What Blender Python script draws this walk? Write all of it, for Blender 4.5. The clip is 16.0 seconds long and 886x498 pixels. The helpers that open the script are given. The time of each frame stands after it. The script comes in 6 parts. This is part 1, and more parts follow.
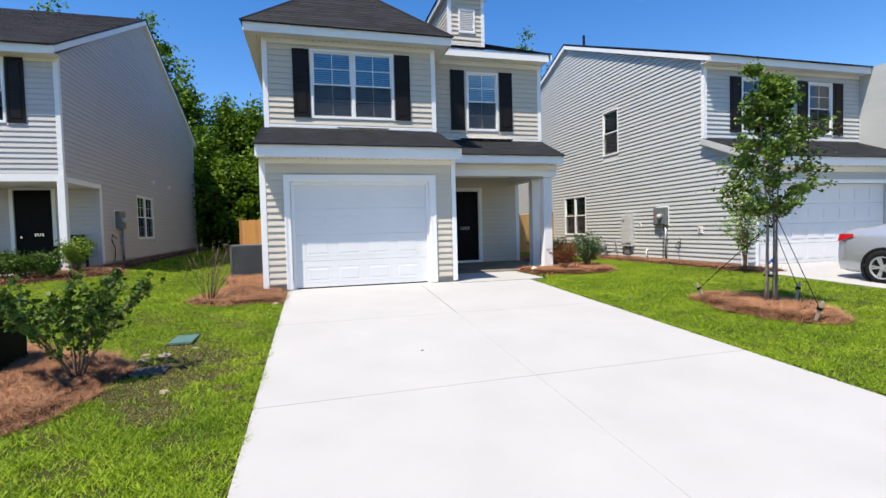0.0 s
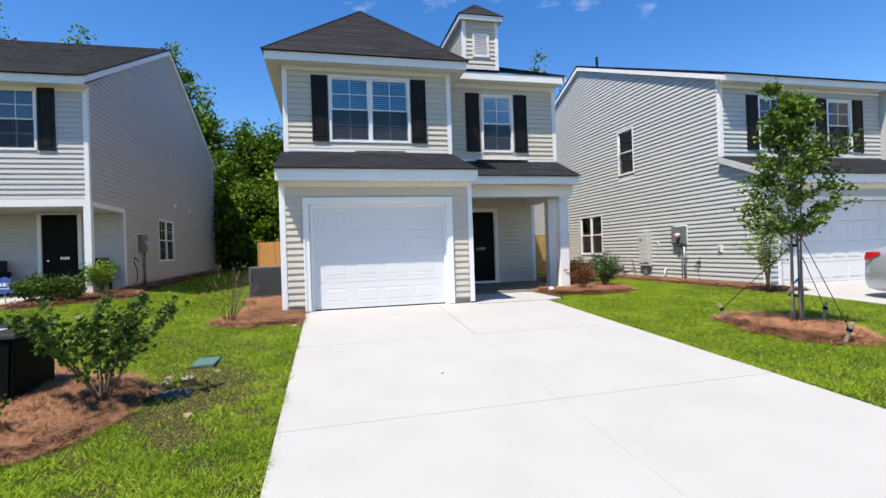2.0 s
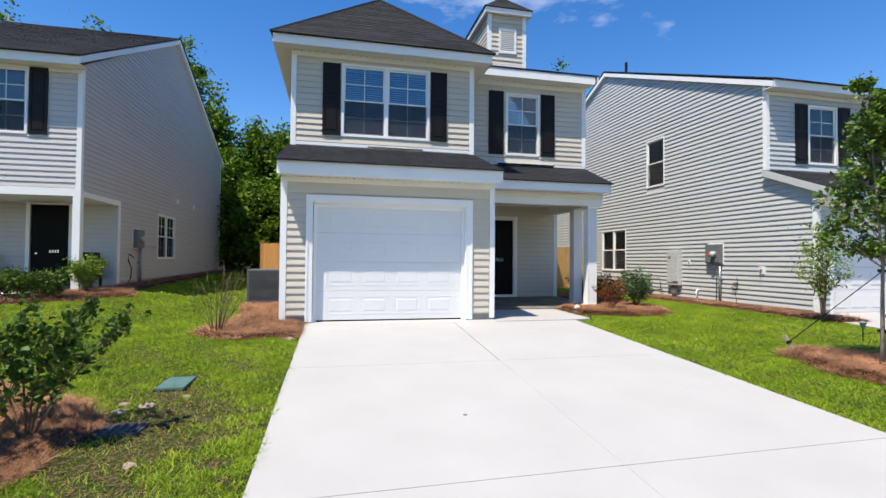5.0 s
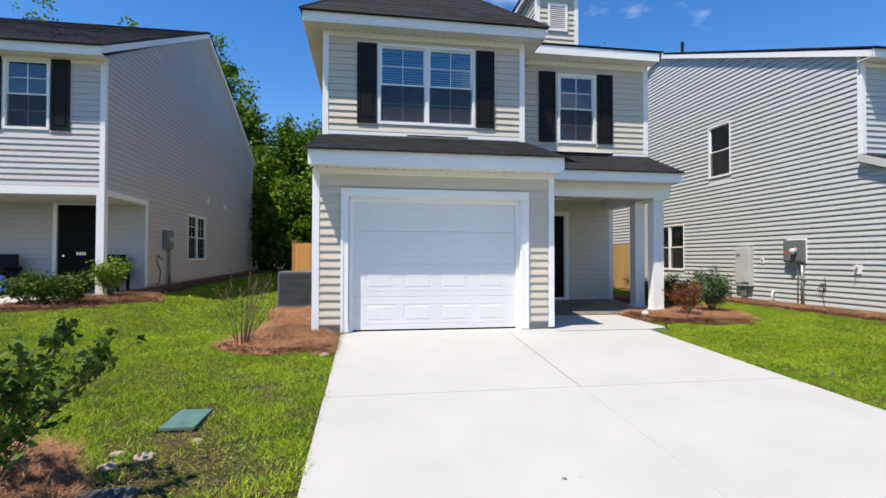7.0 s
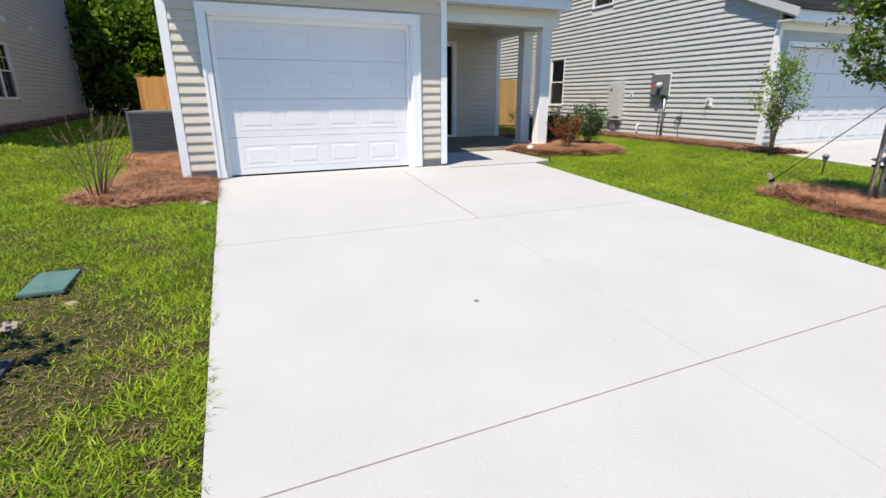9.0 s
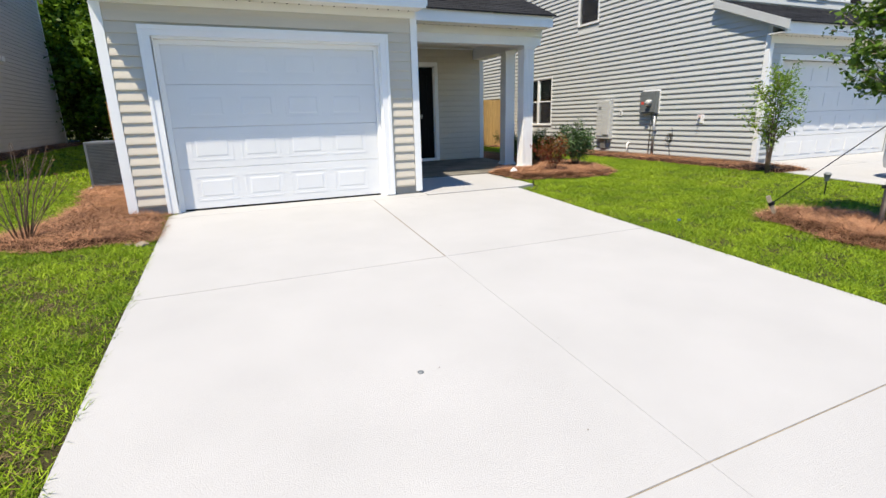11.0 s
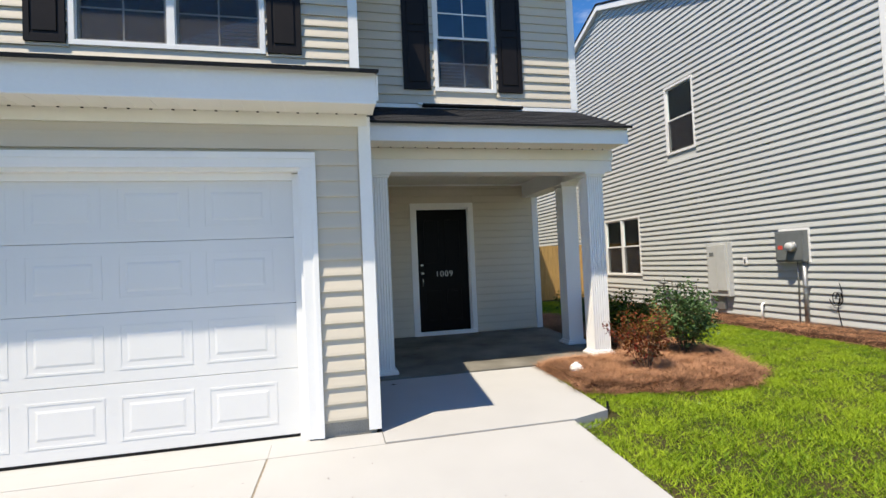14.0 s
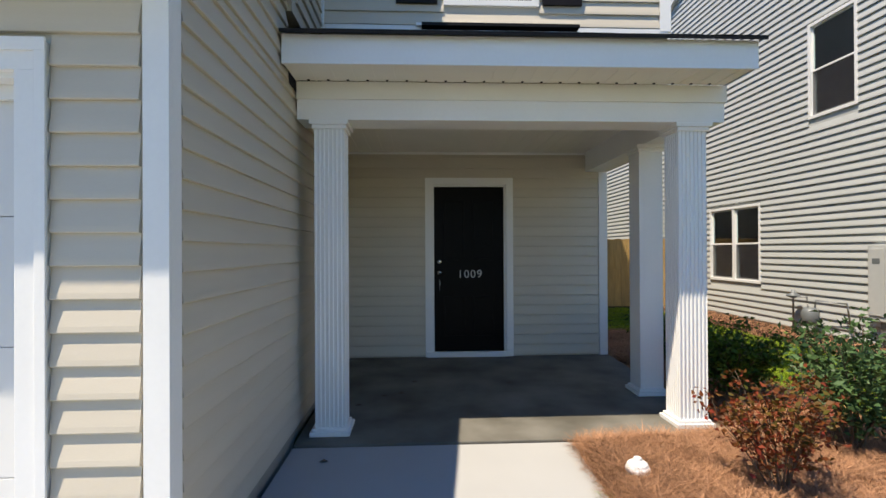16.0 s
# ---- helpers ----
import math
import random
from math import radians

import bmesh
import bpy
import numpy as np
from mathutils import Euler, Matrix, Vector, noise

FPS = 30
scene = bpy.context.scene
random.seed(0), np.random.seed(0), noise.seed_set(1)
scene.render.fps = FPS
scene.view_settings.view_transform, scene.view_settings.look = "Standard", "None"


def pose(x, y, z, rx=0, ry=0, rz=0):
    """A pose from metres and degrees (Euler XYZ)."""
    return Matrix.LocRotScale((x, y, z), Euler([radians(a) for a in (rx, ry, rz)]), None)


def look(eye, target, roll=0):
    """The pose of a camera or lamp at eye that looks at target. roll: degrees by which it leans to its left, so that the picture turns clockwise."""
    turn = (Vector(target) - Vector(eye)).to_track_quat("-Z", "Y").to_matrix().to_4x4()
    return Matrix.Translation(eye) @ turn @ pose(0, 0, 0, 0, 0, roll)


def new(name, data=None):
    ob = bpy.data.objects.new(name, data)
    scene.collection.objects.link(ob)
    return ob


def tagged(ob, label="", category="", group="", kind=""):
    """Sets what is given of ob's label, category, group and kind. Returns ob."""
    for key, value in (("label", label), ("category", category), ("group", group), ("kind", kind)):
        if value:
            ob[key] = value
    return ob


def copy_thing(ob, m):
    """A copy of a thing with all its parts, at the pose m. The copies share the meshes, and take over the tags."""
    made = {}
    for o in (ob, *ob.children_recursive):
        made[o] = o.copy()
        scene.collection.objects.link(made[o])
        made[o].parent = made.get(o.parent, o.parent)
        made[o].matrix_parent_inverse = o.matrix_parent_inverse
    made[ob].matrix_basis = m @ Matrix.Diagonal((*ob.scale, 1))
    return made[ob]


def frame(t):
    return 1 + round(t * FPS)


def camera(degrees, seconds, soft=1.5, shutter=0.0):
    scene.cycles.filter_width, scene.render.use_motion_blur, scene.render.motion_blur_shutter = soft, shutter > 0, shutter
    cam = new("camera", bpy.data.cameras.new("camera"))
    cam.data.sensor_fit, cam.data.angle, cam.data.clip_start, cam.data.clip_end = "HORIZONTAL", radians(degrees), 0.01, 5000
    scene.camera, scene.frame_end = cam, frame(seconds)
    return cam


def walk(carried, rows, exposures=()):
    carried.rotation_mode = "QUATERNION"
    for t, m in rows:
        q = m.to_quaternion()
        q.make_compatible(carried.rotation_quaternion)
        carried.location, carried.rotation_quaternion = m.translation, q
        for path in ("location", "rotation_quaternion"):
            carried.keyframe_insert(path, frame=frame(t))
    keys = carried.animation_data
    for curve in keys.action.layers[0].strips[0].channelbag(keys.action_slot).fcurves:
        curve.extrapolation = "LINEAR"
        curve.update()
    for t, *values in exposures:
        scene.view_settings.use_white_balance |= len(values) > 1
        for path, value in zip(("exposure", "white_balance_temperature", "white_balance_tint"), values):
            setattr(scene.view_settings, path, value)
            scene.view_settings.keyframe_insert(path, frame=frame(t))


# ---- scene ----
cam = camera(84.5, 16.0)
METRES, EYE, TILT, LEAN, TURN = 9.75, 1.477, 0.0, 0.0, -15.5
PATH = [
    (0, (0.007, -0.271, 1.483), (0.529, 1.658, 1.408), -1.5),
    (0.5, (-0.051, -0.255, 1.493), (0.449, 1.681, 1.498), -1.7),
    (1, (-0.056, -0.27, 1.504), (0.458, 1.663, 1.503), -1.3),
    (1.5, (-0.043, -0.266, 1.505), (0.467, 1.668, 1.514), -1.6),
    (2, (-0.055, -0.27, 1.505), (0.414, 1.674, 1.514), -1.9),
    (2.5, (-0.045, -0.27, 1.498), (0.4, 1.68, 1.504), -2.5),
    (3, (-0.029, -0.259, 1.516), (0.402, 1.694, 1.535), -2.5),
    (3.5, (-0.015, -0.164, 1.508), (0.399, 1.792, 1.518), -2.3),
    (4, (0.012, 0.161, 1.513), (0.433, 2.114, 1.607), -0.4),
    (6.3, (0.024, 1.581, 1.504), (0.459, 3.532, 1.476), 1.0),
    (6.5, (-0.007, 1.71, 1.511), (0.391, 3.67, 1.513), 0.6),
    (7, (-0.093, 1.965, 1.556), (0.222, 3.939, 1.594), 0.1),
    (7.5, (-0.165, 2.109, 1.563), (0.217, 4.071, 1.632), 1.8),
    (8, (-0.276, 2.201, 1.557), (0.218, 4.139, 1.551), 1.5),
    (8.5, (-0.304, 2.198, 1.475), (0.232, 4.088, 1.099), 0.2),
    (8.7, (-0.289, 2.184, 1.471), (0.296, 4.022, 0.943), 0.2),
    (9, (-0.219, 2.204, 1.476), (0.522, 3.964, 0.881), -0.3),
    (9.2, (-0.158, 2.237, 1.477), (0.716, 3.933, 0.877), -0.5),
    (11.3, (0.499, 2.867, 1.51), (1.185, 4.686, 1.038), -1.9),
    (11.5, (0.631, 3.068, 1.518), (1.254, 4.937, 1.173), -2.3),
    (12, (1.015, 3.535, 1.586), (1.489, 5.468, 1.398), -2.1),
    (12.5, (1.393, 4.105, 1.666), (1.927, 6.032, 1.611), -0.9),
    (13, (1.817, 4.653, 1.706), (2.225, 6.608, 1.797), -3.3),
    (13.5, (2.216, 5.214, 1.7), (2.665, 7.161, 1.778), -1.7),
    (14, (2.672, 5.721, 1.729), (3.122, 7.669, 1.786), -2.5),
    (14.5, (3.074, 6.224, 1.771), (3.44, 8.19, 1.792), -1.6),
    (15, (3.436, 6.761, 1.803), (3.771, 8.733, 1.806), -1.6),
    (15.5, (3.738, 7.29, 1.84), (3.888, 9.284, 1.895), -1.3),
    (16, (3.98, 7.802, 1.841), (4.072, 9.8, 1.849), -0.3),
]
walk(cam, [(t, look(eye, target, roll)) for t, eye, target, roll in PATH],
     exposures=[(0, 0.70, 7150, 11.3), (9, 0.64, 7200, 10.5), (12, 0.68, 7430, 9.6), (14.5, 0.68, 7600, 9.8), (16, 0.62, 7700, 10.3)])

# ---- world and sun ----
SUN_FROM = Vector((-0.37, -0.275, 1.0)).normalized()
world = bpy.data.worlds.new("sky")
scene.world = world
world.use_nodes = True
wn, wl = world.node_tree.nodes, world.node_tree.links
wn.clear()
w_out = wn.new("ShaderNodeOutputWorld")
w_bg = wn.new("ShaderNodeBackground")
w_sky = wn.new("ShaderNodeTexSky")
w_sky.sky_type = "NISHITA"
w_sky.sun_disc = False
w_sky.sun_elevation = math.asin(SUN_FROM.z)
w_sky.sun_rotation = math.atan2(SUN_FROM.x, SUN_FROM.y)
w_sky.air_density, w_sky.dust_density, w_sky.ozone_density = 1.0, 0.0, 3.5
w_bg.inputs[1].default_value = 0.130
w_hsv = wn.new("ShaderNodeHueSaturation")
w_hsv.inputs["Hue"].default_value, w_hsv.inputs["Saturation"].default_value = 0.509, 1.34
wl.new(w_sky.outputs[0], w_hsv.inputs["Color"])
w_co, w_map, w_noise, w_ramp, w_mix = (wn.new("ShaderNode" + k) for k in ("TexCoord", "Mapping", "TexNoise", "MapRange", "Mix"))
w_map.inputs["Scale"].default_value = (1.0, 1.0, 2.6)
w_map.inputs["Location"].default_value = (0.35, 0.2, 0.0)
w_noise.inputs["Scale"].default_value, w_noise.inputs["Detail"].default_value, w_noise.inputs["Roughness"].default_value = 2.6, 7, 0.6
w_ramp.inputs["From Min"].default_value, w_ramp.inputs["From Max"].default_value, w_ramp.inputs["To Max"].default_value = 0.585, 0.86, 0.7
w_mix.data_type = "RGBA"
w_mix.inputs["B"].default_value = (7.5, 8.0, 8.6, 1)
wl.new(w_co.outputs["Generated"], w_map.inputs[0])
wl.new(w_map.outputs[0], w_noise.inputs["Vector"])
wl.new(w_noise.outputs["Fac"], w_ramp.inputs["Value"])
wl.new(w_ramp.outputs[0], w_mix.inputs["Factor"])
wl.new(w_hsv.outputs[0], w_mix.inputs["A"])
wl.new(w_mix.outputs["Result"], w_bg.inputs[0])
wl.new(w_bg.outputs[0], w_out.inputs[0])
sun = new("sun", bpy.data.lights.new("sun", "SUN"))
sun.data.energy, sun.data.angle, sun.data.color = 4.75, radians(0.53), (1.0, 0.955, 0.88)
sun.matrix_world = look(SUN_FROM * 40, (0, 0, 0))


# ---- materials ----
def mat(name, color, rough=0.6, metal=0.0, var=0.08, scale=6.0, bump=0.0, bscale=80.0, second=None, fine=0.05, stretch=None, rnd=0.0, spec=0.5, coat=0.0, island=False):
    """Principled surface whose colour varies at a large and a small scale, with a fine bump."""
    m = bpy.data.materials.new(name)
    m.use_nodes = True
    n, l = m.node_tree.nodes, m.node_tree.links
    b = n["Principled BSDF"]
    b.inputs["Roughness"].default_value, b.inputs["Metallic"].default_value = rough, metal
    b.inputs["Specular IOR Level"].default_value = spec
    b.inputs["Coat Weight"].default_value = coat
    co = n.new("ShaderNodeTexCoord")
    mp = n.new("ShaderNodeMapping")
    geo = n.new("ShaderNodeNewGeometry")
    l.new(geo.outputs["Position"], mp.inputs[0])
    if stretch:
        mp.inputs["Scale"].default_value = stretch
    big, small = n.new("ShaderNodeTexNoise"), n.new("ShaderNodeTexNoise")
    big.inputs["Scale"].default_value, small.inputs["Scale"].default_value = scale, bscale
    big.inputs["Detail"].default_value, small.inputs["Detail"].default_value = 5, 3
    l.new(mp.outputs[0], big.inputs["Vector"])
    l.new(mp.outputs[0], small.inputs["Vector"])
    ramp = n.new("ShaderNodeMapRange")
    ramp.inputs["From Min"].default_value, ramp.inputs["From Max"].default_value = 0.3, 0.7
    l.new(big.outputs["Fac"], ramp.inputs["Value"])
    mix = n.new("ShaderNodeMix")
    mix.data_type = "RGBA"
    other = second or [c * (1 - 2.2 * var) for c in color]
    mix.inputs["A"].default_value, mix.inputs["B"].default_value = (*color, 1), (*other, 1)
    l.new(ramp.outputs[0], mix.inputs["Factor"])
    hsv = n.new("ShaderNodeHueSaturation")
    l.new(mix.outputs["Result"], hsv.inputs["Color"])
    val = n.new("ShaderNodeMapRange")
    val.inputs["To Min"].default_value, val.inputs["To Max"].default_value = 1 - fine * 2.5, 1 + fine * 2.5
    l.new(small.outputs["Fac"], val.inputs["Value"])
    if rnd:
        oi = n.new("ShaderNodeObjectInfo")
        r2 = n.new("ShaderNodeMapRange")
        r2.inputs["To Min"].default_value, r2.inputs["To Max"].default_value = 1 - rnd, 1 + rnd
        l.new(geo.outputs["Random Per Island"] if island else oi.outputs["Random"], r2.inputs["Value"])
        mul = n.new("ShaderNodeMath")
        mul.operation = "MULTIPLY"
        l.new(val.outputs[0], mul.inputs[0])
        l.new(r2.outputs[0], mul.inputs[1])
        l.new(mul.outputs[0], hsv.inputs["Value"])
    else:
        l.new(val.outputs[0], hsv.inputs["Value"])
    l.new(hsv.outputs[0], b.inputs["Base Color"])
    if bump:
        bp = n.new("ShaderNodeBump")
        bp.inputs["Strength"].default_value, bp.inputs["Distance"].default_value = min(1.0, bump), 0.01
        l.new(small.outputs["Fac"], bp.inputs["Height"])
        l.new(bp.outputs[0], b.inputs["Normal"])
    return m


def leaf_mat(name, a, b_, rough=0.5, trans=0.3, spec=0.18):
    """Leaves: colour varies from leaf to leaf, some light passes through."""
    m = bpy.data.materials.new(name)
    m.use_nodes = True
    n, l = m.node_tree.nodes, m.node_tree.links
    out = n["Material Output"]
    p = n["Principled BSDF"]
    p.inputs["Roughness"].default_value = rough
    p.inputs["Specular IOR Level"].default_value = spec
    geo = n.new("ShaderNodeNewGeometry")
    mix = n.new("ShaderNodeMix")
    mix.data_type = "RGBA"
    mix.inputs["A"].default_value, mix.inputs["B"].default_value = (*a, 1), (*b_, 1)
    noi = n.new("ShaderNodeTexNoise")
    noi.inputs["Scale"].default_value = 1.3
    l.new(geo.outputs["Position"], noi.inputs["Vector"])
    add = n.new("ShaderNodeMath")
    add.operation = "MULTIPLY_ADD"
    l.new(geo.outputs["Random Per Island"], add.inputs[0])
    add.inputs[1].default_value = 0.7
    sub = n.new("ShaderNodeMath")
    sub.operation = "SUBTRACT"
    sub.inputs[1].default_value = 0.35
    l.new(noi.outputs["Fac"], sub.inputs[0])
    l.new(sub.outputs[0], add.inputs[2])
    add.use_clamp = True
    l.new(add.outputs[0], mix.inputs["Factor"])
    l.new(mix.outputs["Result"], p.inputs["Base Color"])
    tr = n.new("ShaderNodeBsdfTranslucent")
    l.new(mix.outputs["Result"], tr.inputs["Color"])
    ms = n.new("ShaderNodeMixShader")
    ms.inputs[0].default_value = trans
    l.new(p.outputs[0], ms.inputs[1])
    l.new(tr.outputs[0], ms.inputs[2])
    l.new(ms.outputs[0], out.inputs[0])
    return m


def glass_mat(name, tint=(0.9, 0.95, 0.97), base=0.1):
    m = bpy.data.materials.new(name)
    m.use_nodes = True
    n, l = m.node_tree.nodes, m.node_tree.links
    n.clear()
    out = n.new("ShaderNodeOutputMaterial")
    t, gl, fr, ms = n.new("ShaderNodeBsdfTransparent"), n.new("ShaderNodeBsdfGlossy"), n.new("ShaderNodeFresnel"), n.new("ShaderNodeMixShader")
    t.inputs[0].default_value = (*tint, 1)
    gl.inputs["Roughness"].default_value = 0.02
    fr.inputs["IOR"].default_value = 1.0 + base * 7
    l.new(fr.outputs[0], ms.inputs[0])
    l.new(t.outputs[0], ms.inputs[1])
    l.new(gl.outputs[0], ms.inputs[2])
    l.new(ms.outputs[0], out.inputs[0])
    return m


def screen_mat(name):
    m = bpy.data.materials.new(name)
    m.use_nodes = True
    n, l = m.node_tree.nodes, m.node_tree.links
    t, ms = n.new("ShaderNodeBsdfTransparent"), n.new("ShaderNodeMixShader")
    p = n["Principled BSDF"]
    p.inputs["Base Color"].default_value, p.inputs["Roughness"].default_value = (0.035, 0.035, 0.04, 1), 0.7
    ms.inputs[0].default_value = 0.36
    l.new(t.outputs[0], ms.inputs[1])
    l.new(p.outputs[0], ms.inputs[2])
    l.new(ms.outputs[0], n["Material Output"].inputs[0])
    return m


WHITE = mat("white_vinyl_trim", (0.80, 0.80, 0.79), 0.42, var=0.02, scale=2, bscale=40, fine=0.01)
SOFFIT = mat("cream_soffit", (0.78, 0.76, 0.70), 0.5, var=0.02, scale=2, fine=0.01)
DOORW = mat("white_garage_door_steel", (0.71, 0.71, 0.70), 0.5, var=0.02, scale=1.5, bump=0.05, bscale=220, fine=0.01)
SIDE_M = mat("beige_vinyl_siding", (0.56, 0.505, 0.415), 0.5, var=0.03, scale=1.3, bump=0.08, bscale=60, fine=0.02, stretch=(1, 1, 9), rnd=0.02)
SIDE_R = mat("pale_grey_vinyl_siding", (0.47, 0.485, 0.475), 0.5, var=0.03, scale=1.1, bump=0.08, bscale=60, fine=0.02, stretch=(1, 1, 9), rnd=0.02)
SIDE_L = mat("taupe_grey_vinyl_siding", (0.49, 0.47, 0.46), 0.5, var=0.03, scale=1.1, bump=0.08, bscale=60, fine=0.02, stretch=(1, 1, 9), rnd=0.02)
SHUT = mat("black_painted_shutter", (0.014, 0.011, 0.010), 0.42, var=0.1, fine=0.05, spec=0.16)
DOORB = mat("black_painted_door", (0.004, 0.004, 0.005), 0.4, var=0.1, fine=0.05, spec=0.08)
SHINGLE = mat("charcoal_asphalt_shingle", (0.021, 0.0225, 0.027), 0.9, var=0.12, scale=9, bump=0.8, bscale=260, fine=0.16, rnd=0.22, spec=0.25)
SHINGLEF = mat("charcoal_shingle_courses", (0.021, 0.0225, 0.027), 0.9, var=0.16, scale=5, bump=0.8, bscale=260, fine=0.16, rnd=0.38, spec=0.25, island=True)
ROOFM = mat("charcoal_shingle_field", (0.022, 0.022, 0.026), 0.9, var=0.15, scale=3, bump=0.8, bscale=200, fine=0.15, stretch=(1, 1, 4))
CONC = mat("pale_broom_finished_concrete", (0.386, 0.384, 0.375), 0.85, var=0.035, scale=1.6, bump=0.3, bscale=190, fine=0.02)
# stains vary at random; the overall tone is also lowered for the porch's shade
SLABC = mat("stained_shade_toned_porch_concrete", (0.175, 0.165, 0.14), 0.8, var=0.1, scale=2.2, bump=0.3, bscale=120, fine=0.05, second=(0.075, 0.068, 0.052))
FOUND = mat("grey_foundation_block", (0.36, 0.34, 0.30), 0.9, var=0.1, scale=4, bump=0.5, bscale=70, fine=0.06)
JOINT = mat("tan_joint_filler", (0.30, 0.25, 0.18), 0.95, var=0.2, scale=20)
SOIL = mat("lawn_soil_and_thatch", (0.036, 0.050, 0.010), 0.95, var=0.2, scale=2.0, bump=1.0, bscale=120, fine=0.16, second=(0.055, 0.043, 0.022), spec=0.1)
STRAWBED = mat("matted_pine_straw", (0.055, 0.024, 0.013), 0.95, var=0.2, scale=9, bump=1.0, bscale=90, fine=0.22, second=(0.030, 0.015, 0.010), spec=0.1)
BARK = mat("grey_brown_bark", (0.27, 0.22, 0.175), 0.9, var=0.15, scale=14, bump=0.8, bscale=60, fine=0.1, stretch=(1, 1, 0.3))
TWIG = mat("brown_twig", (0.13, 0.085, 0.055), 0.85, var=0.15, scale=30)
GREYM = mat("grey_painted_steel", (0.15, 0.165, 0.17), 0.45, var=0.06, scale=8, fine=0.02)
LGREY = mat("light_grey_plastic", (0.50, 0.51, 0.50), 0.5, var=0.04, scale=5, fine=0.02)
GALV = mat("galvanised_conduit", (0.32, 0.33, 0.34), 0.4, 0.6, var=0.08, scale=20)
BLACKP = mat("black_plastic", (0.012, 0.012, 0.013), 0.5, var=0.1, spec=0.12)
ALLOY = mat("silver_alloy", (0.55, 0.56, 0.58), 0.35, 0.5, var=0.03)
CHROME = mat("satin_nickel", (0.6, 0.58, 0.54), 0.25, 1.0, var=0.04)
ACM = mat("grey_condenser_steel", (0.13, 0.14, 0.15), 0.5, 0.2, var=0.08)
FENCE = mat("new_cedar_fence_board", (0.52, 0.33, 0.12), 0.75, var=0.12, scale=4, bump=0.3, bscale=60, fine=0.06, stretch=(6, 6, 0.7), rnd=0.1)
GREENBOX = mat("dark_green_utility_paint", (0.004, 0.006, 0.005), 0.6, var=0.1, spec=0.05)
TEAL = mat("faded_teal_plastic_lid", (0.075, 0.165, 0.145), 0.6, var=0.12, scale=9, fine=0.05)
BLINDM = mat("white_blind_slat", (0.62, 0.66, 0.68), 0.5, var=0.02)
# near-black colour stands for the darkness of unlit rooms, not for wall paint
ROOMM = mat("unlit_room_dark", (0.06, 0.06, 0.055), 0.9, var=0.03)
CARP = mat("silver_car_paint", (0.52, 0.55, 0.60), 0.28, 0.55, var=0.01, fine=0.005, coat=0.8)
RUB = mat("tyre_rubber", (0.015, 0.015, 0.015), 0.8, var=0.1, spec=0.12)
REDL = mat("red_lamp_lens", (0.45, 0.01, 0.015), 0.2, var=0.02)
ROCK = mat("pale_stone", (0.34, 0.27, 0.20), 0.85, var=0.15, scale=9, bump=0.4)
BLUES = mat("blue_sign_paint", (0.03, 0.09, 0.42), 0.4, var=0.03)
REDS = mat("red_sticker", (0.6, 0.08, 0.06), 0.5, var=0.03)
GLASS = glass_mat("window_glass", (0.55, 0.84, 0.90), 0.17)
IRON = mat("worn_cast_iron", (0.07, 0.075, 0.08), 0.6, 0.3, var=0.2, scale=20, bump=0.3)
CARGLASS = glass_mat("car_glass", (0.15, 0.17, 0.18), 0.09)
SCREEN = screen_mat("insect_screen")
GRASSM = leaf_mat("grass_blade", (0.065, 0.155, 0.010), (0.38, 0.50, 0.034), 0.6, 0.3)
NEEDLE = leaf_mat("pine_needle_litter", (0.62, 0.33, 0.185), (0.065, 0.030, 0.018), 0.8, 0.05)
LEAFD = leaf_mat("broad_dark_green_leaf", (0.014, 0.040, 0.005), (0.115, 0.205, 0.024), 0.5, 0.16, 0.22)
LEAFY = leaf_mat("young_yellow_green_leaf", (0.09, 0.17, 0.015), (0.26, 0.38, 0.05), 0.5, 0.3)
LEAFG = leaf_mat("grey_green_leaf", (0.018, 0.050, 0.016), (0.11, 0.19, 0.07), 0.5, 0.12, 0.22)
LEAFR = leaf_mat("rust_and_olive_leaf", (0.26, 0.030, 0.022), (0.085, 0.085, 0.016), 0.5, 0.2)
LEAFF = leaf_mat("forest_leaf", (0.022, 0.060, 0.005), (0.17, 0.30, 0.022), 0.5, 0.28)
BUDS = leaf_mat("tan_bud", (0.22, 0.12, 0.06), (0.16, 0.09, 0.04), 0.7, 0.1)


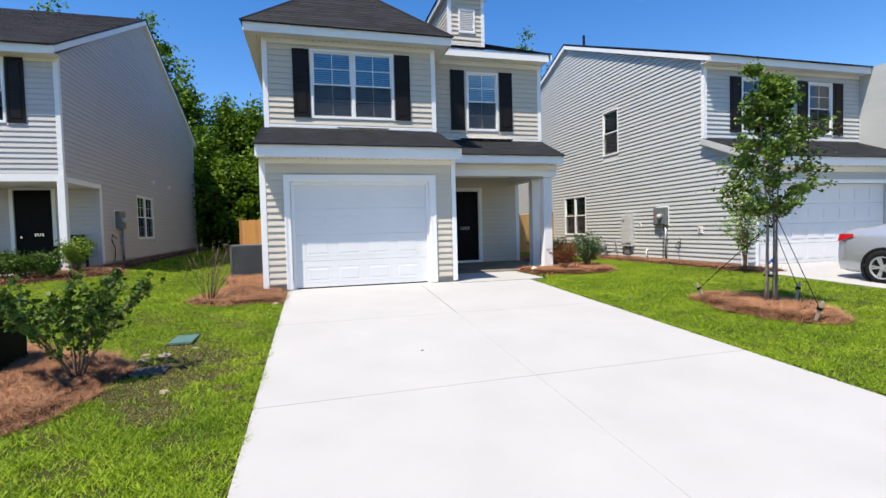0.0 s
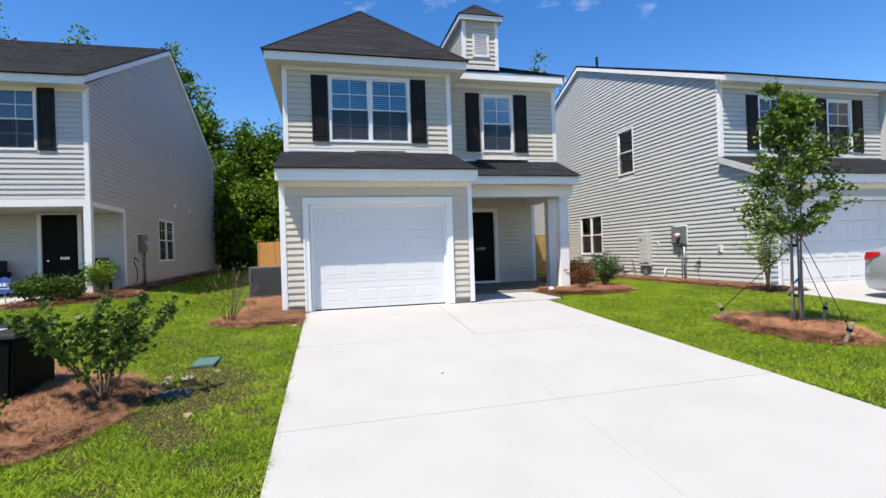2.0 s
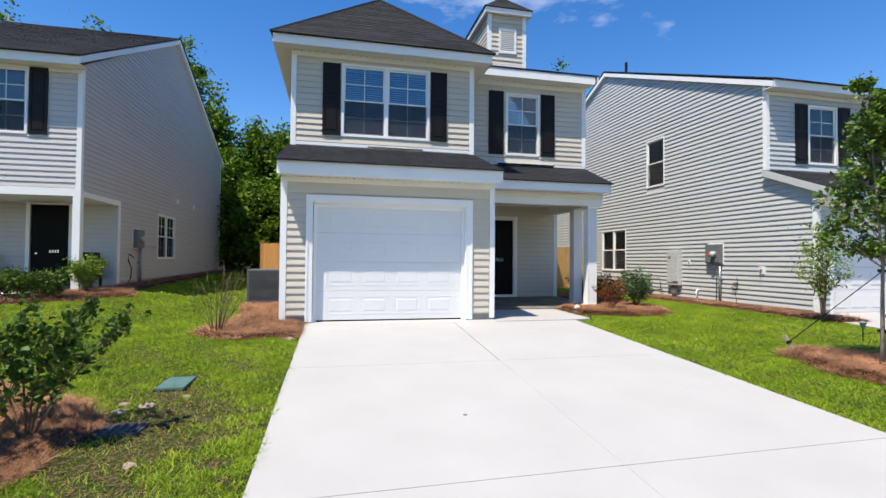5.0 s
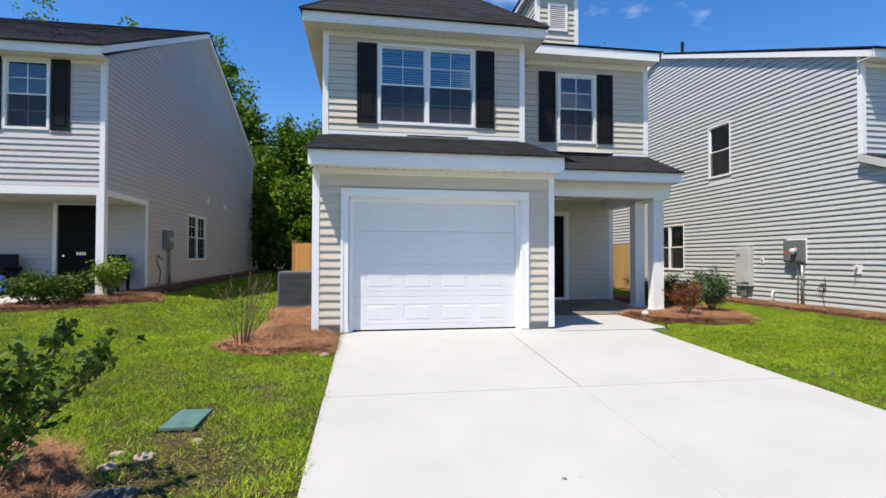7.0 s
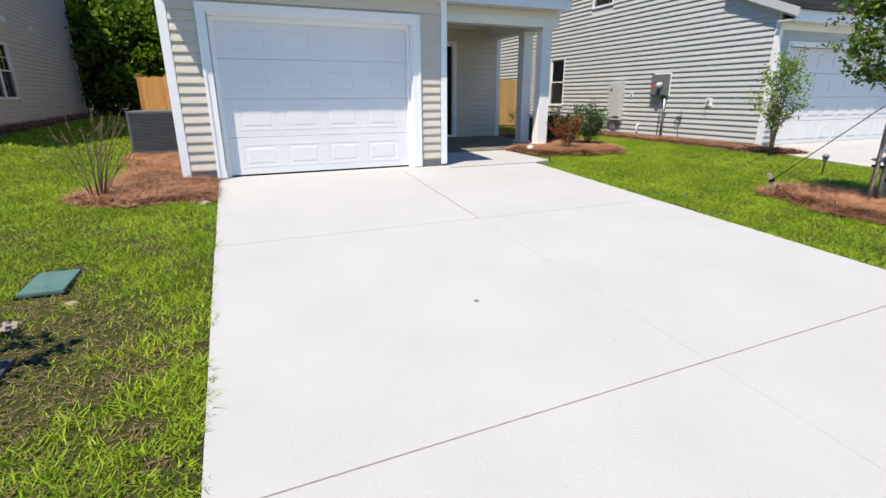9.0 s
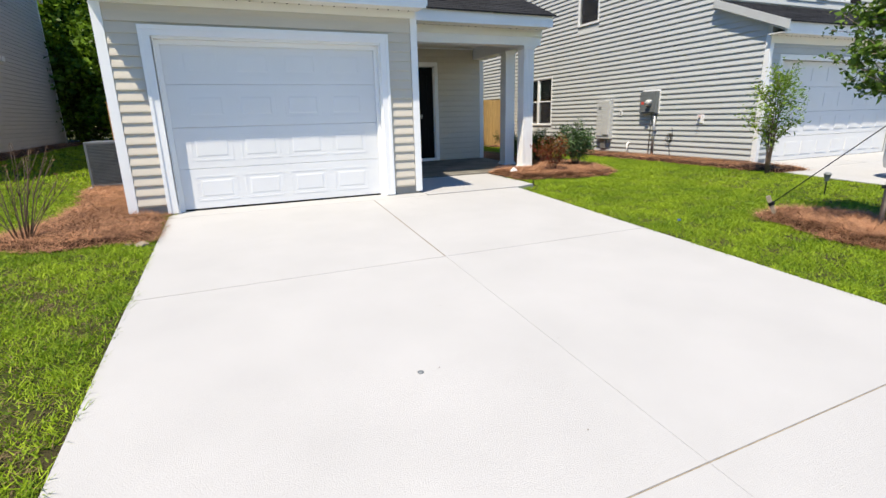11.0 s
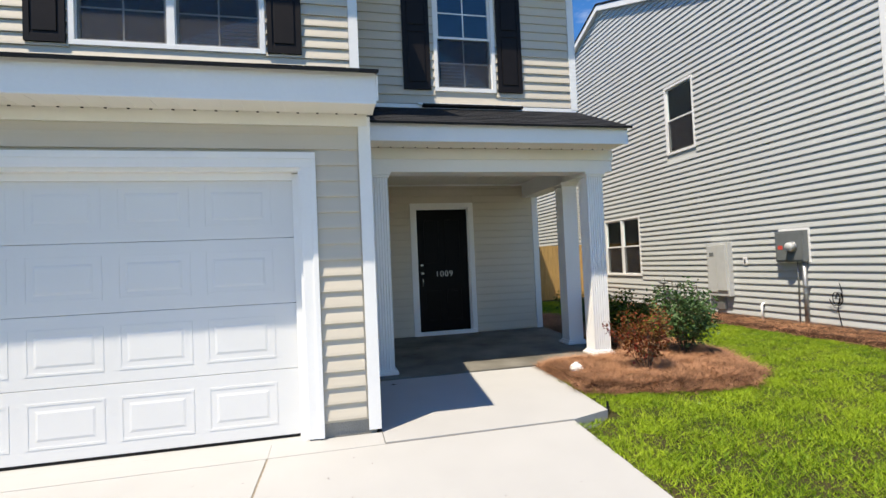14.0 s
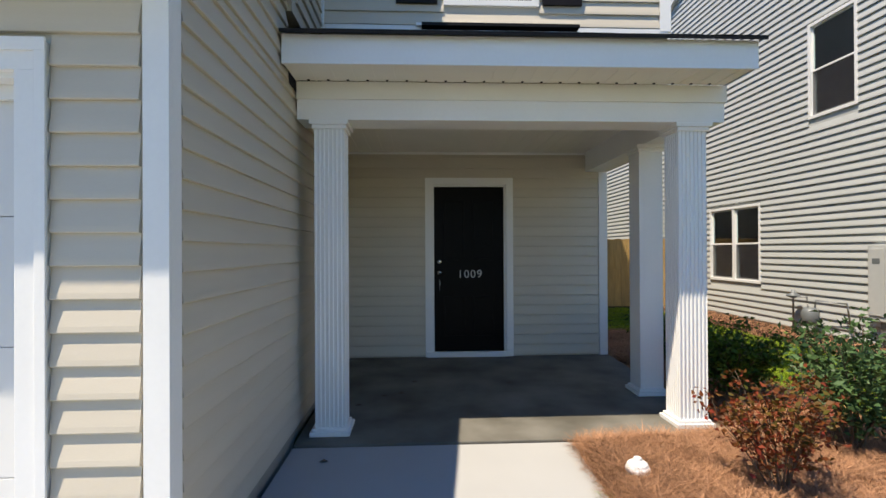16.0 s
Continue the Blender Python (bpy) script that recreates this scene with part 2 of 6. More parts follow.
# ---- builders ----
class Acc:
    """Gathers vertices and faces of one mesh."""

    def __init__(self):
        self.v, self.f = [], []

    def add(self, vs, fs):
        k = len(self.v)
        self.v += [tuple(p) for p in vs]
        self.f += [tuple(i + k for i in f) for f in fs]
        return self

    def box(self, a, b):
        x0, y0, z0 = (min(p, q) for p, q in zip(a, b))
        x1, y1, z1 = (max(p, q) for p, q in zip(a, b))
        return self.add([(x0, y0, z0), (x1, y0, z0), (x1, y1, z0), (x0, y1, z0), (x0, y0, z1), (x1, y0, z1), (x1, y1, z1), (x0, y1, z1)],
                        [(3, 2, 1, 0), (4, 5, 6, 7), (0, 1, 5, 4), (1, 2, 6, 5), (2, 3, 7, 6), (3, 0, 4, 7)])

    def hexa(self, p):
        return self.add(p, [(3, 2, 1, 0), (4, 5, 6, 7), (0, 1, 5, 4), (1, 2, 6, 5), (2, 3, 7, 6), (3, 0, 4, 7)])

    def tube(self, pts, radii, seg=6):
        pts = [Vector(p) for p in pts]
        rings = []
        for i, p in enumerate(pts):
            d = (pts[min(i + 1, len(pts) - 1)] - pts[max(i - 1, 0)]).normalized()
            a = d.cross(Vector((0.3, 0.9, 0.1))).normalized() if abs(d.z) > 0.5 else d.cross(Vector((0, 0, 1))).normalized()
            b = d.cross(a)
            rings.append([p + (a * math.cos(t) + b * math.sin(t)) * radii[i] for t in (2 * math.pi * k / seg for k in range(seg))])
        vs = [q for r in rings for q in r]
        fs = [(i * seg + k, i * seg + (k + 1) % seg, (i + 1) * seg + (k + 1) % seg, (i + 1) * seg + k) for i in range(len(pts) - 1) for k in range(seg)]
        fs += [tuple(range(seg))[::-1], tuple((len(pts) - 1) * seg + k for k in range(seg))]
        return self.add(vs, fs)

    def lathe(self, centre, prof, seg=20, axis="z"):
        vs, fs = [], []
        for r, h in prof:
            for k in range(seg):
                a = 2 * math.pi * k / seg
                p = (r * math.cos(a), r * math.sin(a), h)
                p = p if axis == "z" else (p[0], p[2], p[1]) if axis == "y" else (p[2], p[0], p[1])
                vs.append(tuple(c + q for c, q in zip(centre, p)))
        for i in range(len(prof) - 1):
            for k in range(seg):
                fs.append((i * seg + k, i * seg + (k + 1) % seg, (i + 1) * seg + (k + 1) % seg, (i + 1) * seg + k))
        fs += [tuple(range(seg)), tuple((len(prof) - 1) * seg + k for k in range(seg))]
        return self.add(vs, fs)

    def mesh(self, name, material, smooth=False, bevel=0.0):
        me = bpy.data.meshes.new(name)
        me.from_pydata(self.v, [], self.f)
        bm = bmesh.new()
        bm.from_mesh(me)
        if bevel:
            bmesh.ops.bevel(bm, geom=[e for e in bm.edges if len(e.link_faces) == 2 and e.calc_face_angle(0) > 0.5], offset=bevel, segments=2, affect="EDGES", profile=0.7)
        bmesh.ops.recalc_face_normals(bm, faces=bm.faces)
        bm.to_mesh(me)
        bm.free()
        if smooth:
            me.polygons.foreach_set("use_smooth", [True] * len(me.polygons))
            me.update()
        me.materials.append(material)
        return me


def attach(ob, parent):
    if parent is not None:
        ob.parent = parent
        if parent.data is None:
            ob.matrix_parent_inverse = Matrix.Translation(-parent.location)
    return ob


def thing(name, at, label, category, group="", kind=""):
    ob = new(name)
    ob.location = at
    ob.empty_display_size = 0.2
    return tagged(ob, label, category, group, kind)


def part(name, acc, material, parent=None, label="", smooth=False, bevel=0.0, kind=""):
    ob = attach(new(name, acc.mesh(name, material, smooth, bevel)), parent)
    return tagged(ob, label, kind=kind)


def bx(name, a, b, material, parent=None, label="", bevel=0.003):
    return part(name, Acc().box(a, b), material, parent, label, bevel=bevel)


def solid(name, acc, material, label, category, kind="", smooth=False, bevel=0.0, group=""):
    return tagged(new(name, acc.mesh(name, material, smooth, bevel)), label, category, group, kind)


def fast_mesh(name, verts, n_per, material):
    """A mesh of loose polygons with n_per corners each, from an array of corners."""
    me = bpy.data.meshes.new(name)
    n = len(verts)
    me.vertices.add(n)
    me.vertices.foreach_set("co", np.asarray(verts, dtype=np.float32).ravel())
    me.loops.add(n)
    me.loops.foreach_set("vertex_index", np.arange(n, dtype=np.int32))
    me.polygons.add(n // n_per)
    me.polygons.foreach_set("loop_start", np.arange(0, n, n_per, dtype=np.int32))
    me.update(calc_edges=True)
    me.materials.append(material)
    return me


def sstep(a, b, v):
    t = np.clip((v - a) / (b - a), 0, 1)
    return t * t * (3 - 2 * t)


def ground_z(x, y):
    """Height of the land: it climbs from the street to the houses, and more towards the house on the west."""
    base = np.clip(0.04 * y, -0.4, 0.39)
    return base + 0.32 * sstep(-2.2, -5.5, x) * sstep(7.0, 13.8, y) + 0.15 * sstep(13.0, 27.0, y) * sstep(0.0, -5.0, x) - 0.04 * sstep(7.5, 10.5, x)


# ---- land ----
DRIVE_Y = [-10.35, -7.52, -4.69, -1.86, 0.97, 3.80, 6.63, 9.47]


def drive_x(k, y):
    return (-0.47, 1.78 + 0.042 * y, 4.20 + 0.042 * y)[k]


def walk_right(y):
    return 4.97 + 0.11 * (y - 9.56) / 1.9


def paved(x, y):
    d = (x > -0.47) & (x < 4.20 + 0.042 * y) & (y < 9.6)
    w = (x > 2.9) & (x < 5.0 + 0.05 * (y - 9.5)) & (y > 9.4) & (y < 11.6)
    return d | w


def ground_sheet():
    xs = np.unique(np.concatenate([np.arange(-9, 12.01, 0.3), np.linspace(-30, -9, 15), np.linspace(12, 30, 13), [-900, -300, -120, -60, 60, 120, 300, 900], [-0.40, 4.1]]))
    ys = np.unique(np.concatenate([np.arange(-3, 16.01, 0.3), np.linspace(16, 50, 20), [-900, -300, -100, -40, -20, -10, -6, 80, 140, 300, 900]]))
    X, Y = np.meshgrid(xs, ys)
    Z = ground_z(X, Y) - 0.012
    inner = paved(X - 0.1, Y) & paved(X + 0.1, Y)
    Z = np.where(inner, Z - 0.14, Z)
    nx = len(xs)
    me = bpy.data.meshes.new("ground")
    me.from_pydata(np.stack([X, Y, Z], -1).reshape(-1, 3).tolist(), [], [(j * nx + i, j * nx + i + 1, (j + 1) * nx + i + 1, (j + 1) * nx + i) for j in range(len(ys) - 1) for i in range(nx - 1)])
    me.materials.append(SOIL)
    me.polygons.foreach_set("use_smooth", [True] * len(me.polygons))
    return tagged(new("ground", me), "mown green lawn ground rising gently to the houses", "lawn", kind="structure")


ground_sheet()

# ---- walls with siding ----
class Face:
    """A wall plane: origin, direction along it, outward normal."""

    def __init__(self, o, u, n):
        self.o, self.u, self.n = Vector(o), Vector(u), Vector(n)

    def p(self, u, z, d=0.0):
        q = self.o + self.u * u + self.n * d
        return Vector((q.x, q.y, z))

    def box(self, acc, u0, u1, z0, z1, d0, d1):
        return acc.box(self.p(u0, z0, d0), self.p(u1, z1, d1))


def spans(lo, hi, z0, z1, holes):
    out = [(lo, hi)]
    for a, b, c, d in holes:
        if c < z1 - 1e-4 and d > z0 + 1e-4:
            nxt = []
            for s, e in out:
                if b <= s or a >= e:
                    nxt.append((s, e))
                else:
                    if a > s + 0.01:
                        nxt.append((s, a))
                    if b < e - 0.01:
                        nxt.append((b, e))
            out = nxt
    return out


def wall_core(name, F, u0, u1, z0, z1, holes, material, parent, top=None, thick=0.14, d=0.0):
    """A wall slab with real openings; top(u) gives a sloped head."""
    acc = Acc()
    us = sorted({u0, u1, *[v for h in holes for v in h[:2] if u0 < v < u1]})
    zs = sorted({z0, z1, *[v for h in holes for v in h[2:] if z0 < v < z1]})
    for a, b in zip(us, us[1:]):
        for c, e in zip(zs, zs[1:]):
            if any(h[0] <= a + 1e-5 and h[1] >= b - 1e-5 and h[2] <= c + 1e-5 and h[3] >= e - 1e-5 for h in holes):
                continue
            F.box(acc, a, b, c, e, d - thick, d)
    if top:
        pts = top
        for (ua, za), (ub, zb) in zip(pts, pts[1:]):
            acc.hexa([F.p(ua, z1, d - thick), F.p(ub, z1, d - thick), F.p(ub, z1, d), F.p(ua, z1, d), F.p(ua, za, d - thick), F.p(ub, zb, d - thick), F.p(ub, zb, d), F.p(ua, za, d)])
    return part(name, acc, material, parent)


BOARD_CACHE = {}
LATER = []


def siding(F, u0, u1, z0, z1, holes, material, parent, clip=None, step=0.127):
    """Courses of lapped siding, each an object of its own; made last."""
    LATER.append((F, u0, u1, z0, z1, holes, material, parent, clip, step))


def lay_siding(F, u0, u1, z0, z1, holes, material, parent, clip, step):
    z = z0
    while z < z1 - 0.02:
        zt = min(z + step, z1)
        lo, hi, lo2, hi2 = u0, u1, u0, u1
        if clip:
            lo, hi = clip(z)
            lo2, hi2 = clip(zt)
            lo, hi, lo2, hi2 = max(lo, u0), min(hi, u1), max(lo2, u0), min(hi2, u1)
            if hi2 < lo2:
                lo2 = hi2 = (lo2 + hi2) / 2
            if hi - lo < 0.05:
                break
        for s, e in spans(lo, hi, z, zt, holes):
            s2 = lo2 if abs(s - lo) < 1e-6 else s
            e2 = hi2 if abs(e - hi) < 1e-6 else e
            key = (material.name, tuple(F.u), tuple(F.n), round(e - s, 3), round(s2 - s, 3), round(e2 - s, 3), round(zt - z, 3))
            if key not in BOARD_CACHE:
                G = Face((0, 0, 0), F.u, F.n)
                h = zt - z
                d = 0.009 if material.name.startswith('pale_grey') else 0.005
                acc = Acc()
                L, L0, L1 = e - s, s2 - s, e2 - s
                acc.add([G.p(0, 0, 0.001), G.p(L, 0, 0.001), G.p(L1, h, 0.001), G.p(L0, h, 0.001), G.p(0, 0, 0.0165 + d), G.p(L, 0, 0.0165 + d), G.p(L, 0.004, 0.0182 + d), G.p(0, 0.004, 0.0182 + d),
                         G.p(L, h * 0.2, 0.0160 + d), G.p(0, h * 0.2, 0.0160 + d), G.p(L1, h, 0.0030), G.p(L0, h, 0.0030)],
                        [(0, 1, 5, 4), (4, 5, 6, 7), (7, 6, 8, 9), (9, 8, 10, 11), (11, 10, 2, 3), (0, 3, 2, 1), (0, 4, 7, 9, 11, 3), (1, 2, 10, 8, 6, 5)])
                BOARD_CACHE[key] = acc.mesh("siding_board", material)
            ob = attach(new("siding_board", BOARD_CACHE[key]), parent)
            ob.location = F.p(s, z)
        z += step


def window(F, u0, u1, z0, z1, parent, units=1, blind=1.0, label="", muntin=True, d=0.0):
    """Sash windows side by side in one white frame: upper and lower sash, divided lights, screen, blinds."""
    w = attach(new("window"), parent)
    w.location = (0, 0, 0)
    if parent.data is None:
        w.location = parent.location
        w.matrix_parent_inverse = Matrix.Translation(-parent.location)
    tagged(w, label)
    acc = Acc()
    t = 0.055
    for a, b, c, e in ((u0, u1, z1 - t, z1), (u0, u1, z0, z0 + t), (u0, u0 + t, z0 + t, z1 - t), (u1 - t, u1, z0 + t, z1 - t)):
        F.box(acc, a, b, c, e, d - 0.09, d + 0.028)
    part("window_frame", acc, WHITE, w, bevel=0.004)
    iu0, iu1, iz0, iz1 = u0 + t, u1 - t, z0 + t, z1 - t
    step = (iu1 - iu0) / units
    zm = (iz0 + iz1) / 2
    for i in range(units):
        a, b = iu0 + i * step, iu0 + (i + 1) * step
        if i:
            acc = Acc()
            F.box(acc, a - 0.04, a + 0.04, iz0, iz1, d - 0.09, d + 0.02)
            part("mullion", acc, WHITE, w, bevel=0.004)
        a2, b2 = a + (0.04 if i else 0), b - (0.04 if i < units - 1 else 0)
        for k, (c, e, dd) in enumerate(((zm - 0.015, iz1, d - 0.02), (iz0, zm + 0.02, d - 0.045))):
            acc = Acc()
            s = 0.03
            for q in ((a2, b2, e - s, e), (a2, b2, c, c + s), (a2, a2 + s, c + s, e - s), (b2 - s, b2, c + s, e - s)):
                F.box(acc, *q, dd - 0.025, dd + (0.012 if k == 0 else 0.03))
            part("sash", acc, WHITE, w, bevel=0.002)
            acc = Acc()
            F.box(acc, a2 + s - 0.005, b2 - s + 0.005, c + s - 0.005, e - s + 0.005, dd - 0.006, dd - 0.002)
            g = part("pane", acc, GLASS, w)
            g.visible_shadow = False
            if muntin:
                acc = Acc()
                um, zz = (a2 + b2) / 2, (c + e) / 2
                F.box(acc, um - 0.008, um + 0.008, c + s, e - s, dd - 0.001, dd + 0.004)
                F.box(acc, a2 + s, um - 0.008, zz - 0.008, zz + 0.008, dd - 0.001, dd + 0.004)
                F.box(acc, um + 0.008, b2 - s, zz - 0.008, zz + 0.008, dd - 0.001, dd + 0.004)
                part("muntin", acc, WHITE, w)
            if k == 1:
                acc = Acc()
                F.box(acc, a2 + 0.01, b2 - 0.01, c + 0.01, e - 0.03, dd + 0.032, dd + 0.033)
                part("screen", acc, SCREEN, w)
        if blind:
            acc = Acc()
            F.box(acc, a2 + 0.01, b2 - 0.01, iz1 - 0.05, iz1, d - 0.14, d - 0.10)
            z = iz1 - 0.07
            while z > iz1 - (iz1 - iz0) * blind + 0.02:
                p = [F.p(a2 + 0.015, z - 0.014, d - 0.105), F.p(b2 - 0.015, z - 0.014, d - 0.105), F.p(b2 - 0.015, z + 0.014, d - 0.14), F.p(a2 + 0.015, z + 0.014, d - 0.14)]
                acc.add(p + [q + Vector((0, 0, 0.003)) for q in p], [(3, 2, 1, 0), (4, 5, 6, 7), (0, 1, 5, 4), (1, 2, 6, 5), (2, 3, 7, 6), (3, 0, 4, 7)])
                z -= 0.048
            part("blind", acc, BLINDM, w)
    # added box behind the glass, coloured dark in place of an unlit room
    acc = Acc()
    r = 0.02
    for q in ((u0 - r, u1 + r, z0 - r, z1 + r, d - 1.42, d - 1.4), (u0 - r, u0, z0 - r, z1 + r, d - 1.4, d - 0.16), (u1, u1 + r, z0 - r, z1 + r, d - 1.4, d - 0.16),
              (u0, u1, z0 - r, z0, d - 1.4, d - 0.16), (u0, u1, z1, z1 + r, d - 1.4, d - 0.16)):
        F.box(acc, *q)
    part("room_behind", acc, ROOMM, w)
    return w


def shutter(F, u0, u1, z0, z1, parent, d=0.0):
    acc = Acc()
    F.box(acc, u0, u1, z0, z1, d + 0.016, d + 0.034)
    t = 0.055
    zm = z0 + (z1 - z0) * 0.54
    for q in ((u0, u0 + t, z0, z1), (u1 - t, u1, z0, z1), (u0 + t, u1 - t, z0, z0 + 0.08), (u0 + t, u1 - t, z1 - 0.08, z1), (u0 + t, u1 - t, zm - 0.035, zm + 0.035)):
        F.box(acc, *q, d + 0.034, d + 0.046)
    s = part("shutter", acc, SHUT, parent, bevel=0.002)
    for c, e in ((z0 + 0.11, zm - 0.065), (zm + 0.065, z1 - 0.11)):
        acc = Acc()
        F.box(acc, u0 + t + 0.02, u1 - t - 0.02, c, e, d + 0.034, d + 0.047)
        part("raised_panel", acc, SHUT, s, bevel=0.009)
    return s


def roof_plane(name, corners, parent, thick=0.02, pieces=False):
    """A sloped roof: corners low-left, low-right, high-right, high-left; courses of shingle laid over it."""
    c = [Vector(p) for p in corners]
    nrm = (c[1] - c[0]).cross(c[3] - c[0]).normalized()
    if nrm.z < 0:
        nrm = -nrm
    acc = Acc()
    acc.hexa([p - nrm * thick for p in c] + c)
    r = part(name, acc, ROOFM, parent)
    LATER.append(("shingles", c, nrm, r, pieces))
    return r


SH_CACHE = {}


def lay_shingles(c, nrm, r, pieces):
    run = ((c[3] - c[0]).length + (c[2] - c[1]).length) / 2
    rows = max(1, round(run / 0.143))
    rng = random.Random(rows * 7 + round(c[0].x * 10))
    acc = Acc()
    for i in range(rows):
        a0, b0 = c[0].lerp(c[3], i / rows), c[1].lerp(c[2], i / rows)
        a1, b1 = c[0].lerp(c[3], (i + 1) / rows), c[1].lerp(c[2], (i + 1) / rows)
        L = (b0 - a0).length
        if L < 0.05:
            continue
        k0, tabs = 0.0, []
        off = rng.random() * 0.3
        u = -off
        while u < L:
            w = 0.31 if pieces else rng.uniform(0.25, 1.3)
            tabs.append((max(u, 0), min(u + w - 0.006, L)))
            u += w
        for s, e in tabs:
            if e - s < 0.02:
                continue
            h = rng.uniform(0.004, 0.008)
            q = [a0.lerp(b0, s / L), a0.lerp(b0, e / L), a1.lerp(b1, e / L), a1.lerp(b1, s / L)]
            up = nrm * 0.002
            if pieces:
                o = q[0].copy()
                ac = Acc()
                ac.hexa([p - o for p in q] + [q[0] - o + nrm * (h + 0.002), q[1] - o + nrm * (h + 0.002), q[2] - o + up, q[3] - o + up])
                key = (round(e - s, 2), round(h, 3), round(nrm.x, 2), round(nrm.y, 2), tuple(round(v, 2) for v in (q[2] - o)))
                if key not in SH_CACHE:
                    SH_CACHE[key] = ac.mesh("shingle", SHINGLE)
                ob = attach(new("shingle", SH_CACHE[key]), r)
                ob.location = o
            else:
                acc.hexa(q + [q[0] + nrm * (h + 0.002), q[1] + nrm * (h + 0.002), q[2] + up, q[3] + up])
    if not pieces:
        o = part("shingle_field", acc, SHINGLEF, r, kind="stuff")


# ---- driveway and walk ----
def slab(parent, x0a, x1a, ya, x0b, x1b, yb, material=CONC, gap=0.004, depth=0.12, top=0.0, label=""):
    z = lambda x, y: float(np.clip(0.04 * y, -0.4, 0.39)) + top
    a, b = ya + gap, yb - gap
    e = 0.007 if 6 < ya < 9 else 0.0008
    tilt = lambda x, y, edge: y + (0.021 * (x - 4.2) if abs(edge - 3.80) < 0.01 else 0.0)
    pts = [(x0a + e, tilt(x0a, a, ya)), (x1a - e, tilt(x1a, a, ya)), (x1b - e, tilt(x1b, b, yb)), (x0b + e, tilt(x0b, b, yb))]
    acc = Acc().hexa([(x, y, z(x, y) - depth) for x, y in pts] + [(x, y, z(x, y)) for x, y in pts])
    return part("slab", acc, material, parent, label, bevel=0.003)


driveway = thing("driveway", (2, 4, 0.1), "bright pale concrete driveway with scored joints", "driveway", kind="structure")
for ya, yb in zip(DRIVE_Y, DRIVE_Y[1:]):
    for k in (0, 1):
        slab(driveway, drive_x(k, ya), drive_x(k + 1, ya), ya, drive_x(k, yb), drive_x(k + 1, yb), yb)
part("joint_filler", Acc().hexa([(-0.45, -9.6, -0.45), (3.76, -9.6, -0.45), (4.55, 9.5, 0.30), (-0.45, 9.5, 0.30), (-0.45, -9.6, -0.390), (3.76, -9.6, -0.390), (4.55, 9.5, 0.375), (-0.45, 9.5, 0.375)]), JOINT, driveway)
slab(driveway, -0.47, 2.18, 9.47, -0.45, 2.18, 9.724)
slab(driveway, 2.18, 3.026, 9.47, 2.18, 3.026, 9.724)
slab(driveway, -0.338, 2.468, 9.716, -0.338, 2.468, 9.87)
walkway = thing("walkway", (4, 10.5, 0.38), "pale concrete walk from driveway to porch", "path", kind="structure")
acc = Acc()
right = [(4.62, 9.48), (4.98, 9.60), (5.04, 10.2), (5.10, 10.8), (5.19, 11.455)]
n = len(right)
left = [(3.03, y) for _, y in right]
vs = [(x, y, z) for z in (0.27, 0.388) for x, y in left + right]
fs = []
for i in range(n - 1):
    fs += [(2 * n + i, 2 * n + n + i, 2 * n + n + i + 1, 2 * n + i + 1), (i, i + 1, n + i + 1, n + i), (n + i, n + i + 1, 3 * n + i + 1, 3 * n + i), (i, 2 * n + i, 2 * n + i + 1, i + 1)]
fs += [(0, n, 3 * n, 2 * n), (n - 1, 3 * n - 1, 4 * n - 1, 2 * n - 1)]
part("slab", acc.add(vs, fs), CONC, walkway)

SLAB = 0.475
# ---- the main house ----
GX0, GX1, GY, UY, PY, DY, HX1, BACK = -0.88, 3.00, 9.73, 11.40, 12.45, 14.11, 6.40, 26.0
house = thing("house", (2.7, 14, 0.39), "two-storey beige vinyl-sided house with white trim, black shutters and dark shingles", "house")
S, N, Wn, En = (0, -1, 0), (0, 1, 0), (-1, 0, 0), (1, 0, 0)
X, Y = (1, 0, 0), (0, 1, 0)
F_g = Face((0, GY, 0), X, S)
F_u = Face((0, UY, 0), X, S)
F_p = Face((0, PY, 0), X, S)
F_d = Face((0, DY, 0), X, S)
F_w = Face((GX0, 0, 0), Y, Wn)
F_e = Face((GX1, 0, 0), Y, En)
F_E = Face((HX1, 0, 0), Y, En)
F_b = Face((0, BACK, 0), X, N)
DOOR_G = (-0.34, 2.47, 0.30, 2.535)

foundation = Acc()
foundation.box((GX0 + 0.01, GY + 0.012, 0.1), (-0.36, GY + 0.3, 0.50)).box((2.47, GY + 0.012, 0.1), (GX1 - 0.01, GY + 0.3, 0.50))
foundation.box((GX0 + 0.01, GY + 0.3, 0.1), (GX0 + 0.3, BACK, 0.50)).box((GX1 - 0.3, GY + 0.3, 0.1), (GX1 - 0.01, DY, 0.50))
part("foundation", foundation, FOUND, house, "grey rendered foundation strip")

w = wall_core("garage_front_wall", F_g, GX0, GX1, 0.50, 2.95, [DOOR_G], SIDE_M, house)
siding(F_g, GX0 + 0.09, GX1 - 0.09, 0.52, 2.80, [(-0.45, 2.58, 0, 2.645)], SIDE_M, w)
w = wall_core("west_wall", F_w, GY + 0.14, BACK, 0.50, 2.95, [], SIDE_M, house)
siding(F_w, GY + 0.09, BACK, 0.52, 2.9, [], SIDE_M, w, step=0.127)
w = wall_core("garage_side_wall", F_e, GY + 0.14, DY, 0.47, 2.95, [], SIDE_M, house, top=[(GY + 0.14, 3.30), (11.40, 3.83), (11.5, 3.1), (DY, 3.1)])
siding(F_e, GY + 0.09, DY - 0.02, 0.49, 3.10, [], SIDE_M, w)
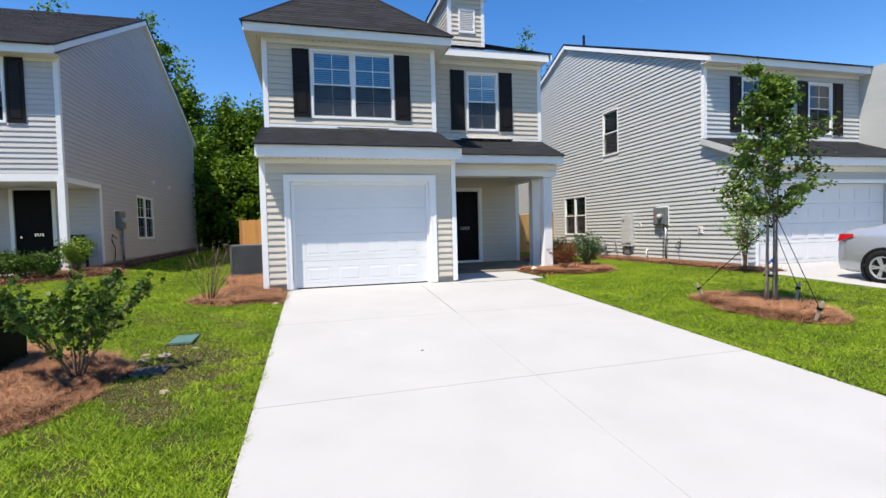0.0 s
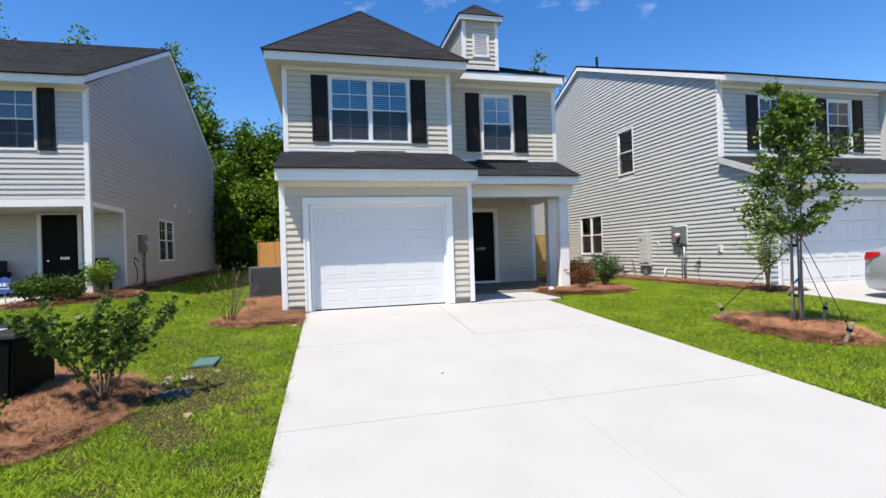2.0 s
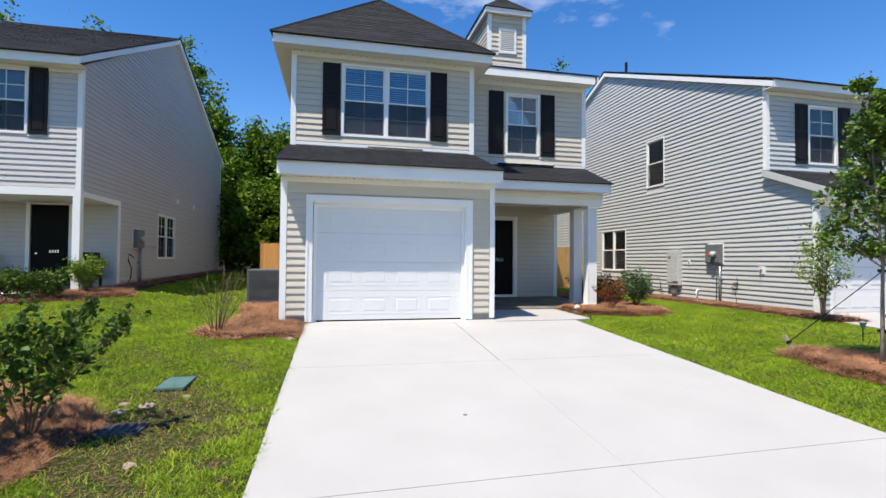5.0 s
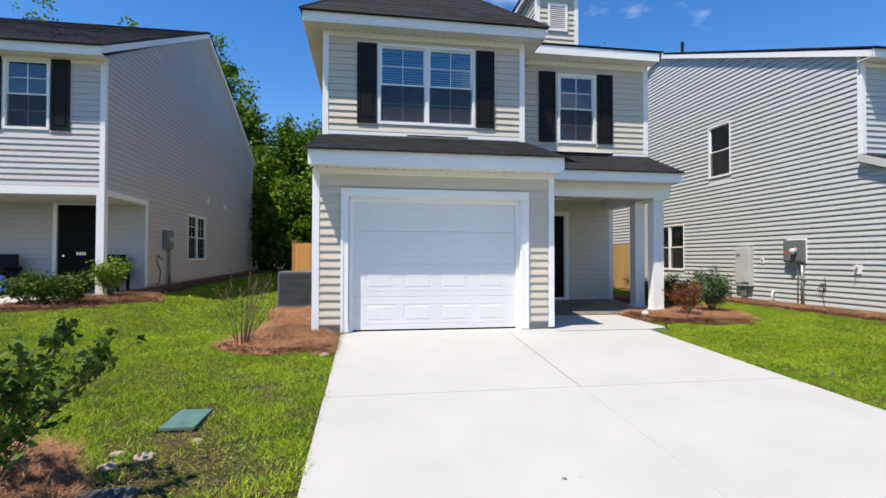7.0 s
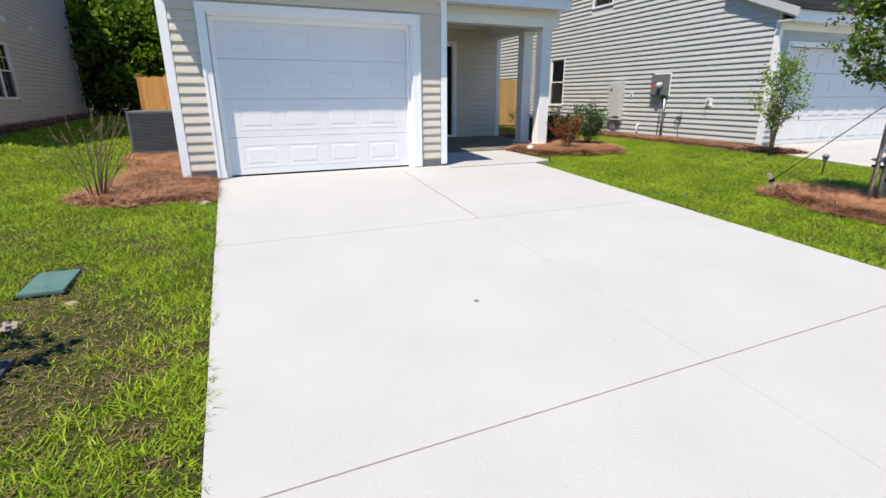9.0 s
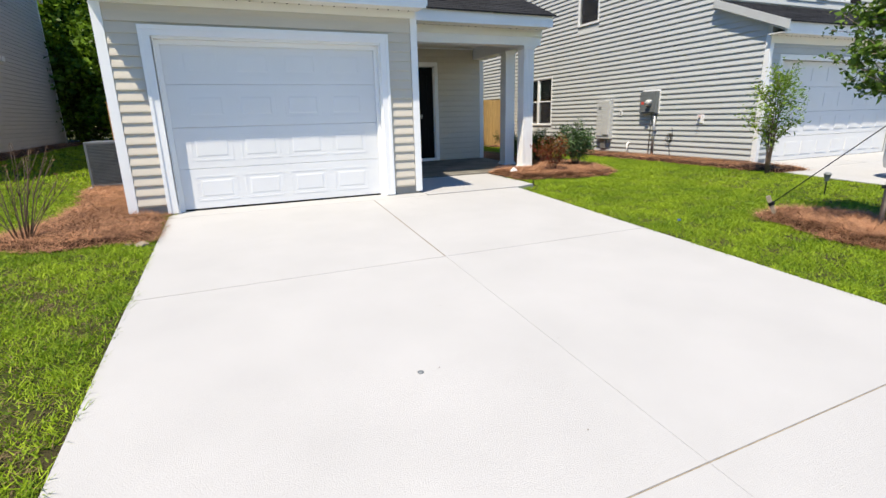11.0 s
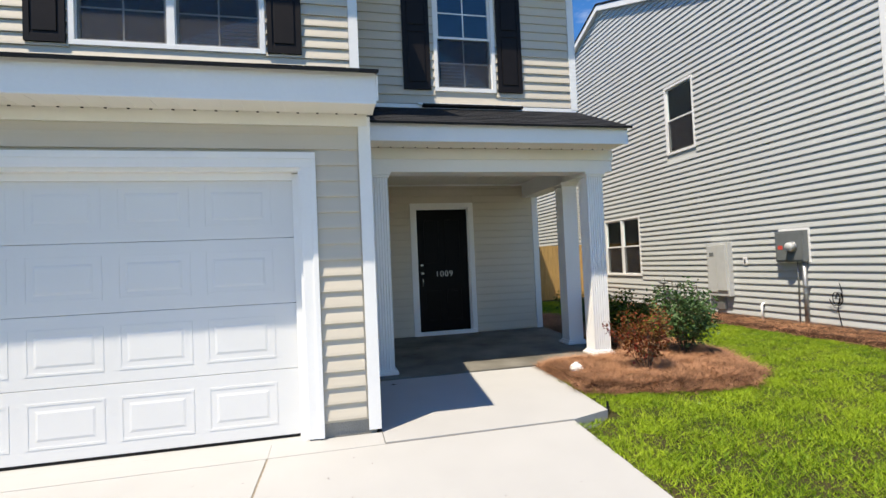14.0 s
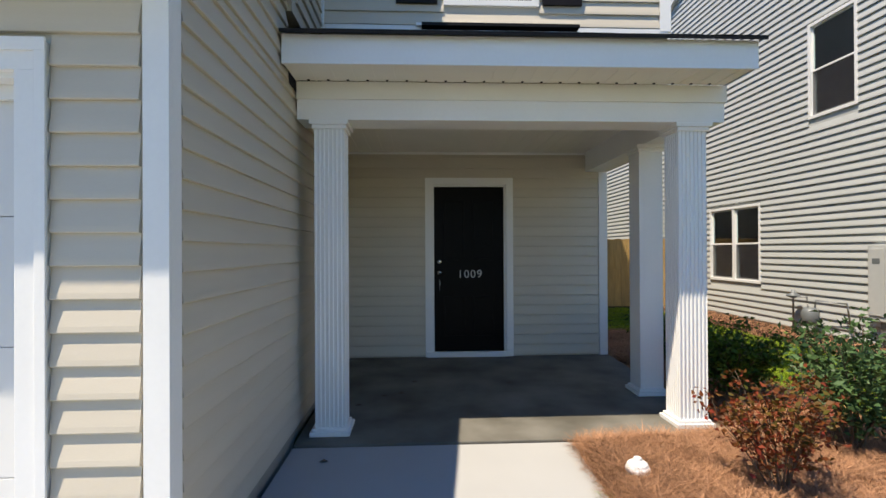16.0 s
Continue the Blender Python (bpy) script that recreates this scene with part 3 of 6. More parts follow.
siding(F_e, GY + 0.3, UY, 3.10, 3.85, [], SIDE_M, w, clip=lambda z: (max(GY + 0.09, 9.32 + (z - 3.02) / 0.346), UY))
WIN1 = (0.13, 2.05, 4.14, 5.71)
w = wall_core("bay_upper_wall", F_u, GX0, GX1 + 0.05, 3.6, 6.0, [WIN1], SIDE_M, house)
siding(F_u, GX0 + 0.09, GX1 - 0.04, 3.99, 5.88, [WIN1], SIDE_M, w)
window(F_u, *WIN1, house, units=2, label="double white sash window with blinds and a screened lower sash")
shutter(F_u, -0.26, 0.11, 4.15, 5.69, house)
shutter(F_u, 2.07, 2.44, 4.15, 5.69, house)
F_ue = Face((GX1 + 0.05, 0, 0), Y, En)
w = wall_core("bay_side_wall", F_ue, UY + 0.14, PY + 0.14, 3.6, 6.0, [], SIDE_M, house)
siding(F_ue, UY + 0.09, PY, 3.7, 5.95, [], SIDE_M, w)
w = wall_core("west_upper_wall", F_w, UY + 0.14, BACK, 2.95, 6.15, [], SIDE_M, house)
siding(F_w, UY + 0.09, BACK, 3.0, 6.1, [], SIDE_M, w)
WIN2 = (4.21, 5.13, 4.18, 5.77)
w = wall_core("porch_upper_wall", F_p, GX1 + 0.05, HX1, 3.1, 6.3, [WIN2], SIDE_M, house)
siding(F_p, GX1 + 0.06, HX1 - 0.09, 3.99, 6.02, [WIN2], SIDE_M, w)
window(F_p, *WIN2, house, label="white sash window with blinds and a screened lower sash")
shutter(F_p, 3.76, 4.15, 4.19, 5.79, house)
shutter(F_p, 5.16, 5.54, 4.19, 5.79, house)
DOOR_H = (4.13, 5.09, SLAB, 2.71)
w = wall_core("porch_back_wall", F_d, GX1, HX1, SLAB - 0.1, 3.1, [DOOR_H], SIDE_M, house)
siding(F_d, GX1 + 0.02, HX1 - 0.09, SLAB + 0.02, 3.09, [(4.04, 5.18, 0, 2.785)], SIDE_M, w)
w = wall_core("east_wall", F_E, DY + 0.14, BACK, 0.3, 6.3, [], SIDE_M, house, top=[(DY + 0.14, 6.9), (19.2, 9.1), (BACK, 6.3)])
siding(F_E, DY + 0.09, BACK, 0.5, 6.3, [], SIDE_M, w)
w2 = wall_core("east_upper_wall", F_E, PY + 0.14, DY + 0.14, 3.1, 6.3, [], SIDE_M, house, top=[(PY + 0.14, 6.33), (DY + 0.14, 6.9)])
siding(F_E, PY + 0.09, DY + 0.09, 3.12, 6.2, [], SIDE_M, w2)
wall_core("back_wall", F_b, GX0, HX1, 0.3, 6.3, [], SIDE_M, house)

# corner posts and trim of the main house
def post(F, u0, u1, z0, z1, parent, d0=0.0, d1=0.024):
    acc = Acc()
    F.box(acc, u0, u1, z0, z1, d0, d1)
    return part("corner_post", acc, WHITE, parent, bevel=0.003)


def corner(x, y, sx, z0, z1, parent, w_=0.085, sy=-1):
    """An outside corner post: sx -1 for a west corner, +1 for an east one."""
    acc = Acc()
    acc.box((x + sx * 0.024, y - 0.024, z0), (x - sx * w_, y, z1))
    acc.box((x + sx * 0.024, y, z0), (x, y + w_, z1))
    return part("corner_post", acc, WHITE, parent, bevel=0.003)


corner(GX0, GY, -1, 0.44, 2.95, house)
corner(GX1, GY, 1, 0.42, 2.95, house, 0.075)
corner(GX0, UY, -1, 3.86, 5.9, house)
corner(GX1 + 0.05, UY, 1, 3.86, 5.9, house)
corner(HX1, PY, 1, 3.96, 6.1, house)
corner(HX1, DY, 1, 0.44, 3.08, house)
bx("inside_corner_post", (GX1 + 0.018, DY - 0.03, SLAB), (GX1 + 0.05, DY - 0.001, 3.1), WHITE, house)
bx("inside_corner_post", (GX1 + 0.052, PY - 0.03, 3.9), (GX1 + 0.085, PY - 0.001, 6.0), WHITE, house)
bx("starter_trim", (GX0, UY - 0.02, 3.915), (GX1 + 0.05, UY, 3.985), WHITE, house)
bx("starter_trim", (GX1 + 0.09, PY - 0.02, 3.93), (HX1, PY, 3.985), WHITE, house)

# garage door with its trim
acc = Acc()
F_g.box(acc, -0.46, 2.57, 2.53, 2.64, 0, 0.032)
F_g.box(acc, -0.46, -0.35, 0.40, 2.53, 0, 0.032)
F_g.box(acc, 2.46, 2.57, 0.40, 2.53, 0, 0.032)
F_g.box(acc, -0.47, 2.58, 2.60, 2.65, 0.032, 0.044)
F_g.box(acc, -0.47, -0.43, 0.40, 2.60, 0.032, 0.044)
F_g.box(acc, 2.54, 2.58, 0.40, 2.60, 0.032, 0.044)
part("garage_door_trim", acc, WHITE, house, bevel=0.003)
for k, q in enumerate(((-0.352, -0.33, 0.39, 2.53, -0.19, 0.0), (2.44, 2.462, 0.39, 2.53, -0.19, 0.0), (-0.33, 2.44, 2.508, 2.532, -0.19, 0.0), (-0.33, -0.28, 0.39, 2.50, -0.105, -0.075), (2.39, 2.44, 0.39, 2.50, -0.105, -0.075), (-0.28, 2.39, 2.45, 2.508, -0.105, -0.075))):
    acc = Acc()
    F_g.box(acc, *q)
    part("door_jamb" if k < 3 else "door_stop", acc, WHITE, house, bevel=0.002)
gdoor = attach(new("garage_door"), house)
gdoor.location = house.location
tagged(gdoor, "white steel sectional garage door, closed, with stamped panels")
for i in range(4):
    z0, z1 = 0.415 + i * 0.525, 0.415 + (i + 1) * 0.525 - 0.003
    acc = Acc()
    F_g.box(acc, -0.33, 2.44, z0, z1, -0.155, -0.11)
    s = part("door_section", acc, DOORW, gdoor, bevel=0.004)
    s.matrix_parent_inverse = Matrix.Translation(-gdoor.location)
    for k in range(4):
        acc = Acc()
        c = 0.145 + k * 0.607
        a, b, zc, ze = c - 0.235, c + 0.235, z0 + 0.115, z1 - 0.115
        F_g.box(acc, a - 0.02, a, zc - 0.02, ze + 0.02, -0.1105, -0.1075)
        F_g.box(acc, b, b + 0.02, zc - 0.02, ze + 0.02, -0.1105, -0.1075)
        F_g.box(acc, a, b, ze, ze + 0.02, -0.1105, -0.1075)
        F_g.box(acc, a, b, zc - 0.02, zc, -0.1105, -0.1075)
        p = [F_g.p(a + 0.035, zc + 0.03, -0.111), F_g.p(b - 0.035, zc + 0.03, -0.111), F_g.p(b - 0.035, ze - 0.03, -0.111), F_g.p(a + 0.035, ze - 0.03, -0.111),
             F_g.p(a + 0.06, zc + 0.055, -0.1065), F_g.p(b - 0.06, zc + 0.055, -0.1065), F_g.p(b - 0.06, ze - 0.055, -0.1065), F_g.p(a + 0.06, ze - 0.055, -0.1065)]
        acc.hexa(p)
        part("stamped_panel", acc, DOORW, s, bevel=0.0012)
bx("door_bottom_seal", (-0.33, GY + 0.112, 0.392), (2.44, GY + 0.15, 0.418), BLACKP, house)


# eaves: fascia, soffit with vent holes, frieze
def eave(x0, x1, yf, yw, z0, z1, parent, ends=(0, 0), frieze=0.0, holes=True):
    yf += 0.04
    bx("fascia", (x0, yf - 0.02, z0), (x1, yf, z1 + 0.012), WHITE, parent, bevel=0.003)
    acc = Acc()
    acc.box((x0, yf, z0 + 0.02), (x1, yw, z0 + 0.035))
    u = x0
    while u < x1:
        acc.box((u, yf + 0.01, z0 + 0.016), (u + 0.012, yw, z0 + 0.0195))
        u += 0.15
    part("soffit", acc, SOFFIT, parent)
    if holes:
        acc = Acc()
        u = x0 + 0.1
        while u < x1 - 0.05:
            acc.box((u - 0.009, yw - 0.035, z0 + 0.012), (u + 0.009, yw - 0.02, z0 + 0.0195))
            u += 0.15
        part("soffit_vent", acc, BLACKP, parent, kind="stuff")
    if frieze:
        bx("frieze_board", (max(x0, x0 + ends[0]), yw - 0.026, z0 + 0.02 - frieze), (x1 - ends[1], yw - 0.002, z0 + 0.02), SOFFIT, parent)


eave(GX0 - 0.06, GX1 + 0.05, 9.36, GY, 2.95, 3.175, house, (0.06, 0.05), 0.10)
eave(3.03, 6.42, 11.18, 11.6, 3.14, 3.332, house)
eave(GX0 - 0.36, GX1 + 0.40, 11.02, UY, 5.88, 6.06, house, (0.37, 0.36), 0.10)
eave(GX1 + 0.14, HX1 + 0.10, 12.05, PY, 6.04, 6.22, house, (0, 0.10), 0.12)
acc = Acc()
acc.box((GX0 - 0.36, 11.02, 5.88), (GX0 - 0.34, BACK, 6.06)).box((GX1 + 0.38, 11.02, 5.88), (GX1 + 0.40, 12.3, 6.06))
part("side_fascia", acc, WHITE, house, bevel=0.003)
bx("side_soffit", (GX0 - 0.34, UY, 5.90), (GX0, BACK, 5.915), SOFFIT, house)
bx("side_soffit", (GX1 + 0.05, UY, 5.90), (GX1 + 0.38, 12.3, 5.915), SOFFIT, house)

# roofs
roof_plane("garage_roof", [(GX0 - 0.08, 9.315, 3.184), (GX1 + 0.07, 9.315, 3.184), (GX1 + 0.07, UY - 0.004, 3.90), (GX0 - 0.08, UY - 0.004, 3.90)], house, pieces=True)
roof_plane("porch_roof", [(3.03, 11.135, 3.345), (6.45, 11.135, 3.345), (6.43, PY - 0.004, 3.93), (GX1 + 0.055, PY - 0.004, 3.93)], house, pieces=True)
EX0, EX1 = GX0 - 0.40, GX1 + 0.44
XM, APY, APZ = (EX0 + EX1) / 2, 13.3, 8.19
roof_plane("bay_roof_front", [(EX0, 10.98, 6.075), (EX1, 10.98, 6.075), (XM + 0.02, APY, APZ), (XM - 0.02, APY, APZ)], house)
roof_plane("bay_roof_west", [(EX0, 18.5, 6.075), (EX0, 10.98, 6.075), (XM, APY, APZ), (XM, 18.5, APZ)], house)
roof_plane("bay_roof_east", [(EX1, 10.98, 6.075), (EX1, 13.5, 6.075), (XM, 18.5, APZ), (XM, APY, APZ)], house)
RY, RZ = 19.2, 9.28
roof_plane("main_roof_front", [(0.9, 12.05, 6.265), (HX1 + 0.2, 12.05, 6.265), (HX1 + 0.2, RY, RZ), (0.9, RY, RZ)], house)
roof_plane("main_roof_back", [(HX1 + 0.2, BACK + 0.3, 6.265), (-1.2, BACK + 0.3, 6.265), (-1.2, RY, RZ), (HX1 + 0.2, RY, RZ)], house)
acc = Acc()
for a, b in (((HX1 + 0.16, 12.06, 6.10), (HX1 + 0.16, RY, RZ - 0.16)), ((HX1 + 0.16, BACK + 0.28, 6.10), (HX1 + 0.16, RY, RZ - 0.16))):
    acc.hexa([a, (a[0] + 0.03, a[1], a[2]), (b[0] + 0.03, b[1], b[2]), b, (a[0], a[1], a[2] + 0.15), (a[0] + 0.03, a[1], a[2] + 0.15), (b[0] + 0.03, b[1], b[2] + 0.15), (b[0], b[1], b[2] + 0.15)])
part("rake_board", acc, WHITE, house)
for a, b in (((EX0, 10.98), (XM, APY)), ((EX1, 10.98), (XM, APY))):
    part("hip_cap", Acc().tube([(a[0], a[1], 6.075), (b[0], b[1], APZ + 0.01)], [0.03, 0.03], 5), SHINGLE, house)
acc = Acc()
for x0, x1, y0, h in ((GX1 + 0.051, GX1 + 0.069, 9.38, 0.20), (GX1 + 0.001, GX1 + 0.051, 9.42, 0.18)):
    zt = 3.176 + (y0 - 9.38) * 0.343
    acc.hexa([(x0, y0, zt - h), (x1, y0, zt - h), (x1, UY - 0.03, 3.86 - h), (x0, UY - 0.03, 3.86 - h), (x0, y0, zt), (x1, y0, zt), (x1, UY - 0.03, 3.86), (x0, UY - 0.03, 3.86)])
part("rake_board", acc, WHITE, house, bevel=0.002)
# the small dormer tower
CX0, CX1, CY = 3.99, 5.03, 13.2
tower = Acc().box((CX0, CY, 6.3), (CX1, 17.2, 8.15))
tw = part("dormer_wall", tower, SIDE_M, house)
F_c = Face((0, CY, 0), X, S)
F_cw = Face((CX0, 0, 0), Y, Wn)
siding(F_c, CX0 + 0.08, CX1 - 0.08, 6.78, 8.13, [(4.27, 4.78, 7.13, 7.80)], SIDE_M, tw)
siding(F_cw, CY + 0.08, 17.0, 6.78, 8.13, [], SIDE_M, tw)
corner(CX0, CY, -1, 6.7, 8.15, house, 0.08)
corner(CX1, CY, 1, 6.7, 8.15, house, 0.08)
bx("dormer_base_trim", (CX0 - 0.02, CY - 0.022, 6.72), (CX1 + 0.02, CY - 0.001, 6.78), WHITE, house)
acc = Acc().box((CX0 - 0.13, CY - 0.15, 8.13), (CX1 + 0.13, CY - 0.12, 8.27)).box((CX0 - 0.13, CY - 0.12, 8.13), (CX0 - 0.10, 17.2, 8.27)).box((CX1 + 0.10, CY - 0.12, 8.13), (CX1 + 0.13, 17.2, 8.27))
acc.box((CX0 - 0.10, CY - 0.12, 8.15), (CX1 + 0.10, 17.2, 8.165))
part("dormer_fascia", acc, WHITE, house)
CM = (CX0 + CX1) / 2
roof_plane("dormer_roof_front", [(CX0 - 0.16, CY - 0.18, 8.27), (CX1 + 0.16, CY - 0.18, 8.27), (CM + 0.01, CY + 0.42, 8.86), (CM - 0.01, CY + 0.42, 8.86)], house)
roof_plane("dormer_roof_west", [(CX0 - 0.16, 17.6, 8.27), (CX0 - 0.16, CY - 0.18, 8.27), (CM, CY + 0.42, 8.86), (CM, 17.6, 8.86)], house)
roof_plane("dormer_roof_east", [(CX1 + 0.16, CY - 0.18, 8.27), (CX1 + 0.16, 17.6, 8.27), (CM, 17.6, 8.86), (CM, CY + 0.42, 8.86)], house)
louvre = attach(new("louvre_vent"), house)
louvre.location = house.location
acc = Acc()
for q in ((4.27, 4.77, 7.72, 7.78), (4.27, 4.77, 7.10, 7.16), (4.27, 4.33, 7.16, 7.72), (4.71, 4.77, 7.16, 7.72)):
    F_c.box(acc, *q, 0.0, 0.04)
o = part("vent_frame", acc, WHITE, louvre)
o.matrix_parent_inverse = Matrix.Translation(-louvre.location)
acc = Acc()
for k in range(11):
    z = 7.17 + k * 0.05
    acc.hexa([F_c.p(4.33, z, 0.002), F_c.p(4.71, z, 0.002), F_c.p(4.71, z - 0.012, 0.03), F_c.p(4.33, z - 0.012, 0.03), F_c.p(4.33, z + 0.03, 0.002), F_c.p(4.71, z + 0.03, 0.002), F_c.p(4.71, z + 0.0, 0.032), F_c.p(4.33, z + 0.0, 0.032)])
o = part("louvre_slat", acc, WHITE, louvre)
o.matrix_parent_inverse = Matrix.Translation(-louvre.location)

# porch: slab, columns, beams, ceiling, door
# the floor's colour carries its stains and part of the shade under the roof
porch = thing("porch_slab", (4.6, 12.8, 0.39), "stained concrete porch floor, worn and leaf-marked, toned darker for the porch shade", "porch", kind="structure")
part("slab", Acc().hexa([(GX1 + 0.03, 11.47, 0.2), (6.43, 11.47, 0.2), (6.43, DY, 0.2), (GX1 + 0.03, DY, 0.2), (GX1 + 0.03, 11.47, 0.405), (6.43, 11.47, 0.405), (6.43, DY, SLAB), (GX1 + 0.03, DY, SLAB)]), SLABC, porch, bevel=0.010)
acc = Acc().box((3.03, 11.62, 2.865), (6.43, 11.90, 3.155)).box((6.14, 11.90, 2.865), (6.43, DY, 3.155))
part("porch_beam", acc, WHITE, house, bevel=0.004)
bx("porch_beam_trim", (3.03, 11.60, 3.02), (6.44, 11.62, 3.155), SOFFIT, house)
acc = Acc().box((GX1 + 0.01, 11.90, 3.12), (6.14, DY - 0.002, 3.135))
u = 3.05
while u < 6.0:
    acc.box((u, 11.90, 3.116), (u + 0.012, DY - 0.02, 3.1195))
    u += 0.15
part("porch_ceiling", acc, SOFFIT, house)
bx("ceiling_trim", (GX1 + 0.05, DY - 0.03, 3.085), (6.14, DY - 0.018, 3.115), WHITE, house)


def column(name_at, fluted=True):
    x, y = name_at
    SLAB = 0.405 + 0.0265 * (y - 0.15 - 11.47)
    c = thing("porch_column", (x, y, SLAB), "white fluted square porch column" if fluted else "plain white square porch column", "column", "porch columns")
    
    bx("column_base", (x - 0.155, y - 0.155, SLAB), (x + 0.155, y + 0.155, SLAB + 0.035), WHITE, c, bevel=0.006)
    bx("column_base_step", (x - 0.135, y - 0.135, SLAB + 0.035), (x + 0.135, y + 0.135, SLAB + 0.06), WHITE, c, bevel=0.008)
    bx("column_capital", (x - 0.15, y - 0.15, 2.83), (x + 0.15, y + 0.15, 2.864), WHITE, c, bevel=0.006)
    bx("column_capital_step", (x - 0.132, y - 0.132, 2.80), (x + 0.132, y + 0.132, 2.83), WHITE, c, bevel=0.008)
    acc = Acc()
    prof, r, k = [], 0.115, 7
    for side in range(4):
        a = side * math.pi / 2
        for i in range(k):
            for off, d in ((0.0, 0), (0.3, 0), (0.42, -0.009), (0.88, -0.009)):
                t = -r + 2 * r * (i + off) / k
                if not fluted:
                    d = 0
                px, py = t, -(r + d)
                prof.append((px * math.cos(a) - py * math.sin(a), px * math.sin(a) + py * math.cos(a)))
    m = len(prof)
    vs = [(x + p, y + q, z) for z in (SLAB + 0.06, 2.80) for p, q in prof]
    acc.add(vs, [(i, (i + 1) % m, m + (i + 1) % m, m + i) for i in range(m)])
    part("shaft", acc, WHITE, c)
    return c


column((3.27, 11.76))
column((6.18, 11.76))
column((6.22, 12.56), fluted=False)

door = thing("front_door", (4.61, DY, SLAB), "black front door with silver house numbers and satin lockset, closed", "door")
acc = Acc()
for q in ((4.04, 5.18, 2.70, 2.785), (4.04, 4.13, SLAB, 2.70), (5.09, 5.18, SLAB, 2.70)):
    F_d.box(acc, *q, 0.0, 0.03)
for q in ((4.13, 4.155, SLAB, 2.70), (5.065, 5.09, SLAB, 2.70), (4.155, 5.065, 2.675, 2.70)):
    F_d.box(acc, *q, -0.10, 0.0)
part("door_frame", acc, WHITE, door, bevel=0.003)
bx("threshold", (4.06, DY - 0.06, SLAB + 0.001), (5.16, DY - 0.031, SLAB + 0.07), WHITE, door)
bx("sill_plate", (4.155, DY - 0.03, SLAB + 0.001), (5.065, DY + 0.09, SLAB + 0.06), GALV, door)
acc = Acc().box((4.157, DY + 0.03, SLAB + 0.062), (5.063, DY + 0.075, 2.672))
leaf = part("door_leaf", acc, DOORB, door, bevel=0.003)
for a, b, c, d_ in ((4.28, 4.56, 1.72, 2.5), (4.66, 4.94, 1.72, 2.5), (4.28, 4.56, 0.72, 1.25), (4.66, 4.94, 0.72, 1.25)):
    acc = Acc()
    for q in ((a, b, d_ - 0.02, d_), (a, b, c, c + 0.02), (a, a + 0.02, c + 0.02, d_ - 0.02), (b - 0.02, b, c + 0.02, d_ - 0.02)):
        acc.box((q[0], DY + 0.022, q[2]), (q[1], DY + 0.031, q[3]))
    part("door_moulding", acc, DOORB, leaf, bevel=0.003)
for z, r in ((1.70, 0.03), (1.56, 0.028)):
    part("lock", Acc().lathe((4.225, DY + 0.03, z), [(r, 0), (r, -0.014), (r * 0.7, -0.022)], 16, "y"), CHROME, door, smooth=True)
part("door_knob", Acc().lathe((4.225, DY + 0.03, 1.56), [(0.012, -0.02), (0.012, -0.045), (0.028, -0.055), (0.030, -0.07), (0.018, -0.085)], 16, "y"), CHROME, door, smooth=True)
part("handle_grip", Acc().tube([(4.225, DY + 0.03, 1.47), (4.225, DY - 0.02, 1.46), (4.225, DY - 0.03, 1.40), (4.225, DY - 0.02, 1.34), (4.225, DY + 0.03, 1.33)], [0.008] * 5), CHROME, door, smooth=True)


def text_obj(txt, size, m, material, parent, name, depth=0.003):
    cu = bpy.data.curves.new(name, "FONT")
    cu.body, cu.size, cu.extrude, cu.align_x, cu.align_y = txt, size, depth, "CENTER", "CENTER"
    cu.space_character = 1.15
    tmp = bpy.data.objects.new(name, cu)
    scene.collection.objects.link(tmp)
    me = bpy.data.meshes.new_from_object(tmp.evaluated_get(bpy.context.evaluated_depsgraph_get()))
    bpy.data.objects.remove(tmp)
    me.materials.append(material)
    me.transform(m)
    return attach(new(name, me), parent)


tagged(text_obj("1009", 0.145, pose(4.62, DY + 0.025, 1.535, 90), LGREY, door, "house_number"), "silver digits 1009")
lamp = thing("porch_outlet", (GX1 + 0.02, 13.2, 0.85), "small dark covered outlet on porch side wall", "outlet")
bx("cover", (GX1 + 0.018, 13.15, 0.78), (GX1 + 0.05, 13.25, 0.93), GREYM, lamp)

# lifted flashing pieces at the foot of the upper walls
fl = thing("roof_flashing", (4.5, PY - 0.05, 3.95), "bent white flashing strip with dark underlay on the small roof", "flashing")
bx("white_strip", (3.95, PY - 0.06, 3.965), (5.5, PY - 0.03, 3.995), WHITE, fl)
bx("dark_strip", (4.0, PY - 0.16, 3.925), (5.48, PY - 0.065, 3.955), BLACKP, fl)
bx("white_strip", (0.7, UY - 0.05, 3.925), (1.9, UY - 0.025, 3.945), SHINGLE, fl)

# ---- neighbour house on the east ----
NX, NY, NG, NB, NRY, NRZ = 10.77, 11.12, 9.80, 26.0, 18.6, 9.25
house_e = thing("house", (13.5, 15, 0.35), "two-storey pale grey vinyl-sided house with white trim and black shutters", "house")
F_nw = Face((NX, 0, 0), Y, Wn)
F_ns = Face((0, NY, 0), X, S)
F_ng = Face((0, NG, 0), X, S)
NWA, NWB = (15.03, 16.0, 4.09, 5.74), (17.22, 18.92, 1.15, 2.77)
rake = [(NY - 0.03, 6.1), (NRY, NRZ - 0.1), (NB, 6.05)]
w = wall_core("west_wall", F_nw, NG, NB, 0.40, 3.0, [NWB], SIDE_R, house_e)
w3 = wall_core("west_upper_wall", F_nw, NY, NB, 3.0, 6.05, [NWA], SIDE_R, house_e, top=[(NY, 6.1), (NRY, NRZ - 0.12), (NB, 6.05)])
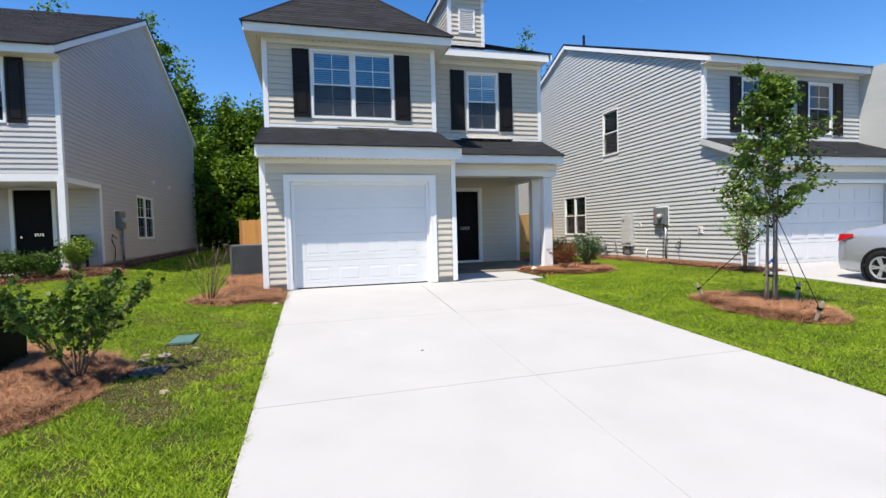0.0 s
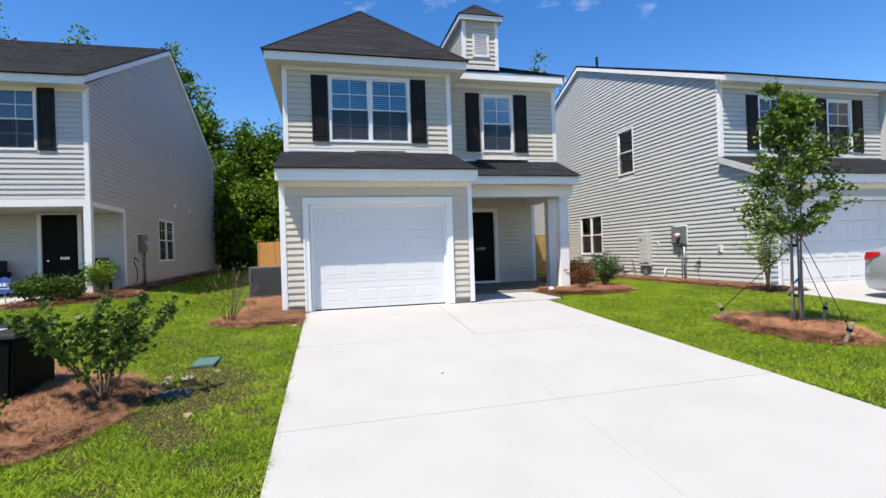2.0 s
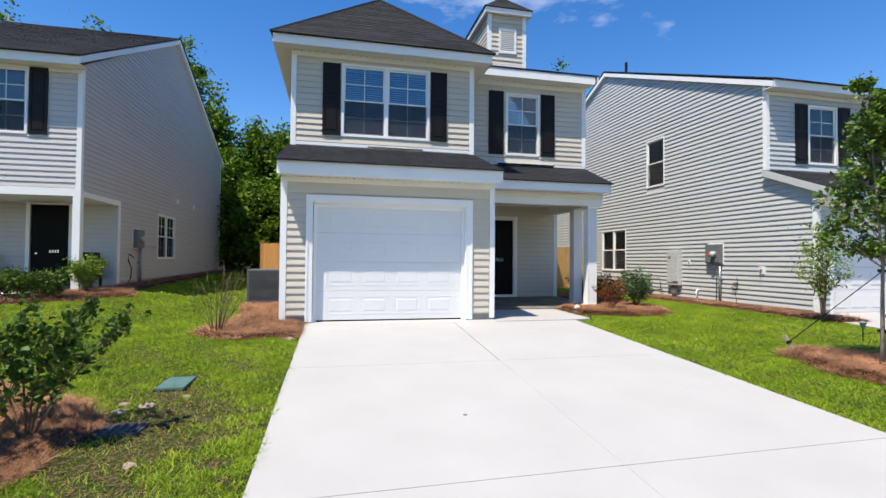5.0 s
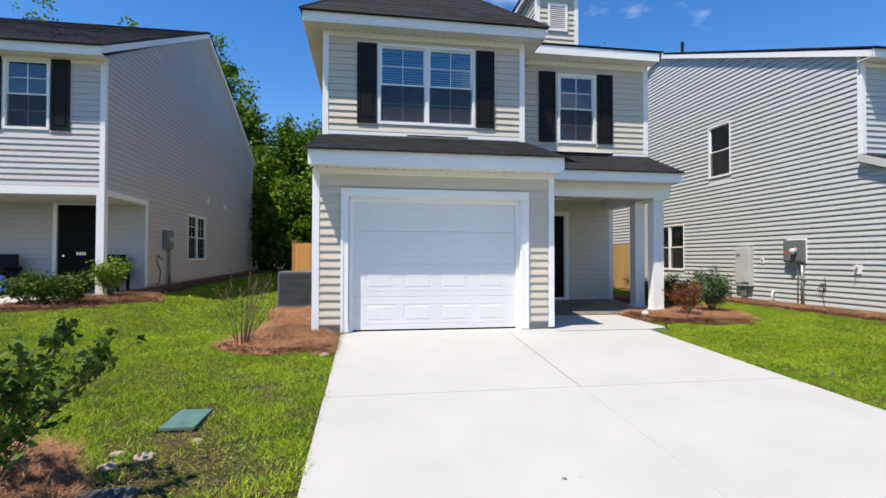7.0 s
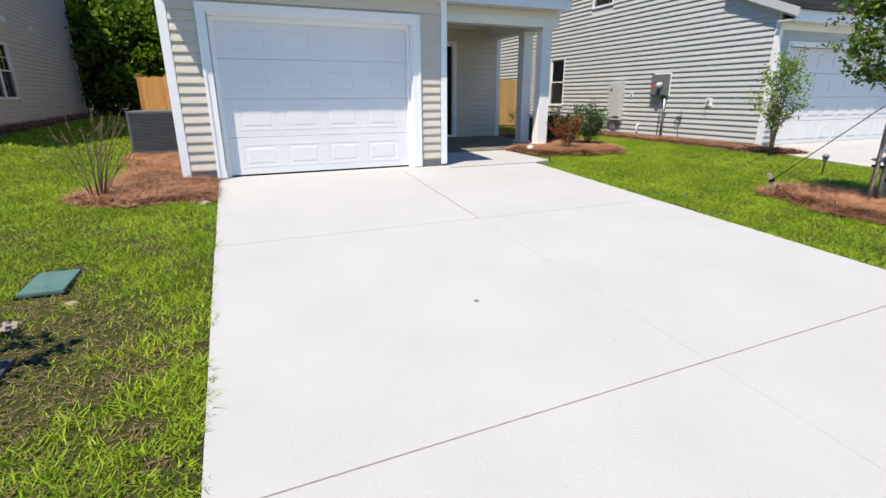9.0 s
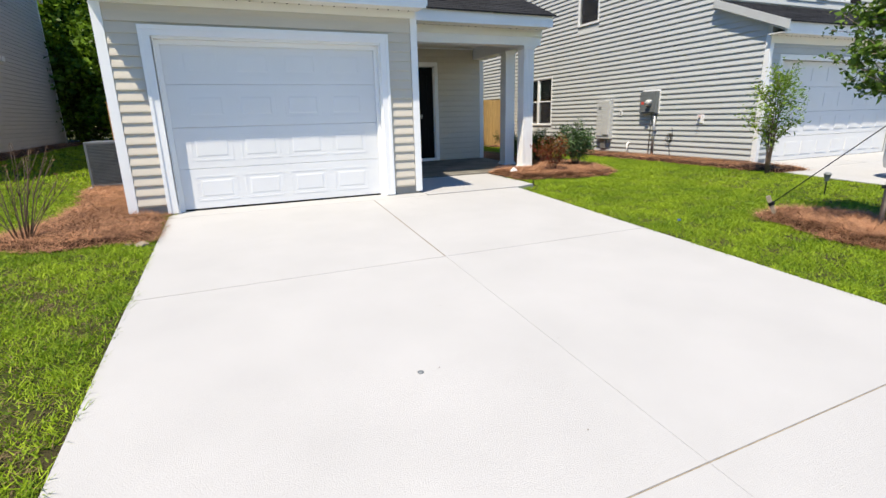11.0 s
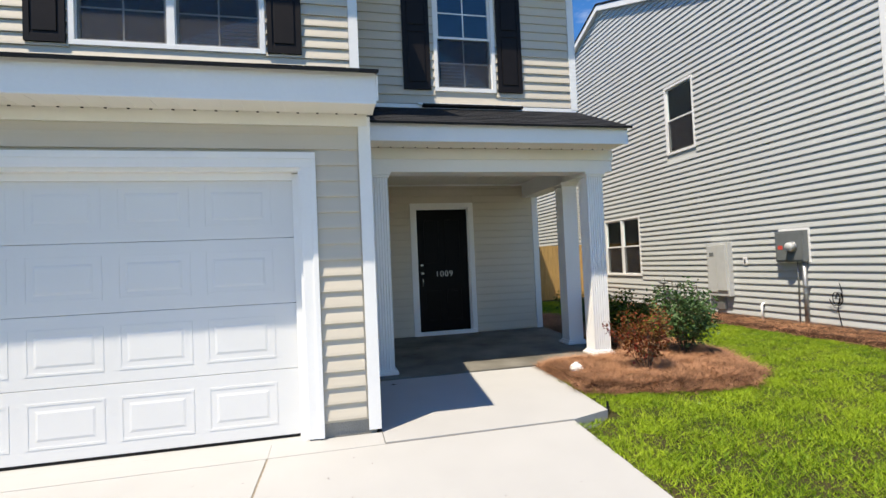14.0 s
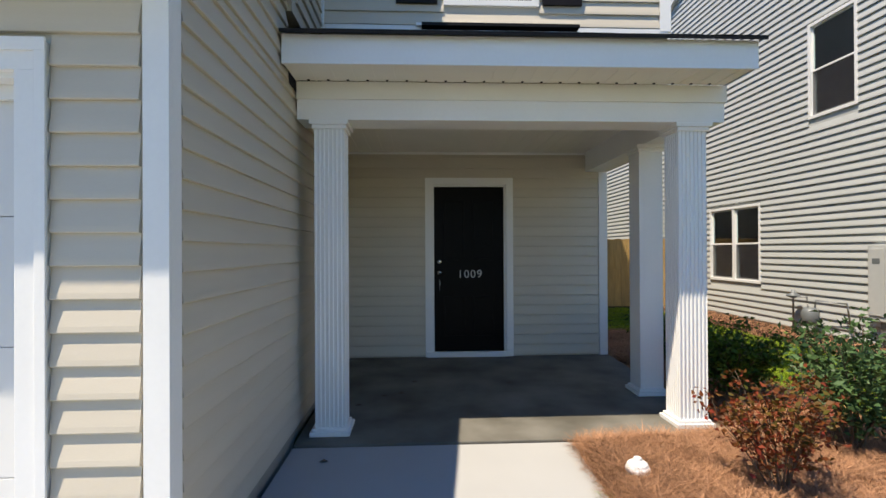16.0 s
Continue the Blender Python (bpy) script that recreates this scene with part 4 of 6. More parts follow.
siding(F_nw, NG + 0.09, NB - 0.05, 0.42, 2.96, [NWB], SIDE_R, w)
siding(F_nw, NG + 0.09, NB - 0.05, 2.96, 9.1, [NWA], SIDE_R, w3, clip=lambda z: (max(NG + 0.09, 9.38 + (z + 0.03 - 3.165) / 0.411) if z < 3.86 else (NY + 0.09 if z < 6.1 else NY + (z - 6.1) * (NRY - NY) / (NRZ - 0.12 - 6.1)), NB - 0.05 if z < 6.05 else NB - (z - 6.05) * (NB - NRY) / (NRZ - 0.12 - 6.05)))
window(F_nw, *NWA, house_e, muntin=False, label="white sash window in the grey side wall")
window(F_nw, *NWB, house_e, units=2, muntin=False, label="double white sash window in the grey side wall")
NX1 = 16.75
N1, N2 = (12.07, 13.02, 4.09, 5.65), (14.55, 15.50, 4.09, 5.65)
w = wall_core("upper_front_wall", F_ns, NX, NX1, 3.0, 6.1, [N1, N2], SIDE_R, house_e)
siding(F_ns, NX + 0.09, NX1 - 0.09, 3.9, 6.0, [N1, N2], SIDE_R, w)
for q in (N1, N2):
    window(F_ns, *q, house_e, label="white sash window with black shutters")
    shutter(F_ns, q[0] - 0.42, q[0] - 0.03, q[2], q[3], house_e)
    shutter(F_ns, q[1] + 0.03, q[1] + 0.42, q[2], q[3], house_e)
NDG = (11.2, 15.9, 0.2, 2.5)
w = wall_core("garage_front_wall", F_ng, NX, NX1, 0.30, 2.95, [NDG], SIDE_R, house_e)
siding(F_ng, NX + 0.09, NX1 - 0.09, 0.45, 2.8, [(11.1, 16.0, 0, 2.6)], SIDE_R, w)
acc = Acc()
for q in ((11.1, 16.0, 2.5, 2.6), (11.1, 11.2, 0.33, 2.5), (15.9, 16.0, 0.33, 2.5)):
    F_ng.box(acc, *q, 0, 0.03)
part("garage_door_trim", acc, WHITE, house_e)
part("gable_wedge", Acc().hexa([F_nw.p(NG, 2.95, -0.14), F_nw.p(NY + 0.1, 2.95, -0.14), F_nw.p(NY + 0.1, 2.95, 0.0), F_nw.p(NG, 2.95, 0.0), F_nw.p(NG, 3.20, -0.14), F_nw.p(NY + 0.1, 3.80, -0.14), F_nw.p(NY + 0.1, 3.80, 0.0), F_nw.p(NG, 3.20, 0.0)]), SIDE_R, house_e)
gd = attach(new("garage_door"), house_e)
gd.location = house_e.location
tagged(gd, "wide white sectional garage door, closed")
for i in range(4):
    acc = Acc()
    z0, z1 = 0.36 + i * 0.535, 0.36 + (i + 1) * 0.535 - 0.006
    F_ng.box(acc, 11.2, 15.9, z0, z1, -0.2, -0.15)
    for k in range(8):
        c = 11.58 + k * 0.565
        F_ng.box(acc, c - 0.2, c + 0.2, z0 + 0.12, z1 - 0.12, -0.15, -0.14)
    o = part("door_section", acc, DOORW, gd, bevel=0.006)
    o.matrix_parent_inverse = Matrix.Translation(-gd.location)
corner(NX, NY, -1, 3.85, 6.1, house_e)
corner(NX, NG, -1, 0.36, 3.0, house_e)
corner(NX1, NY, 1, 3.85, 6.1, house_e)
corner(NX1, NG, 1, 0.36, 3.0, house_e)
eave(NX - 0.12, NX1 + 0.1, 9.42, NG, 2.94, 3.15, house_e, (0.12, 0.2), 0.15)
eave(NX - 0.12, NX1 + 0.1, 10.75, NY, 5.90, 6.08, house_e, (0.12, 0.2), 0.1)
roof_plane("garage_roof", [(NX - 0.12, 9.38, 3.165), (NX1 + 0.2, 9.38, 3.165), (NX1 + 0.2, NY - 0.004, 3.88), (NX - 0.12, NY - 0.004, 3.88)], house_e)
acc = Acc()
acc.hexa([(NX - 0.15, 9.37, 3.00), (NX - 0.123, 9.37, 3.00), (NX - 0.123, NY, 3.72), (NX - 0.15, NY, 3.72), (NX - 0.15, 9.37, 3.17), (NX - 0.123, 9.37, 3.17), (NX - 0.123, NY, 3.885), (NX - 0.15, NY, 3.885)])
acc.hexa([(NX - 0.122, 9.42, 2.98), (NX, 9.42, 2.98), (NX, NY, 3.70), (NX - 0.122, NY, 3.70), (NX - 0.122, 9.42, 3.0), (NX, 9.42, 3.0), (NX, NY, 3.72), (NX - 0.122, NY, 3.72)])
part("rake_board", acc, LGREY, house_e)
roof_plane("main_roof_front", [(NX - 0.14, 10.70, 6.10), (NX1 + 0.2, 10.70, 6.10), (NX1 + 0.2, NRY, NRZ), (NX - 0.14, NRY, NRZ)], house_e)
roof_plane("main_roof_back", [(NX1 + 0.2, NB + 0.3, 6.10), (NX - 0.14, NB + 0.3, 6.10), (NX - 0.14, NRY, NRZ), (NX1 + 0.2, NRY, NRZ)], house_e)
acc = Acc()
for a, b in (((10.75, 5.90), (NRY, NRZ - 0.21)), ((NB + 0.28, 6.0), (NRY, NRZ - 0.21))):
    acc.hexa([(NX - 0.12, a[0], a[1]), (NX, a[0], a[1]), (NX, b[0], b[1]), (NX - 0.12, b[0], b[1]), (NX - 0.12, a[0], a[1] + 0.15), (NX, a[0], a[1] + 0.15), (NX, b[0], b[1] + 0.15), (NX - 0.12, b[0], b[1] + 0.15)])
part("rake_board", acc, WHITE, house_e)
part("foundation", Acc().box((NX + 0.012, NG + 0.012, 0.0), (NX + 0.3, NB, 0.41)), FOUND, house_e)
wall_core("east_wall", Face((NX1, 0, 0), Y, En), NG, NB, 0.3, 6.1, [], SIDE_R, house_e)
wall_core("back_wall", Face((0, NB, 0), X, N), NX, NX1, 0.3, 6.1, [], SIDE_R, house_e)
part("vent_pipe", Acc().lathe((11.0, 17.6, 8.7), [(0.05, 0), (0.05, 0.55)], 10), BLACKP, house_e)
# the next house along
house_f = thing("house", (22, 14, 0.3), "pale grey house beyond, only its gable side seen", "house")
F_fw = Face((18.9, 0, 0), Y, Wn)
w = wall_core("west_wall", F_fw, 12.4, 27.6, 0.3, 6.05, [], SIDE_R, house_f, top=[(12.4, 6.05), (20.0, 9.1), (27.6, 6.05)])
siding(F_fw, 12.45, 27.5, 0.4, 9.0, [], SIDE_R, w, clip=lambda z: (12.45 + max(0, z - 6.05) * 7.6 / 3.05, 27.5 - max(0, z - 6.05) * 7.6 / 3.05), step=0.18)
wall_core("front_wall", Face((0, 12.4, 0), X, S), 18.9, 26, 0.3, 6.05, [], SIDE_R, house_f)
roof_plane("roof_front", [(18.75, 12.0, 6.08), (26, 12.0, 6.08), (26, 20.0, 9.2), (18.75, 20.0, 9.2)], house_f)
roof_plane("roof_back", [(26, 28.0, 6.08), (18.75, 28.0, 6.08), (18.75, 20.0, 9.2), (26, 20.0, 9.2)], house_f)

# ---- neighbour house on the west ----
LX, LY, LD, LB, LRY, LRZ, LG = -5.75, 13.65, 15.70, 27.7, 20.35, 9.62, 0.72
house_w = thing("house", (-9, 18, 0.55), "two-storey taupe vinyl-sided house with white trim and recessed porch", "house")
F_le = Face((LX, 0, 0), Y, En)
F_lf = Face((0, LY, 0), X, S)
F_ld = Face((0, LD, 0), X, S)
LWIN, LSIDE, LDOOR = (-7.73, -6.83, 4.30, 5.84), (18.75, 20.55, 1.47, 3.0), (-7.80, -6.90, LG, 2.90)
w = wall_core("upper_front_wall", F_lf, -14.5, LX, 2.95, 5.95, [LWIN], SIDE_L, house_w)
siding(F_lf, -14.4, LX - 0.09, 3.10, 5.85, [LWIN], SIDE_L, w)
window(F_lf, *LWIN, house_w, label="white sash window with blinds")
shutter(F_lf, -8.13, -7.76, 4.3, 5.84, house_w)
shutter(F_lf, -6.80, -6.43, 4.3, 5.84, house_w)
w = wall_core("east_wall", F_le, LD + 0.1, LB, 0.3, 5.95, [LSIDE], SIDE_L, house_w, top=[(LD + 0.1, 7.1), (LRY, LRZ - 0.12), (LB, 6.38)])
wall_core("east_upper_wall", F_le, LY, LD + 0.1, 2.95, 5.95, [], SIDE_L, house_w, top=[(LY, 5.98), (LD + 0.1, 7.1)])
siding(F_le, LY + 0.09, LB - 0.06, 3.06, 9.45, [LSIDE], SIDE_L, w, clip=lambda z: (LY + 0.09 + max(0, z - 5.98) * (LRY - LY) / (LRZ - 6.1), LB - 0.06 - max(0, z - 6.38) * (LB - LRY) / (LRZ - 6.50)))
siding(F_le, LD + 0.12, LB - 0.06, 0.86, 3.06, [LSIDE], SIDE_L, w)
window(F_le, *LSIDE, house_w, units=2, label="double white sash window in taupe side wall")
w = wall_core("porch_back_wall", F_ld, -14.5, LX, 0.3, 3.0, [LDOOR], SIDE_L, house_w)
siding(F_ld, -14.4, LX - 0.05, LG + 0.03, 2.87, [(-7.89, -6.81, 0, 2.99)], SIDE_L, w)
wall_core("back_wall", Face((0, LB, 0), X, N), -14.5, LX, 0.3, 5.95, [], SIDE_L, house_w)
bx("foundation", (LX - 0.3, LD + 0.1, 0.2), (LX - 0.01, LB, 0.86), FOUND, house_w)
corner(LX, LY, 1, 2.98, 5.95, house_w)
bx("corner_post", (LX - 0.06, LD + 0.02, 0.80), (LX + 0.026, LD + 0.13, 2.93), WHITE, house_w)
bx("corner_post", (LX - 0.03, LB - 0.06, 0.9), (LX + 0.026, LB + 0.02, 6.4), WHITE, house_w)
acc = Acc().box((-14.5, LY - 0.03, 2.92), (LX + 0.03, LY + 0.12, 3.095)).box((LX - 0.12, LY + 0.12, 2.92), (LX + 0.03, LD + 0.1, 3.055))
part("porch_beam", acc, WHITE, house_w, bevel=0.004)
bx("porch_ceiling", (-14.4, LY + 0.12, 2.935), (LX - 0.12, LD, 2.949), SOFFIT, house_w)
bx("porch_post", (LX - 0.13, LY - 0.03, LG), (LX + 0.03, LY + 0.13, 2.92), WHITE, house_w, bevel=0.004)
eave(-14.6, LX + 0.1, 13.25, LY, 5.86, 6.05, house_w, (0, 0.1), 0.1, holes=False)
roof_plane("main_roof_front", [(-14.7, 13.2, 6.07), (LX + 0.14, 13.2, 6.07), (LX + 0.14, LRY, LRZ), (-14.7, LRY, LRZ)], house_w)
roof_plane("main_roof_back", [(LX + 0.14, LB + 0.4, 6.40), (-14.7, LB + 0.4, 6.40), (-14.7, LRY, LRZ), (LX + 0.14, LRY, LRZ)], house_w)
acc = Acc()
for a, b in (((13.25, 5.89), (LRY, LRZ - 0.22)), ((LB + 0.38, 6.22), (LRY, LRZ - 0.22))):
    acc.hexa([(LX, a[0], a[1]), (LX + 0.12, a[0], a[1]), (LX + 0.12, b[0], b[1]), (LX, b[0], b[1]), (LX, a[0], a[1] + 0.16), (LX + 0.12, a[0], a[1] + 0.16), (LX + 0.12, b[0], b[1] + 0.16), (LX, b[0], b[1] + 0.16)])
part("rake_board", acc, WHITE, house_w)
ldoor = attach(new("door"), house_w)
ldoor.location = house_w.location
tagged(ldoor, "black front door in white trim, closed")
for nm, q, m_, dd in (("door_leaf", (-7.79, -6.91, LG + 0.03, 2.89), DOORB, (-0.08, -0.03)),):
    acc = Acc()
    F_ld.box(acc, *q, *dd)
    o = part(nm, acc, m_, ldoor, bevel=0.003)
    o.matrix_parent_inverse = Matrix.Translation(-ldoor.location)
acc = Acc()
for q in ((-7.89, -6.81, 2.90, 2.99), (-7.89, -7.80, LG, 2.90), (-6.90, -6.81, LG, 2.90)):
    F_ld.box(acc, *q, 0, 0.03)
o = part("door_frame", acc, WHITE, ldoor)
o.matrix_parent_inverse = Matrix.Translation(-ldoor.location)
acc = Acc()
for k in range(4):
    F_ld.box(acc, -7.36 + k * 0.06, -7.325 + k * 0.06, 1.62, 1.70, -0.03, -0.026)
o = part("house_number", acc, CHROME, ldoor)
o.matrix_parent_inverse = Matrix.Translation(-ldoor.location)
o = part("lock", Acc().lathe((-7.66, LD + 0.03, 1.6), [(0.03, 0), (0.03, -0.02)], 12, "y"), CHROME, ldoor)
o.matrix_parent_inverse = Matrix.Translation(-ldoor.location)


# ---- plants: shared builders ----
LEAF_RNG = np.random.default_rng(7)


def leaf_cloud(centres, size, aspect=0.5, upness=0.3, seed=1, fold=0.18):
    """Leaves as folded four-cornered blades round the given centres, lying every way."""
    rng = np.random.default_rng(seed)
    n = len(centres)
    d = rng.normal(size=(n, 3))
    d[:, 2] = d[:, 2] * 0.6 + upness
    d /= np.linalg.norm(d, axis=1)[:, None]
    s = np.cross(d, rng.normal(size=(n, 3)))
    s /= np.linalg.norm(s, axis=1)[:, None]
    nn = np.cross(d, s)
    L = size * rng.uniform(0.65, 1.25, n)[:, None]
    W = L * aspect
    base, tip = centres - d * L * 0.5, centres + d * L * 0.5
    mid = centres - d * L * 0.05
    a, b = mid + s * W * 0.5 + nn * L * fold, mid - s * W * 0.5 + nn * L * fold
    return np.stack([base, a, tip, b], 1).reshape(-1, 3)


def stems_and_tips(rng, base, n, height, spread, r0, wander=0.12, forks=3, up=0.0):
    """Curved stems that fork; returns tubes and the points along the upper wood where leaves sit."""
    acc, wood = Acc(), []
    for i in range(n):
        a = 2 * math.pi * (i + rng.random() * 0.8) / n
        reach = spread * rng.uniform(0.35, 1.0)
        h = height * rng.uniform(0.7, 1.0) * (1 - 0.3 * reach / max(spread, 1e-3))
        p0 = Vector(base) + Vector((math.cos(a), math.sin(a), 0)) * r0 * rng.uniform(1, 3)
        end = p0 + Vector((math.cos(a) * reach, math.sin(a) * reach, h))
        ctrl = p0 + Vector((math.cos(a) * reach * 0.25, math.sin(a) * reach * 0.25, h * 0.55))
        pts = [p0 * (1 - t) ** 2 + ctrl * 2 * t * (1 - t) + end * t * t + Vector((rng.uniform(-1, 1), rng.uniform(-1, 1), 0)) * wander * 0.1 * t for t in [k / 6 for k in range(7)]]
        acc.tube(pts, [r0 * (1 - 0.8 * k / 6) for k in range(7)], 5)
        wood += [(p, 0.5) for p in pts[2:]]
        for f in range(forks):
            k = rng.randint(2, 5)
            b = a + rng.uniform(-1.6, 1.6)
            q0 = pts[k]
            ln = (1 - k / 8) * height * rng.uniform(0.35, 0.6)
            q1 = q0 + Vector((math.cos(b) * ln * 0.55, math.sin(b) * ln * 0.55, ln * rng.uniform(0.35, 0.85) + up))
            qm = q0.lerp(q1, 0.5) + Vector((0, 0, ln * 0.08))
            acc.tube([q0, qm, q1], [r0 * 0.45, r0 * 0.3, r0 * 0.1], 4)
            wood += [(q0.lerp(qm, 0.6), 0.6), (qm, 1.0), (qm.lerp(q1, 0.5), 1.0), (q1, 1.0)]
    return acc, wood


def shrub(name, at, n, height, spread, r0, leaves, size, material, label, seed, group="", scatter=0.05, aspect=0.5, forks=4, floor_gap=0.12, bark=TWIG, category="shrub"):
    rng = random.Random(seed)
    x, y = at
    z = float(ground_z(x, y)) + 0.005
    t = thing(name, (x, y, z), label, category, group)
    acc, wood = stems_and_tips(rng, (x, y, z - 0.03), n, height, spread, r0, forks=forks)
    part("branchwork", acc, bark, t, smooth=True)
    g = np.random.default_rng(seed)
    w = np.array([tuple(p) for p, _ in wood if p.z > z + floor_gap])
    idx = g.integers(0, len(w), leaves)
    c = w[idx] + g.normal(size=(leaves, 3)) * scatter
    me = fast_mesh("foliage", leaf_cloud(c, size, aspect, 0.35, seed), 4, material)
    attach(new("foliage", me), t)
    return t


def inside(poly, x, y):
    """Signed distance to the polygon's edge, positive inside."""
    x, y = np.asarray(x, float), np.asarray(y, float)
    ins = np.zeros(x.shape, bool)
    dist = np.full(x.shape, 1e9)
    for (x0, y0), (x1, y1) in zip(poly, poly[1:] + poly[:1]):
        if y0 != y1:
            ins ^= ((y0 > y) != (y1 > y)) & (x < (x1 - x0) * (y - y0) / (y1 - y0) + x0)
        L2 = (x1 - x0) ** 2 + (y1 - y0) ** 2
        t = np.clip(((x - x0) * (x1 - x0) + (y - y0) * (y1 - y0)) / L2, 0, 1)
        dist = np.minimum(dist, np.hypot(x - x0 - t * (x1 - x0), y - y0 - t * (y1 - y0)))
    return np.where(ins, dist, -dist)


def wobble(x, y, s=1.0):
    return 0.5 * (np.sin(x * 5.1 * s + y * 3.3 * s) + np.sin(y * 7.7 * s - x * 2.9 * s + 1.3)) + 0.35 * np.sin(x * 17 * s + 2 * np.cos(y * 13 * s))


TREE_BED = [(6.46 + 0.66 * math.cos(a), 5.42 + 1.08 * math.sin(a)) for a in (2 * math.pi * k / 18 for k in range(18))]
BEDS = {
    "tree": (TREE_BED, 0.07),
    "garage": ([(-0.50, 8.30), (-1.2, 8.42), (-1.90, 8.60), (-2.05, 9.0), (-1.75, 9.9), (-1.70, 11.2), (-2.0, 12.4), (-2.1, 14.6), (-0.92, 14.6), (-0.90, 9.7), (-0.50, 9.68)], 0.05),
    "utility": ([(-1.82, 5.15), (-1.80, 4.6), (-1.90, 4.0), (-2.25, 3.62), (-3.2, 3.3), (-6.0, 3.0), (-6.0, 6.9), (-3.4, 6.7), (-2.7, 5.9), (-2.1, 5.6)], 0.05),
    "porch": ([(5.16, 11.44), (5.06, 10.8), (5.10, 10.2), (5.60, 9.86), (6.75, 9.82), (7.25, 10.3), (7.60, 11.2), (7.6, 12.6), (7.5, 16.0), (6.45, 16.0), (6.45, 11.5)], 0.06),
    "east_house": ([(10.0, 8.7), (9.6, 9.6), (9.75, 12.0), (9.8, 15.5), (9.7, 20.0), (10.74, 20.0), (10.74, 9.7), (11.05, 9.4), (10.9, 8.7)], 0.05),
    "west_house": ([(-6.85, 11.65), (-6.4, 11.4), (-5.6, 11.45), (-4.9, 12.2), (-4.4, 13.2), (-4.75, 14.4), (-4.9, 16.5), (-4.9, 27.0), (-5.72, 27.0), (-5.72, 13.6), (-6.3, 13.25), (-6.6, 12.5)], 0.05),
}

WEST_PATH = [(-6.28, 13.53), (-6.35, 13.15), (-6.65, 12.6), (-7.03, 11.8), (-7.9, 10.3), (-9.2, 8.6), (-10.2, 9.3), (-8.9, 10.9), (-8.0, 12.3), (-7.6, 12.8), (-7.5, 13.53)]


def bed_height(x, y):
    """How far pine straw rises above the land at a point; below zero where there is none."""
    h = np.full(np.shape(x), -0.05)
    for poly, top in BEDS.values():
        d = inside(poly, x, y) + wobble(x, y) * 0.045
        h = np.maximum(h, np.where(d > -0.2, -0.03 + (top + 0.03) * np.clip((d + 0.04) / 0.16, -1, 1), -0.05) + np.where(d > 0.05, 0.012 * wobble(x, y, 2.3), 0))
    return h


def straw_bed(key, label, density):
    poly, top = BEDS[key]
    px, py = [p[0] for p in poly], [p[1] for p in poly]
    xs = np.arange(min(px) - 0.15, max(px) + 0.16, 0.06)
    ys = np.arange(min(py) - 0.15, max(py) + 0.16, 0.06)
    X_, Y_ = np.meshgrid(xs, ys)
    H = bed_height(X_, Y_)
    Z_ = ground_z(X_, Y_) + H
    nx = len(xs)
    keep = H > -0.028
    fs = []
    k = keep[:-1, :-1] | keep[1:, :-1] | keep[:-1, 1:] | keep[1:, 1:]
    blocked = paved(X_ - 0.03, Y_) | ((X_ > 3) & (X_ < 6.43) & (Y_ > 11.47))
    k &= ~blocked[:-1, 1:]
    for j, i in zip(*np.nonzero(k)):
        a = int(j * nx + i)
        fs.append((a, a + 1, a + nx + 1, a + nx))
    me = bpy.data.meshes.new("mulch_bed")
    me.from_pydata(np.stack([X_, Y_, Z_], -1).reshape(-1, 3).tolist(), [], fs)
    me.materials.append(STRAWBED)
    tagged(new("mulch_bed", me), label, "mulch bed", kind="structure")
    rng = np.random.default_rng(len(key))
    area = (max(px) - min(px)) * (max(py) - min(py))
    n = int(area * density)
    x, y = rng.uniform(min(px) - 0.1, max(px) + 0.1, n), rng.uniform(min(py) - 0.1, max(py) + 0.1, n)
    ok = (inside(poly, x, y) + wobble(x, y) * 0.06 > -0.05) & ~paved(x - 0.02, y) & ~((x > 3) & (x < 6.43) & (y > 11.47))
    x, y = x[ok], y[ok]
    n = len(x)
    z = ground_z(x, y) + np.maximum(bed_height(x, y), 0.0) + 0.004
    a = rng.uniform(0, 2 * np.pi, n)
    L, W = rng.uniform(0.06, 0.17, n), rng.uniform(0.0014, 0.0032, n)
    tilt = rng.uniform(-0.1, 0.55, n)
    c = np.stack([x, y, z + rng.uniform(0, 0.012, n)], 1)
    d = np.stack([np.cos(a), np.sin(a), tilt], 1) * L[:, None]
    s = np.stack([-np.sin(a), np.cos(a), np.zeros(n)], 1) * W[:, None]
    v = np.stack([c - s, c + s, c + d], 1).reshape(-1, 3)
    o = new("pine_straw", fast_mesh("pine_straw", v, 3, NEEDLE))
    tagged(o, "loose reddish brown pine straw", "pine straw", kind="stuff")


straw_bed("tree", "oval bed of reddish pine straw round the young tree", 17000)
straw_bed("garage", "pine straw bed beside the garage corner", 6500)
straw_bed("utility", "pine straw bed round the green utility box", 13000)
straw_bed("porch", "pine straw bed beside the porch columns", 19000)
straw_bed("east_house", "pine straw strip along the grey house", 1800)
straw_bed("west_house", "pine straw bed before the taupe house", 1500)


